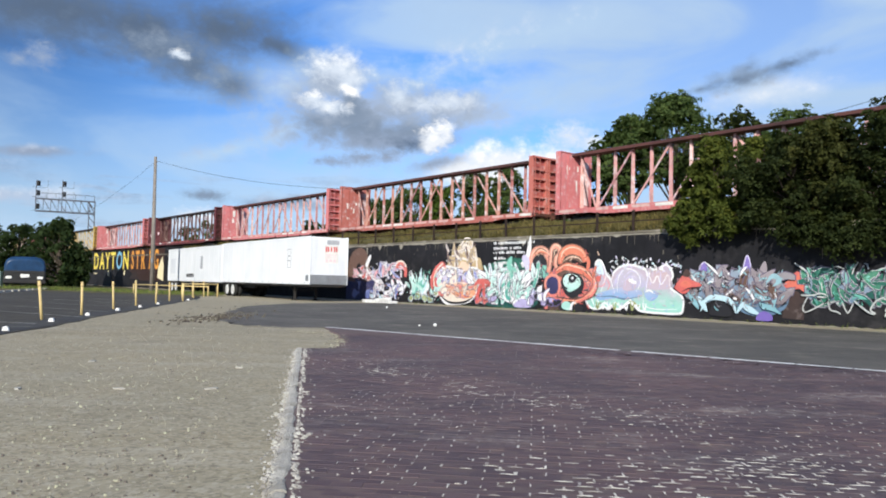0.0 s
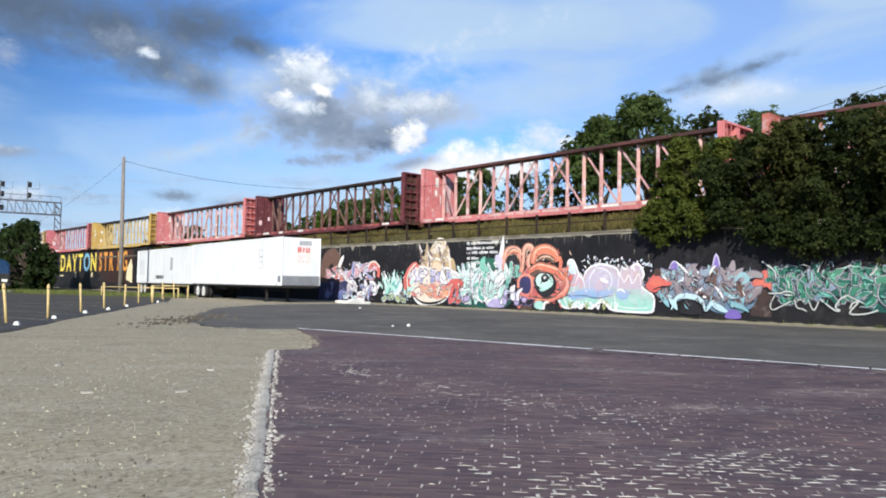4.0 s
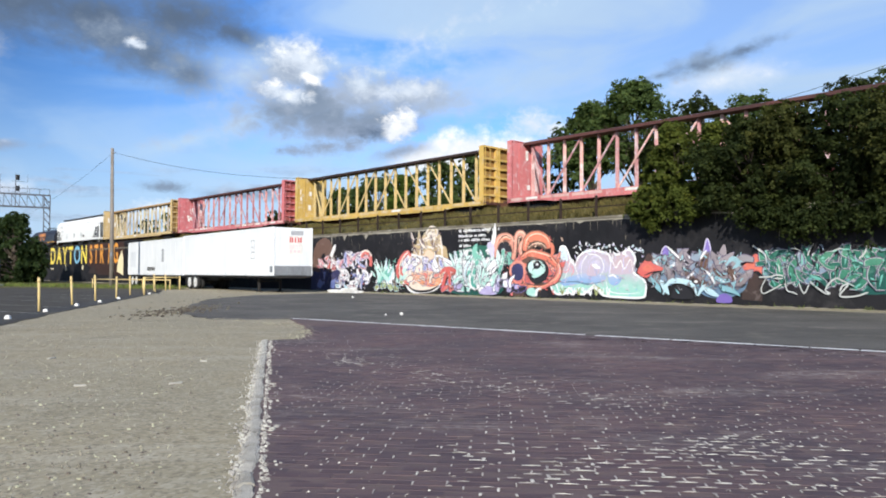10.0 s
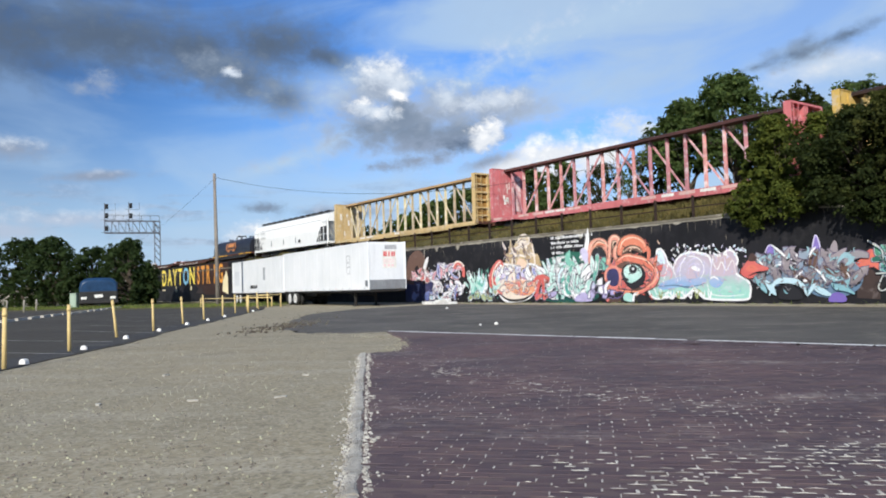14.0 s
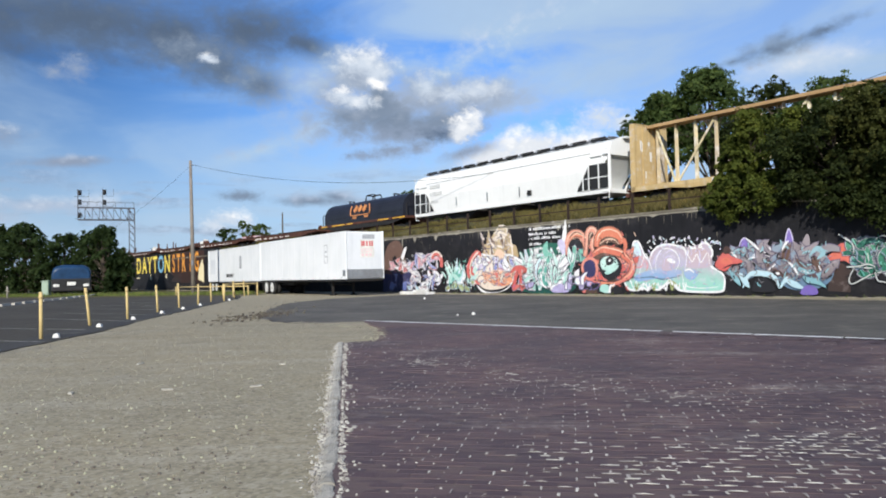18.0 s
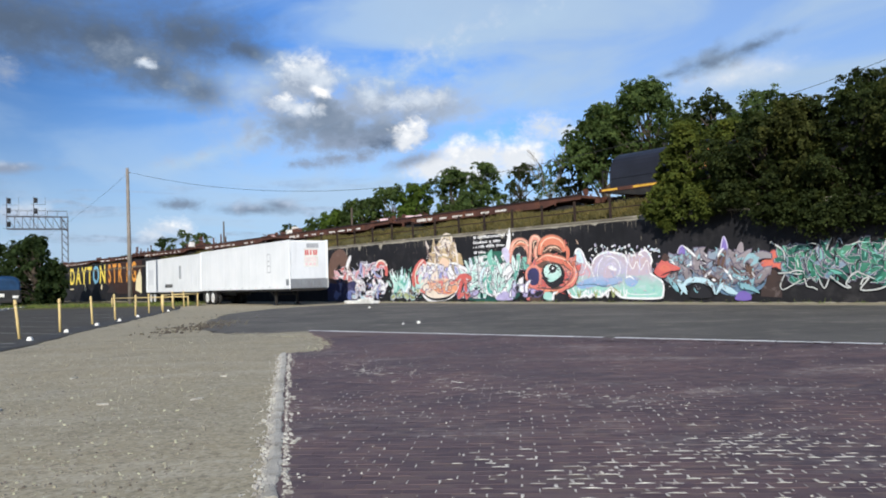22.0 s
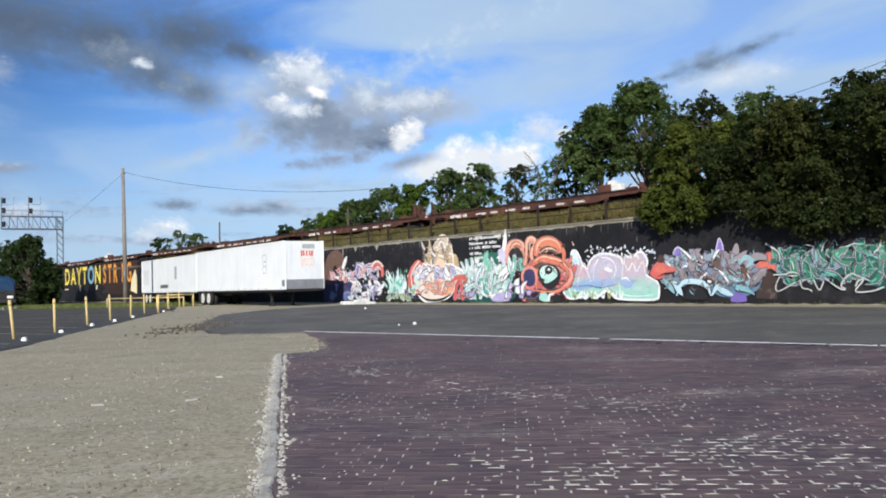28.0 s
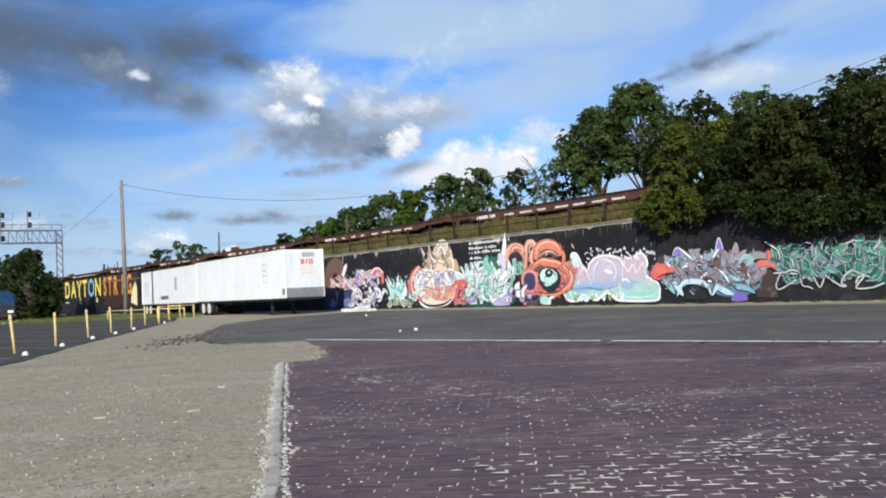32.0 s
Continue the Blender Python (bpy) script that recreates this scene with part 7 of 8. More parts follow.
    m.wild(-31.9, -30.4, 0.15, 0.8, [lilac, taupe, salmon], taupe, 5, 17, (0.14, 0.22), 0.03)
    m.stroke([(-31.94, 0.22), (-31.76, 0.95), (-31.45, 1.34), (-30.88, 1.36), (-31.32, 1.11), (-31.26, 0.29)], 0.3, red, "arrow", taper=(0.7, 0.6))
    m.stroke([(-32.19, 1.22), (-31.79, 1.48), (-31.16, 1.53), (-30.78, 1.36)], 0.26, red, "arrow", taper=(0.3, 0.2))
    m.scribble(-35.7, -31.8, 0.4, 2.2, [white, purple, red, cream], 24, 65)
    # mint lettering with a white flare
    m = Mural("mint green and white lettered graffiti with a flare")
    m.blob([(-31.33, 1.93), (-31.02, 2.41), (-30.45, 2.62), (-29.62, 2.68), (-29.25, 2.88), (-28.63, 2.73), (-27.71, 3.06), (-27.50, 2.12), (-27.29, 1.20), (-27.42, 0.16), (-31.12, 0.12), (-31.47, 0.95)], deepgreen, "ground_coat")
    m.wild(-31.6, -28.9, 0.25, 2.5, [mint, mint, white, paleblue, mint], white, 28, 21, (0.1, 0.2), 0.04, shine=[white], dark=0.4)
    m.wild(-29.6, -27.1, 0.35, 2.6, [teal, mint, mint, white], white, 28, 22, (0.1, 0.2), 0.04, shine=[white, mint], dark=0.4)
    m.stroke([(-27.67, 4.05), (-27.74, 3.37), (-27.94, 2.76), (-28.30, 2.40)], 0.3, white, "flare", taper=(0.05, 1))
    m.stroke([(-28.28, 2.84), (-27.99, 2.70), (-27.88, 2.14)], 0.5, lilac, "flare_base", taper=(0.4, 0.2))
    m.stroke([(-29.07, 2.94), (-29.27, 2.44), (-28.97, 1.99)], 0.4, teal, "leaf", taper=(0.1, 0.2))
    m.stroke([(-29.63, 1.24), (-29.57, 0.54), (-28.91, 0.41), (-28.20, 0.65), (-27.93, 1.02)], 0.12, white, "loop")
    m.blob([(-28.83, 0.13), (-28.56, 0.47), (-28.16, 0.59), (-27.75, 0.40), (-27.59, 0.13)], lilac, "mound")
    m.wild(-27.9, -26.3, 0.3, 1.2, [white, lilac, black], lilac, 7, 23, (0.1, 0.2), 0.03)
    m.scribble(-31.5, -27.0, 0.3, 2.4, [white, deepgreen, black, mint], 34, 66)
    # writing on black
    m = Mural("rows of small white unreadable writing on black paint")
    rnd = random.Random(71)
    for z, x0, x1 in ((3.62, -30.6, -27.4), (3.33, -30.6, -28.4), (3.08, -30.6, -27.9), (2.76, -30.55, -29.5), (2.5, -30.55, -29.3)):
        x = x0
        while x < x1:
            w = rnd.uniform(0.05, 0.1)
            h = rnd.uniform(0.1, 0.17)
            zz = z + (x - x0) * 0.0
            m.blob([(x, zz), (x + w, zz), (x + w, zz + h), (x, zz + h)], white, "writing_bar", hard=True)
            x += w + (0.04 if rnd.random() < 0.78 else 0.15)
    # orange coils
    m = Mural("orange coiled shapes with dark hollows and mint ovals, graffiti")
    m.blob([(-27.54, 2.12), (-27.34, 3.04), (-26.80, 3.01), (-26.54, 2.33), (-26.65, 1.85)], black, "hollow")
    m.wild(-27.3, -26.3, 1.75, 2.6, [green, teal], black, 4, 31, (0.12, 0.2), 0.02)
    m.blob([(-26.68, 1.18), (-26.45, 1.84), (-25.83, 2.18), (-25.05, 2.33), (-24.12, 2.17), (-23.59, 1.75), (-23.43, 1.26), (-23.70, 0.84), (-24.19, 0.62), (-25.13, 0.63), (-26.09, 0.78)], brown, "body")
    m.wild(-26.2, -23.0, 0.7, 2.4, [salmon, orange, salmon, red], salmon, 16, 36, (0.12, 0.22), 0.02, dark=0.5)
    for run, w, c in (([(-27.59, 1.94), (-27.69, 2.68), (-27.37, 3.16), (-26.83, 3.22), (-26.44, 2.96), (-26.30, 2.50), (-26.40, 2.02)], 0.42, salmon), ([(-27.38, 2.98), (-27.00, 3.20), (-26.55, 3.06)], 0.2, orange),
                      ([(-26.30, 2.32), (-26.24, 2.80), (-26.18, 3.22), (-25.94, 3.41), (-25.66, 3.30), (-25.60, 3.00), (-25.85, 2.78), (-25.90, 2.48), (-25.75, 2.18)], 0.3, salmon), ([(-26.04, 2.79), (-25.99, 3.14), (-25.75, 3.19)], 0.1, black),
                      ([(-25.58, 2.47), (-25.49, 2.88), (-25.17, 3.16), (-24.63, 3.21), (-24.12, 2.98), (-23.92, 2.57)], 0.5, orange), ([(-25.35, 2.58), (-24.95, 2.79), (-24.46, 2.77), (-24.14, 2.52)], 0.16, brown),
                      ([(-25.84, 2.06), (-25.24, 2.33), (-24.60, 2.25), (-23.94, 2.05), (-23.45, 1.63)], 0.4, orange), ([(-23.37, 1.74), (-23.28, 1.35), (-23.55, 0.95), (-24.07, 0.70)], 0.3, salmon),
                      ([(-26.65, 0.82), (-26.30, 0.67), (-25.51, 0.57), (-24.56, 0.53), (-23.93, 0.73)], 0.26, salmon)):
        m.stroke(run, w + 0.1, brown, "coil_edge", taper=(0.6, 0.6))
        m.stroke(run, w, c, "coil", taper=(0.5, 0.5))
        m.stroke([(p[0] + 0.03, p[1] + w * 0.22) for p in run], 0.07, peach, "coil_light", taper=(0.2, 0.2))
    m.stroke([(-23.79, 2.85), (-23.70, 2.50), (-23.79, 2.10)], 0.22, orange, "coil", taper=(0.3, 0.3))
    m.outlined([(-26.59, 1.42), (-26.41, 1.78), (-26.00, 1.89), (-25.66, 1.70), (-25.60, 1.16), (-25.85, 0.84), (-26.33, 0.88)], navy, salmon, 0.16, name="dark_oval")
    m.blob([(-25.47, 1.52), (-25.30, 1.92), (-24.83, 2.02), (-24.24, 1.89), (-23.96, 1.48), (-24.13, 1.02), (-24.67, 0.74), (-25.19, 0.92)], black, "hollow")
    m.blob([(-25.35, 1.57), (-25.18, 1.89), (-24.76, 1.96), (-24.32, 1.80), (-24.19, 1.42), (-24.57, 1.14), (-25.03, 1.06)], mint, "mint_oval")
    m.blob([(-25.00, 1.74), (-24.80, 1.94), (-24.50, 1.84), (-24.55, 1.58), (-24.86, 1.50)], black, "dark_spot")
    m.blob([(-24.81, 1.76), (-24.69, 1.82), (-24.66, 1.73), (-24.77, 1.67)], white, "glint")
    m.stroke([(-25.52, 1.22), (-25.25, 1.24), (-25.02, 1.18)], 0.14, black, "crease", taper=(0.2, 0.2))
    m.blob([(-26.44, 0.10), (-26.31, 0.46), (-25.82, 0.60), (-25.52, 0.39), (-25.53, 0.10)], brown, "foot_hollow")
    m.stroke([(-26.52, 0.10), (-26.39, 0.46), (-25.90, 0.63), (-25.52, 0.51), (-25.42, 0.10)], 0.2, salmon, "coil")
    m.blob([(-25.53, 0.10), (-25.44, 0.45), (-24.82, 0.57), (-24.19, 0.45), (-24.10, 0.10)], black, "hollow")
    m.blob([(-25.41, 0.19), (-25.36, 0.48), (-25.05, 0.54), (-24.83, 0.42), (-24.88, 0.10)], mint, "mint_oval")
    m.stroke([(-24.81, 0.10), (-24.72, 0.45), (-24.45, 0.50)], 0.14, white, "streak")
    m.wild(-26.7, -25.7, 0.2, 0.9, [purple, lilac, black], purple, 4, 33, (0.12, 0.2), 0.02)
    m.scribble(-27.3, -22.9, 0.3, 3.1, [red, brown, peach, black], 20, 67)
    # lilac and blue bubble piece
    bub = paint("spray_bubble", (0.3, 0.58, 0.5), (0.5, 0.42, 0.5), 0.35, 1.9, 0.22)
    bub2 = paint("spray_bubble_blue", (0.25, 0.4, 0.62), (0.44, 0.45, 0.6), 0.7, 1.6, 0.15)
    bub_top = paint("spray_bubble_grey", (0.46, 0.44, 0.56), (0.52, 0.47, 0.54), 1.2, 2.3, 0.15)
    bub_pink = paint("spray_bubble_pink", (0.5, 0.42, 0.5), (0.56, 0.42, 0.43), 1.2, 2.3, 0.15)
    m = Mural("lilac, sky blue and mint bubble graffiti with a white outline")
    m.outlined([(-23.58, 1.12), (-23.46, 1.52), (-23.23, 1.74), (-23.28, 2.20), (-23.23, 2.59), (-22.98, 2.63), (-22.78, 2.37), (-22.59, 1.94), (-22.32, 1.71), (-22.14, 2.07), (-21.75, 2.33), (-21.29, 2.41), (-20.77, 2.33), (-20.36, 2.18), (-20.22, 1.86), (-20.08, 2.22), (-19.83, 2.11), (-19.69, 1.94), (-19.52, 2.30), (-19.24, 2.39), (-19.01, 2.20), (-18.91, 1.86), (-19.10, 1.56), (-18.96, 1.29), (-18.56, 1.08), (-18.37, 0.82), (-18.39, 0.41), (-18.54, 0.21), (-19.43, 0.18), (-20.61, 0.24), (-20.98, 0.48), (-21.30, 0.59), (-21.85, 0.27), (-22.25, 0.38), (-22.46, 0.24), (-22.73, 0.35), (-23.09, 0.24), (-23.51, 0.27), (-23.79, 0.50), (-23.85, 0.84)], bub, white, 0.1)
    m.blob([(-23.27, 0.89), (-22.56, 1.16), (-21.53, 1.30), (-20.57, 1.17), (-20.71, 0.91), (-21.56, 0.81), (-22.23, 0.77), (-23.00, 0.66)], bub2, "blue_band")
    m.blob([(-20.38, 1.06), (-19.94, 1.21), (-19.64, 1.05), (-19.90, 0.74), (-20.27, 0.79)], bub2, "blue_band")
    for x0, x1, z0, z1, c in ((-22.2, -20.4, 1.35, 2.2, bub_top), (-20.2, -19.0, 1.3, 2.15, bub_pink), (-23.2, -22.4, 1.35, 1.9, bub_pink), (-21.6, -20.9, 1.2, 1.75, bub_pink)):
        m.blob([(x0, z0), (x0 + 0.1 * (x1 - x0), (z0 + z1) / 2 + 0.1), (x0 + 0.3 * (x1 - x0), z1), (x1 - 0.25 * (x1 - x0), z1 - 0.05), (x1, (z0 + z1) / 2), (x1 - 0.1, z0)], c, "soft_panel")
    m.blob([(-21.32, 1.68), (-21.18, 1.78), (-20.87, 1.61), (-20.90, 1.50), (-21.19, 1.57)], white, "glint")
    m.blob([(-23.25, 2.11), (-23.20, 2.53), (-22.98, 2.55), (-22.82, 2.23), (-22.80, 1.89)], paleblue, "panel")
    for run, w, c in (([(-22.15, 1.15), (-22.05, 1.65), (-21.77, 2.02), (-21.62, 2.24)], 0.06, lilac), ([(-20.38, 1.17), (-20.26, 1.65), (-20.18, 2.07)], 0.07, lilac), ([(-20.88, 1.29), (-20.67, 1.60), (-20.59, 1.98)], 0.05, lilac), ([(-19.62, 1.31), (-19.54, 1.73), (-19.56, 2.10)], 0.07, lilac), ([(-21.51, 1.90), (-21.17, 2.11), (-20.78, 1.99), (-20.61, 1.55)], 0.05, lilac),
                      ([(-23.20, 0.83), (-22.23, 0.88), (-21.56, 0.76), (-20.64, 0.91)], 0.07, steel), ([(-20.38, 1.12), (-20.12, 1.22), (-19.88, 1.05)], 0.08, white), ([(-19.36, 0.42), (-18.77, 0.36), (-18.53, 0.57)], 0.09, mint), ([(-22.60, 1.72), (-22.41, 1.44), (-22.56, 1.16)], 0.06, pinkred), ([(-22.87, 1.95), (-22.67, 1.67), (-22.83, 1.33)], 0.05, pinkred), ([(-21.44, 0.54), (-21.23, 0.70), (-20.91, 0.59), (-20.54, 0.32)], 0.09, olive)):
        m.stroke(run, w, c, "inner_line", taper=(0.3, 0.3))
    for run, w, c in (([(-22.95, 1.0), (-22.75, 1.55), (-22.5, 2.0), (-22.28, 1.5), (-22.1, 1.05)], 0.05, white), ([(-21.95, 1.1), (-21.9, 1.75), (-21.5, 2.2), (-20.9, 2.1), (-20.62, 1.6), (-20.85, 1.15)], 0.05, white), ([(-21.5, 1.35), (-21.4, 1.75), (-21.1, 1.85), (-20.98, 1.5), (-21.2, 1.3)], 0.05, lilac), ([(-20.3, 1.15), (-20.2, 1.9), (-19.95, 1.55), (-19.7, 1.9), (-19.5, 1.5), (-19.15, 1.95), (-19.05, 1.4)], 0.05, white), ([(-20.5, 0.95), (-20.3, 0.45), (-19.4, 0.35), (-18.7, 0.42)], 0.04, white), ([(-23.4, 1.45), (-22.9, 1.35), (-22.6, 1.6)], 0.05, pinkred)):
        m.stroke(run, w, c, "letter_line", taper=(0.4, 0.4))
    m.stroke([(-23.5, 0.75), (-23.3, 0.3), (-23.12, 0.72), (-22.95, 0.3), (-22.7, 0.6), (-22.4, 0.33), (-22.05, 0.6), (-21.7, 0.36), (-21.2, 0.75), (-20.8, 0.4)], 0.07, white, "zigzag", hard=True)
    rnd = random.Random(35)
    for i in range(80):
        x = -22.4 + 3.9 * rnd.random()
        z = 2.25 + 0.5 * rnd.random() - 0.06 * (x + 22.4)
        a = rnd.uniform(0, 3.14)
        r = rnd.uniform(0.06, 0.2)
        m.stroke([(x, z), (x + r * math.cos(a) * 0.6, z + r * 0.5), (x + r * math.cos(a), z + r * math.sin(a))], rnd.uniform(0.04, 0.1), (white, paleblue, white, lilac)[i % 4], "spark", taper=(0.3, 0.1))
    for i in range(9):
        x = -23.2 + 0.34 * i
        m.stroke([(x, 0.62 - 0.05 * (i % 2)), (x + 0.1, 0.25), (x + 0.2, 0.6)], 0.09, white if i % 3 else olive, "drip", taper=(0.5, 0.5))
    m.scribble(-23.4, -18.8, 0.4, 2.2, [lilac, bub2, bub_pink], 26, 68)
    # red splash, grey-blue wild style
    m = Mural("lilac, grey and pale blue wild-style graffiti with purple leaves")
    m.wild(-18.5, -17.1, 1.05, 2.0, [red, salmon, brown], red, 6, 41, (0.14, 0.26), 0.02)
    m.blob([(-18.18, 1.78), (-17.54, 2.14), (-16.86, 1.93), (-16.19, 2.00), (-15.63, 1.88), (-14.93, 1.90), (-14.45, 1.65), (-13.98, 1.63), (-13.65, 1.16), (-13.79, 0.66), (-14.23, 0.37), (-14.76, 0.25), (-15.55, 0.37), (-15.99, 0.74), (-16.64, 0.99), (-17.19, 0.75), (-17.59, 1.01), (-18.10, 1.15)], steel, "ground_coat")
    m.outlined([(-17.61, 1.96), (-17.53, 2.34), (-17.33, 2.50), (-17.15, 2.24), (-17.11, 1.89), (-17.34, 1.75)], purple, lilac, 0.05)
    m.outlined([(-15.61, 1.88), (-15.53, 2.40), (-15.39, 2.78), (-15.25, 2.39), (-15.27, 2.01), (-15.43, 1.83)], purple, lilac, 0.05)
    m.outlined([(-15.03, 1.76), (-14.87, 2.13), (-14.65, 2.50), (-14.57, 2.17), (-14.68, 1.84)], taupe, taupe, 0.05)
    aqua = paint("spray_aqua", (0.2, 0.4, 0.46), (0.3, 0.48, 0.54), 0.3, 2.2)
    ash = paint("spray_ash", (0.22, 0.21, 0.23), (0.3, 0.28, 0.3), 0.4, 2.2)
    m.wild(-18.3, -15.9, 0.9, 2.35, [ash, taupe, steel, ash, aqua, taupe], taupe, 30, 42, (0.1, 0.2), 0.012, shine=[ash, aqua, white], dark=0.5)
    m.wild(-16.2, -13.7, 0.8, 2.25, [taupe, steel, ash, brown, aqua, taupe], taupe, 30, 43, (0.1, 0.2), 0.012, shine=[ash, aqua, white], dark=0.5)
    for run, w in (([(-18.10, 1.12), (-17.77, 0.76), (-17.56, 0.46)], 0.22), ([(-17.46, 0.36), (-17.19, 0.88), (-16.77, 0.99), (-16.25, 0.91), (-15.95, 0.69), (-15.86, 0.35)], 0.24), ([(-17.59, 1.01), (-17.39, 0.71), (-17.16, 0.36)], 0.26), ([(-15.81, 0.35), (-15.53, 0.73), (-15.34, 0.59), (-15.05, 0.44), (-14.81, 0.35)], 0.26), ([(-14.83, 0.84), (-14.64, 0.67), (-14.31, 0.62), (-13.94, 0.39)], 0.22), ([(-14.55, 1.65), (-14.25, 1.92), (-14.02, 1.72), (-14.27, 1.50)], 0.22)):
        m.stroke(run, w, aqua if w < 0.24 else paleblue, "blade", taper=(0.2, 0.1))
    for run in ([(-15.68, 1.88), (-15.52, 2.16), (-15.36, 2.30)], [(-17.25, 2.50), (-16.88, 2.18), (-16.57, 1.87)], [(-17.95, 1.93), (-17.68, 1.66)], [(-15.45, 1.44), (-15.21, 1.20), (-15.03, 0.87)], [(-17.12, 1.60), (-16.85, 1.68)]):
        m.stroke(run, 0.1, white, "glint", taper=(0.2, 0.1))
    m.blob([(-14.96, 0.11), (-14.85, 0.39), (-14.60, 0.48), (-14.32, 0.34), (-14.33, 0.11)], purple, "purple_mound")
    m.blob([(-17.02, 0.41), (-16.78, 0.80), (-16.41, 0.79), (-16.11, 0.50), (-16.07, 0.21), (-16.97, 0.21)], black, "hollow")
    m.scribble(-18.3, -13.8, 0.6, 2.2, [ash, black, aqua, taupe], 40, 69, (0.02, 0.06))
    for pts, c in (([(-18.75, 1.35), (-18.5, 1.75), (-18.2, 2.0), (-17.95, 1.75), (-17.4, 1.5), (-17.9, 1.35), (-18.3, 1.1)], red), ([(-18.5, 1.5), (-18.2, 1.7), (-17.9, 1.5), (-18.2, 1.38)], orange), ([(-18.35, 1.9), (-18.2, 2.2), (-17.98, 2.05), (-18.05, 1.85)], umber)):
        m.blob(pts, c, "red_splash")
    m.stroke([(-18.4, 1.2), (-18.0, 1.35), (-17.5, 1.4)], 0.06, black, "splash_line", taper=(0.3, 0.3))
    # orange arrow and green wild style
    # greens and outlines darkened to paint in the dimness of this stretch
    m = Mural("green wild-style graffiti with white outlines")
    m.blob([(-13.93, 0.25), (-13.79, 1.42), (-13.33, 1.32), (-13.03, 1.05), (-13.08, 0.20)], umber, "ground_coat", hard=True)
    m.blob([(-14.0, 1.45), (-13.7, 1.75), (-13.35, 2.1), (-13.1, 1.9), (-13.05, 1.55), (-13.4, 1.4)], red, "orange_splash")
    m.blob([(-13.8, 1.5), (-13.45, 1.7), (-13.2, 1.6), (-13.4, 1.45)], orange, "orange_splash")
    m.stroke([(-13.81, 1.67), (-13.46, 1.70), (-13.22, 2.01)], 0.16, orange, "arrow", taper=(0.1, 0.6))
    m.stroke([(-13.51, 1.66), (-13.24, 1.56), (-13.01, 1.28)], 0.2, orange, "arrow", taper=(0.6, 0.2))
    m.blob([(-12.99, 2.04), (-12.54, 2.29), (-11.94, 2.08), (-11.32, 1.96), (-10.51, 1.97), (-9.92, 2.15), (-9.17, 2.27), (-8.12, 2.01), (-8.00, 0.82), (-9.25, 0.56), (-9.80, 0.86), (-10.36, 1.08), (-11.16, 1.10), (-11.79, 0.90), (-12.42, 1.13), (-12.93, 1.41)], deepgreen, "ground_coat")
    m.wild(-13.1, -10.6, 0.75, 2.3, [green, steel, deepgreen, deepgreen, green], dim, 24, 51, (0.08, 0.17), 0.02, shine=[teal, dim])
    m.wild(-11.2, -8.6, 0.75, 2.4, [green, deepgreen, green, deepgreen], dim, 24, 52, (0.08, 0.18), 0.02, shine=[teal, teal])
    m.wild(-9.0, -5.6, 0.75, 2.45, [green, deepgreen, deepgreen, steel], dim, 26, 53, (0.08, 0.18), 0.02, shine=[teal, dim])
    for run, w, t in (([(-13.40, 2.43), (-13.16, 2.26), (-12.90, 2.04), (-12.87, 1.68)], 0.07, (1, 0.6)), ([(-13.15, 1.17), (-12.74, 1.18), (-12.41, 1.26), (-12.16, 1.17), (-12.37, 1.11), (-12.68, 1.16)], 0.07, (1, 1)), ([(-12.90, 1.10), (-13.08, 0.70), (-12.98, 0.52), (-12.61, 0.69), (-12.21, 0.91), (-11.91, 0.94)], 0.06, (1, 1)), ([(-12.13, 0.90), (-12.05, 0.64), (-11.84, 0.59), (-11.68, 0.50)], 0.06, (1, 1)), ([(-11.62, 0.94), (-11.43, 0.55), (-11.25, 0.89)], 0.06, (1, 1)), ([(-11.20, 1.01), (-10.97, 0.80), (-10.66, 0.58), (-10.50, 0.58), (-10.65, 0.71), (-10.44, 1.04), (-10.20, 1.16)], 0.07, (1, 1)), ([(-10.20, 1.12), (-9.90, 0.98), (-9.65, 0.86)], 0.06, (1, 0.5)), ([(-10.15, 0.66), (-10.06, 0.86), (-9.87, 0.90), (-10.16, 0.49), (-9.63, 0.49), (-9.21, 0.64)], 0.07, (1, 1)), ([(-11.28, 2.00), (-11.18, 2.26), (-11.05, 2.46)], 0.06, (1, 0.2)), ([(-10.47, 2.13), (-10.11, 2.24), (-9.81, 2.18)], 0.05, (0.5, 0.5)), ([(-9.48, 1.88), (-9.29, 2.07), (-9.20, 2.39)], 0.07, (1, 0.2)), ([(-12.11, 2.13), (-11.85, 2.29), (-11.51, 2.19)], 0.05, (0.5, 0.5))):
        m.stroke(run, w * 0.8, dim, "outline_loop", taper=t)
    m.scribble(-13.0, -5.6, 0.75, 2.3, [deepgreen, black, teal, steel], 50, 70)


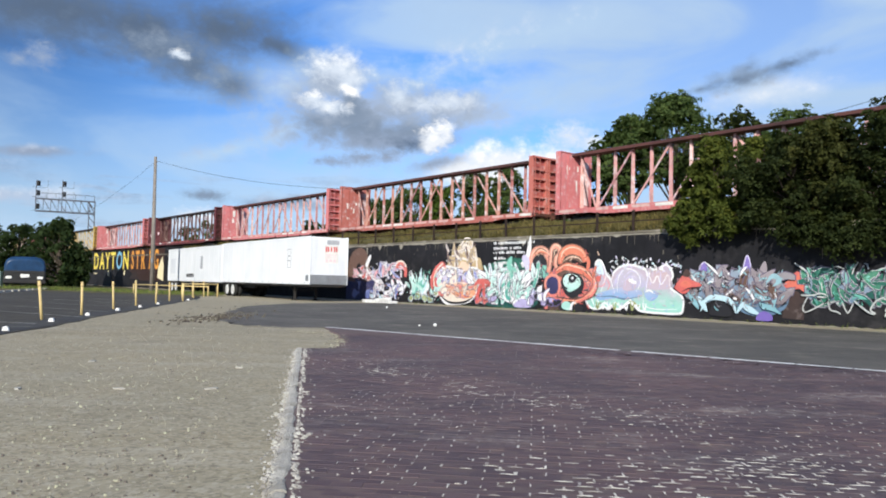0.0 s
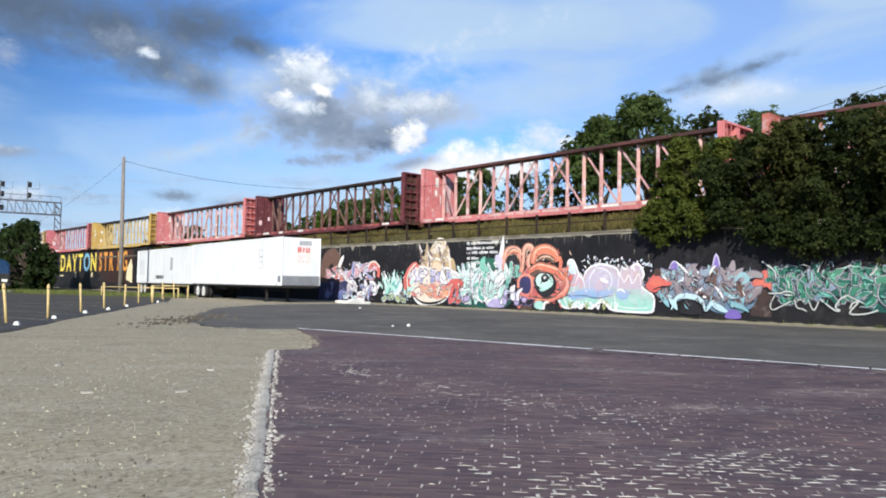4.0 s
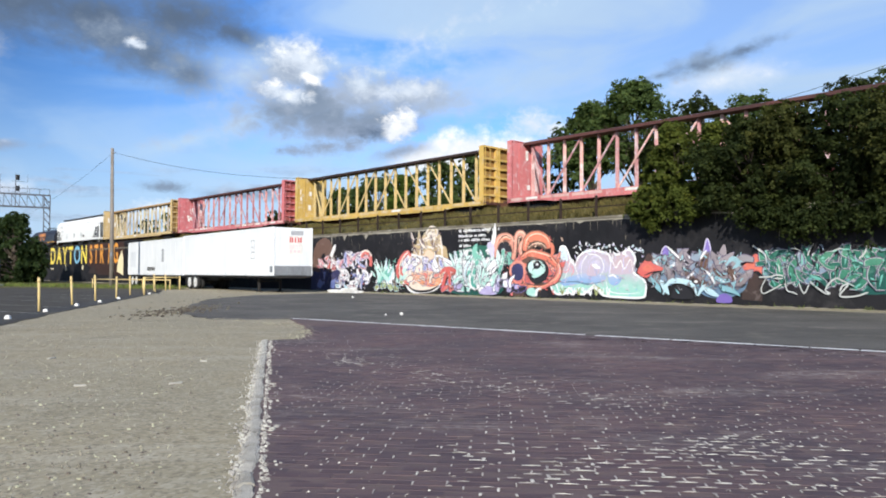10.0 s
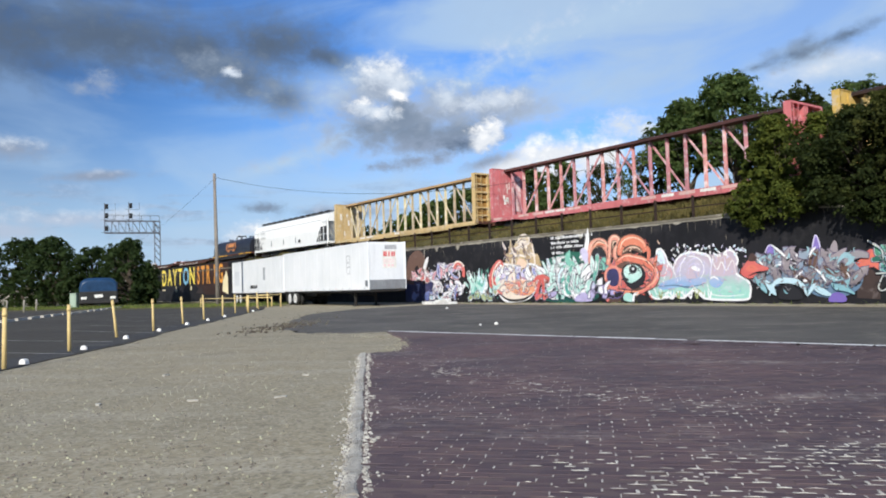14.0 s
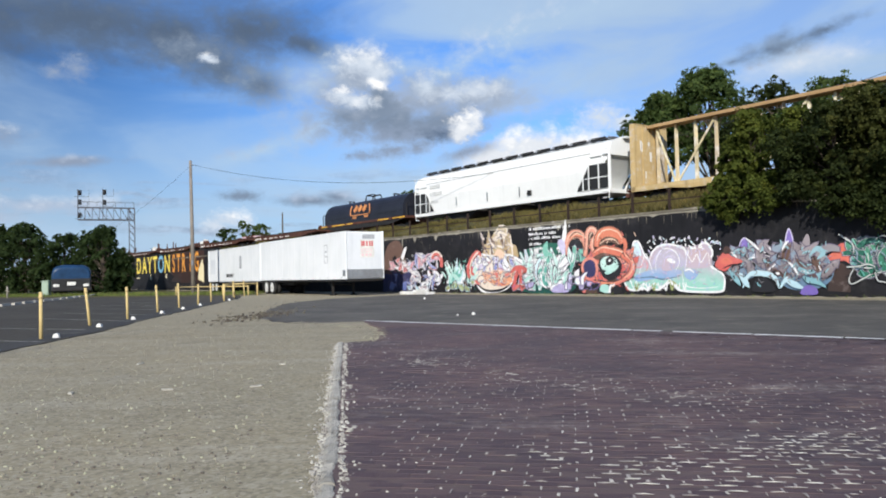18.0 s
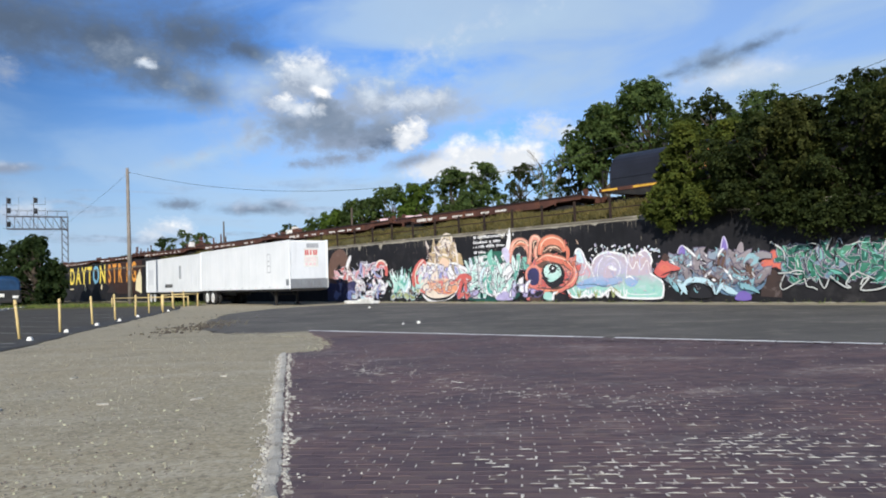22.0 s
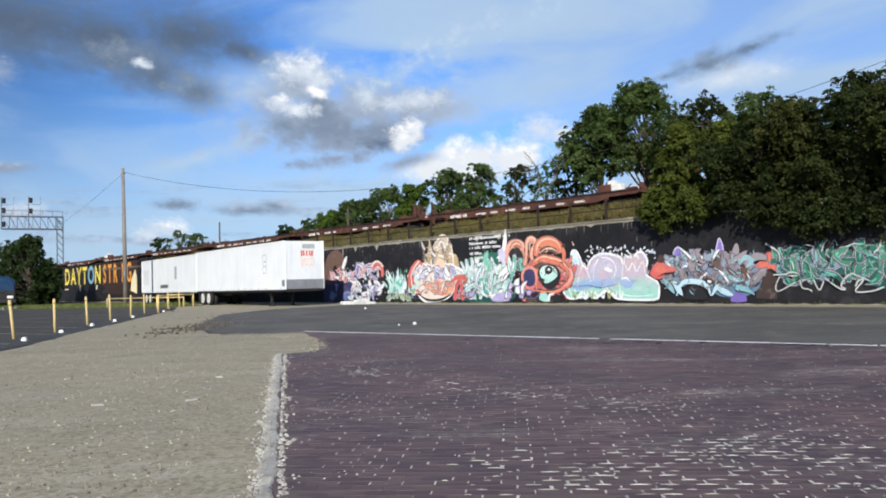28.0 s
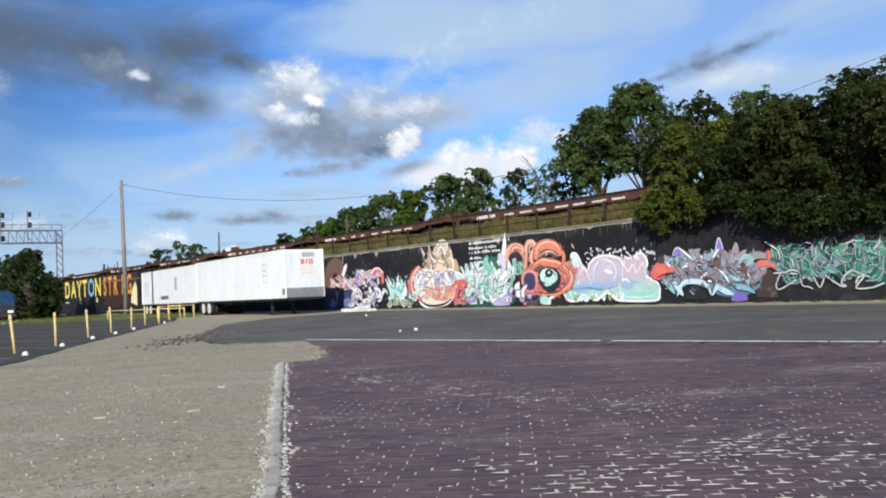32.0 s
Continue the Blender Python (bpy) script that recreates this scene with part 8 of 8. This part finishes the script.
def city_mural():
    """Tall letters on black across the far wall."""
    lemon = paint("mural_lemon", (0.84, 0.66, 0.1), (0.86, 0.78, 0.36), 2.2, 4.6, 0.1)
    amber = paint("mural_amber", (0.7, 0.3, 0.05), (0.76, 0.4, 0.08), 1.0, 4.4, 0.1)
    sky = paint("mural_blue", (0.2, 0.45, 0.62), (0.3, 0.52, 0.68), 1.0, 4.4, 0.1)
    rusty = paint("mural_rust", (0.035, 0.017, 0.013), (0.05, 0.022, 0.015), 1.0, 4.4, 0.2)
    cream = paint("mural_cream", (0.75, 0.66, 0.42), (0.75, 0.66, 0.42), 1.0, 4.4, 0.1)
    umber_far = paint("mural_umber", (0.03, 0.02, 0.018), (0.045, 0.03, 0.025), 1.0, 4.4, 0.2)
    bm = B()
    box(bm, -119.0, -80.0, -0.012, 0.45, WALL_H - 0.4, 4.74)
    solid("wall_parapet", bm, M["wall_black"], WALL, "black-painted raised stretch of the retaining wall", "wall", kind="structure")
    bm = B()
    bm.faces.new([bm.verts.new((x, -0.0135, z)) for x, z in ((-119.0, 0.4), (-80.0, 0.4), (-80.0, 3.7), (-119.0, 3.7))])
    solid("mural_ground", bm, M["wall_black"], WALL, "black ground coat under the tall letters", "wall", kind="structure")
    root = thing("word_mural", WALL, "tall yellow and orange lettered mural on a black wall", "mural")
    word = "DAYTONSTRONG"
    places = [-111.6, -108.7, -106.1, -103.6, -100.9, -98.2, -95.5, -93.6, -91.6, -90.1, -88.6, -86.9]
    for i, ch in enumerate(word):
        cu = bpy.data.curves.new("letter", "FONT")
        cu.body, cu.size, cu.extrude, cu.align_x, cu.offset = ch, 4.5, 0.002, "CENTER", 0.11
        tmp = bpy.data.objects.new("letter_tmp", cu)
        scene.collection.objects.link(tmp)
        me = bpy.data.meshes.new_from_object(tmp.evaluated_get(bpy.context.evaluated_depsgraph_get()))
        bpy.data.objects.remove(tmp)
        me.materials.clear()
        me.materials.append(sky if i == 4 else (lemon if i < 6 else (rusty if i == 9 else amber)))
        ob = new("letter", me)
        ob.parent = root
        ob.matrix_basis = pose(places[i], -0.022, 2.36, 90, 0, 0) @ Matrix.Diagonal((0.72 if i < 6 else 0.5, 0.69, 1, 1))
    for pts, mat, nm in (([(-97.0, 2.2), (-97.0, 4.66), (-84.2, 4.66), (-84.2, 0.9), (-92.6, 0.9)], rusty, "panel"), ([(-86.4, 1.3), (-86.1, 2.6), (-84.9, 3.7), (-84.4, 2.8), (-84.4, 0.9)], cream, "pale_shape"), ([(-112.6, 1.6), (-112.6, 1.75), (-111.0, 1.75), (-111.0, 1.6)], cream, "caption_bar"), ([(-106.1, 1.55), (-105.6, 2.25), (-105.0, 1.55), (-105.5, 1.3)], cream, "pale_shape"), ([(-99.0, 1.6), (-98.8, 2.1), (-98.3, 2.1), (-98.4, 1.5)], cream, "pale_shape"), ([(-96.6, 1.1), (-94.4, 2.2), (-92.8, 1.0)], umber_far, "dark_peak")):
        bm = B()
        bm.faces.new([bm.verts.new((x, -0.0175 if nm == "panel" else -0.0205, z)) for x, z in pts])
        part(nm, bm, mat, root)


murals()
city_mural()

# ------------------------------------------------------------ trees


def unit(v):
    return v / (np.linalg.norm(v, axis=1, keepdims=True) + 1e-9)


def leaves(rng, centres, radii, count, size, squash=0.8, hollow=0.55, per=24):
    """Leaf sprays on clumps: each spray a drooping, tilted fan of small folded leaves, with gaps between."""
    centres, radii = np.array(centres, float), np.array(radii, float)
    n = max(1, count // per)
    vol = radii ** 2
    pick = rng.choice(len(centres), n, p=vol / vol.sum())
    d = unit(rng.normal(size=(n, 3)) + np.array([0, 0, 0.25]))
    r = (hollow + (1 - hollow) * rng.random(n) ** 0.55) * (1 + 0.12 * rng.normal(size=n))
    r = np.where(rng.random(n) < 0.1, r * 1.25, r)
    p = centres[pick] + d * (r * radii[pick])[:, None] * np.array([1, 1, squash])
    up = unit(d * 0.8 + rng.normal(size=(n, 3)) * 0.35 + np.array([0, 0, 0.55]))
    su = unit(np.cross(up, rng.normal(size=(n, 3))))
    sv = np.cross(up, su)
    reach = np.maximum(size * 1.6, 0.3 * radii[pick] * (0.6 + 0.8 * rng.random(n)))
    g = rng.normal(size=(n, per, 3)) * np.array([0.55, 0.4, 0.16])
    off = g[..., :1] * su[:, None] + g[..., 1:2] * sv[:, None] + g[..., 2:] * up[:, None]
    off[..., 2] -= 0.3 * (g[..., 0] ** 2 + g[..., 1] ** 2)
    p = (p[:, None] + off * reach[:, None, None]).reshape(-1, 3)
    m = n * per
    nrm = unit(np.repeat(up, per, 0) + rng.normal(size=(m, 3)) * 0.5)
    t = unit(np.cross(nrm, rng.normal(size=(m, 3))))
    b = np.cross(nrm, t)
    sz = size * (0.6 + 0.8 * rng.random(m))[:, None]
    tip, tail, lft, rgt = p + t * sz, p - t * sz * 0.8, p + b * sz * 0.55 + nrm * sz * 0.2, p - b * sz * 0.55 + nrm * sz * 0.2
    vs = np.stack([tail, lft, tip, rgt], 1).reshape(-1, 3)
    base = np.arange(m)[:, None] * 4
    fs = np.concatenate([base + np.array([[0, 1, 2]]), base + np.array([[0, 2, 3]])])
    return vs, fs


def leaf_mesh(name, vs, fs, mat):
    me = bpy.data.meshes.new(name)
    me.vertices.add(len(vs))
    me.vertices.foreach_set("co", vs.astype(np.float32).ravel())
    me.loops.add(len(fs) * 3)
    me.loops.foreach_set("vertex_index", fs.astype(np.int32).ravel())
    me.polygons.add(len(fs))
    me.polygons.foreach_set("loop_start", np.arange(len(fs), dtype=np.int32) * 3)
    me.materials.append(mat)
    me.update()
    me.validate()
    return me


def tree(m, height, spread, seed, leaf="leaf", count=7000, size=0.16, label="leafy green tree", low=0.3, clumps=26, lean=(0, 0), group="trees behind the track", bark="bark", hollow=0.45, clump_r=0.3):
    """Tapered trunk, limbs to clumps of leaves; clumps fill an uneven egg from low * height to height."""
    rnd = random.Random(seed)
    rng = np.random.default_rng(seed)
    root = thing("tree", m, label, "tree", group)
    cs, rs = [], []
    for i in range(clumps):
        k = (i + 0.5) / clumps
        z = height * (low + (1 - low) * k)
        prof = math.sin(math.pi * min(1, 0.18 + 0.8 * k)) ** 0.7
        a = i * 2.4 + rnd.uniform(-0.5, 0.5)
        r = spread * prof * rnd.uniform(0.3, 1.0)
        cr = max(0.25, spread * clump_r * rnd.uniform(0.5, 1.3))
        cs.append((r * math.cos(a) + lean[0] * k, r * math.sin(a) + lean[1] * k, min(z, height - cr * 0.7)))
        rs.append(cr)
    bm = B()
    th = height * 0.6
    tube(bm, [(0, 0, -0.4), (0.05, 0.02, th * 0.3), (lean[0] * 0.4, lean[1] * 0.4, th * 0.7), (lean[0] * 0.6, lean[1] * 0.6, th)], [0.02 * height + 0.05, 0.016 * height + 0.03, 0.011 * height + 0.02, 0.006 * height], 9)
    part("trunk", bm, M[bark], root)
    bm = B()
    for (x, y, z), cr in zip(cs, rs):
        k = rnd.uniform(0.25, 0.75)
        z0 = min(th * 0.98, z * k + 0.2)
        q = z0 / th
        st = Vector((lean[0] * 0.6 * q, lean[1] * 0.6 * q, z0))
        en = Vector((x, y, z))
        mid = st.lerp(en, 0.5) + Vector((rnd.gauss(0, 0.12), rnd.gauss(0, 0.12), 0.15)) * spread * 0.3
        tube(bm, [tuple(st), tuple(mid), tuple(en)], [0.007 * height + 0.012, 0.005 * height + 0.008, 0.008], 5, caps=False)
    part("branchwork", bm, M[bark], root)
    vs, fs = leaves(rng, cs, rs, count, size, 0.8, hollow)
    part("crown", leaf_mesh("crown", vs, fs, M[leaf]), None, root)
    return root


def bare_tree(m, height, seed, label):
    rnd = random.Random(seed)
    root = thing("bare_tree", m, label, "tree", "trees behind the track")
    bm = B()

    def grow(p, d, ln, r, depth):
        q = p + d * ln
        mid = p.lerp(q, 0.5) + Vector((rnd.gauss(0, 1), rnd.gauss(0, 1), 0)) * ln * 0.06
        tube(bm, [tuple(p), tuple(mid), tuple(q)], [r, r * 0.8, r * 0.6], 5, caps=False)
        if depth == 0:
            return
        for i in range(3 if depth > 1 else 4):
            e = (d + Vector((rnd.gauss(0, 0.42), rnd.gauss(0, 0.42), rnd.uniform(-0.05, 0.35)))).normalized()
            grow(p.lerp(q, rnd.uniform(0.55, 1.0)), e, ln * rnd.uniform(0.55, 0.75), r * 0.55, depth - 1)
    grow(Vector((0, 0, -0.3)), Vector((0.05, 0, 1)).normalized(), height * 0.42, height * 0.014, 4)
    part("branchwork", bm, M["bark_pale"], root)
    rng = np.random.default_rng(seed)
    vs, fs = leaves(rng, [(0.2, 0, height * 0.45), (-0.7, 0.3, height * 0.6), (0.8, 0.2, height * 0.66)], [1.1, 0.8, 0.7], 2200, 0.09)
    part("crown", leaf_mesh("crown", vs, fs, M["leaf"]), None, root)


def planting():
    G = 4.25
    # row behind the track, seen over the flat cars
    row = [(-63.5, 12.5, 4.6, 2.2, "leaf_light"), (-60.0, 13.0, 5.4, 2.6, "leaf"), (-55.5, 13.5, 6.1, 2.8, "leaf"), (-51.5, 13.0, 5.9, 2.2, "leaf_light"), (-47.0, 13.5, 6.6, 2.7, "leaf"), (-43.0, 13.0, 6.6, 2.5, "leaf"), (-40.0, 14.5, 6.2, 2.2, "leaf_dark"),
           (-34.5, 15.0, 6.8, 2.0, "leaf_dark"), (-31.5, 14.0, 9.2, 2.9, "leaf"), (-28.0, 14.5, 10.2, 3.3, "leaf"), (-24.0, 15.5, 8.6, 3.4, "leaf_dark"), (-19.5, 14.0, 7.8, 3.2, "leaf"), (-14.0, 13.5, 7.6, 3.4, "leaf_dark"), (-8.5, 12.0, 8.2, 3.6, "leaf")]
    for i, (s, n, h, r, lf) in enumerate(row):
        tree(on_wall(s, n, G, i * 37), h, r, 100 + i, lf, 5200 if -41 < s < -34 else 15000 if h < 9 else 24000, 0.11, "leafy green tree standing behind the railway track", 0.46 if -36 < s < -20 else 0.12, 26 if h < 9 else 34, clump_r=0.3, hollow=0.35)
    bare_tree(on_wall(-36.8, 14.0, G), 8.4, 5, "pale half-bare tree with thin branches behind the track")
    # rough growth on the bank behind the track
    rng = np.random.default_rng(91)
    mid = [(rng.uniform(-80, -2), rng.uniform(10.5, 18), 0.0) for _ in range(420)]
    mid = [(a, b, float(np.interp(b, (8.5, 12, 15, 18.5), (4.5, 5.6, 6.5, 6.95))) + 0.1) for a, b, _ in mid]
    vs, fs = leaves(rng, mid, rng.uniform(0.35, 0.8, len(mid)), 26000, 0.15, 0.6, 0.3)
    ob = new("undergrowth", leaf_mesh("undergrowth", vs, fs, M["leaf"]))
    ob.matrix_basis = WALL
    tagged(ob, "rough green undergrowth on the bank behind the track", "undergrowth", kind="stuff")
    # farther wood edge, low on the horizon
    far = [(-192, 9.5), (-183, 9.0), (-175, 9.5), (-167, 12.2), (-160.5, 13.6), (-154, 12.6), (-147, 9.6), (-140, 9.4), (-133, 9.4), (-127, 9.2), (-121.5, 9.6), (-116, 10.4), (-111, 11.0), (-106, 11.6), (-100.6, 12.0), (-95, 10.8), (-89, 10.2), (-83, 10.6), (-77, 10.8), (-71, 10.8)]
    for i, (s, h) in enumerate(far):
        tree(on_wall(s, 34 + (i % 3) * 1.5, -0.2, i * 50), h + 0.9, 3.5, 200 + i, "leaf" if i % 3 else "leaf_lot", 5000, 0.22, "distant round-headed tree beyond the embankment", 0.15, 20, group="far trees")
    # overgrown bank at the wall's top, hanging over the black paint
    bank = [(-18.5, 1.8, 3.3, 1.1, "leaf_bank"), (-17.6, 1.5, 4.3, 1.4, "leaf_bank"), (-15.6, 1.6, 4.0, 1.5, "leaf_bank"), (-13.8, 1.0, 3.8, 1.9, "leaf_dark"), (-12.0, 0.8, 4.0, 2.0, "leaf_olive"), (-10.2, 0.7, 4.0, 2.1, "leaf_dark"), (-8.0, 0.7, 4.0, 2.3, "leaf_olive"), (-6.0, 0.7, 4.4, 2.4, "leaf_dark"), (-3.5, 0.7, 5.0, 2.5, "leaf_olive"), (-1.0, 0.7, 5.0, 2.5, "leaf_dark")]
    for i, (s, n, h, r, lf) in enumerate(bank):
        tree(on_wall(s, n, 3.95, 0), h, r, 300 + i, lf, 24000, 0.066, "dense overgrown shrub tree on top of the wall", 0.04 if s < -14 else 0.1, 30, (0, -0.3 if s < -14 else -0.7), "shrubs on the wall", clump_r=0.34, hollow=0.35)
    # trailing growth over the wall's face
    rng = np.random.default_rng(77)
    for i, (s, z, r) in enumerate([(-17.8, 4.2, 0.8), (-16.2, 4.2, 0.8), (-14.5, 4.1, 0.9), (-12.8, 3.9, 1.0), (-11.4, 3.6, 1.0), (-10.2, 3.4, 1.05), (-8.6, 3.6, 1.0), (-7.0, 3.5, 1.1), (-5.0, 3.6, 1.2), (-2.5, 3.6, 1.2)]):
        cs = [(rng.normal() * 0.5, -0.35 - 0.35 * rng.random(), rng.normal() * 0.25) for _ in range(7)]
        vs, fs = leaves(rng, cs, [r * (0.45 + 0.3 * rng.random()) for _ in cs], 4400, 0.07, 0.9, 0.3)
        root = thing("trailing_vine", on_wall(s, 0, z), "dark leafy growth trailing over the wall's edge", "vine", "vines over the wall")
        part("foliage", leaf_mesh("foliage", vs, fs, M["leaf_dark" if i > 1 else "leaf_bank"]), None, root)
        bm = B()
        for j in range(3):
            tube(bm, [(j * 0.3 - 0.3, 0.5, 0.0), (j * 0.3 - 0.25, -0.2, 0.15), (j * 0.28 - 0.3, -0.5, -0.4)], [0.025, 0.02, 0.01], 5)
        part("stem", bm, M["bark"], root)
    # trees beyond the car park
    left = [(-47.2, 83.2, 7.8, 2.9, "leaf_lot"), (-45.4, 83.6, 4.6, 1.4, "leaf_lot"), (-50.5, 87.0, 7.4, 3.2, "leaf_lot"), (-55.0, 88.0, 7.4, 3.4, "leaf_lot"), (-59.5, 87.0, 8.8, 3.8, "leaf_lot"), (-64.5, 88.0, 8.8, 4.2, "leaf_lot"), (-71.0, 88.0, 7.6, 4.2, "leaf_lot"), (-78.0, 94.0, 8.0, 4.2, "leaf_lot"), (-70, 104, 8.5, 4.5, "leaf_lot"), (-93, 90, 8, 5, "leaf_lot")]
    for i, (x, y, h, r, lf) in enumerate(left):
        tree(pose(x, y, 0, 0, 0, i * 70), h, r, 400 + i, lf, 15000 if i < 6 else 8000, 0.16, "dark green tree at the edge of the car park", 0.02, 44, group="trees beyond the car park", clump_r=0.3, hollow=0.35)
    # tufts on the verge and along the wall's foot
    rnd = random.Random(55)
    vs, fs = [], []

    def blade(p, tall, w):
        a = rnd.uniform(0, 3.14)
        o = len(vs)
        lx, ly = rnd.gauss(0, tall * 0.35), rnd.gauss(0, tall * 0.35)
        vs.extend([(p.x - math.cos(a) * w, p.y - math.sin(a) * w, p.z), (p.x + math.cos(a) * w, p.y + math.sin(a) * w, p.z), (p.x + lx, p.y + ly, p.z + tall)])
        fs.append((o, o + 1, o + 2))
    for i in range(5200):
        k = rnd.random()
        a = Vector((-20.5, 54.6, 0.02)).lerp(Vector((-60, 72, 0.02)), k)
        blade(a + Vector((rnd.uniform(-2, 4) * 0.4, rnd.uniform(0, 9), 0)), rnd.uniform(0.08, 0.3), 0.03)
    for i in range(420):
        q = on_wall(rnd.uniform(-44, 0), -abs(rnd.gauss(0, 0.35)) - 0.02, 0.0).translation
        blade(q, rnd.uniform(0.04, 0.2), 0.015)
    ob = new("grass_tufts", sheet(vs, fs, "grass_tufts", M["grass"]))
    tagged(ob, "short tufts of grass on the verge and at the wall's foot", "grass", kind="stuff")


planting()

bricks()


def motions():
    """The train rolls past at a steady pace from start to end."""
    for ob, s in MOVING:
        walk(ob, [(float(t), on_wall(s + SPEED * t, TRACK, RAIL_Z)) for t in range(0, 33, 2)])


motions()
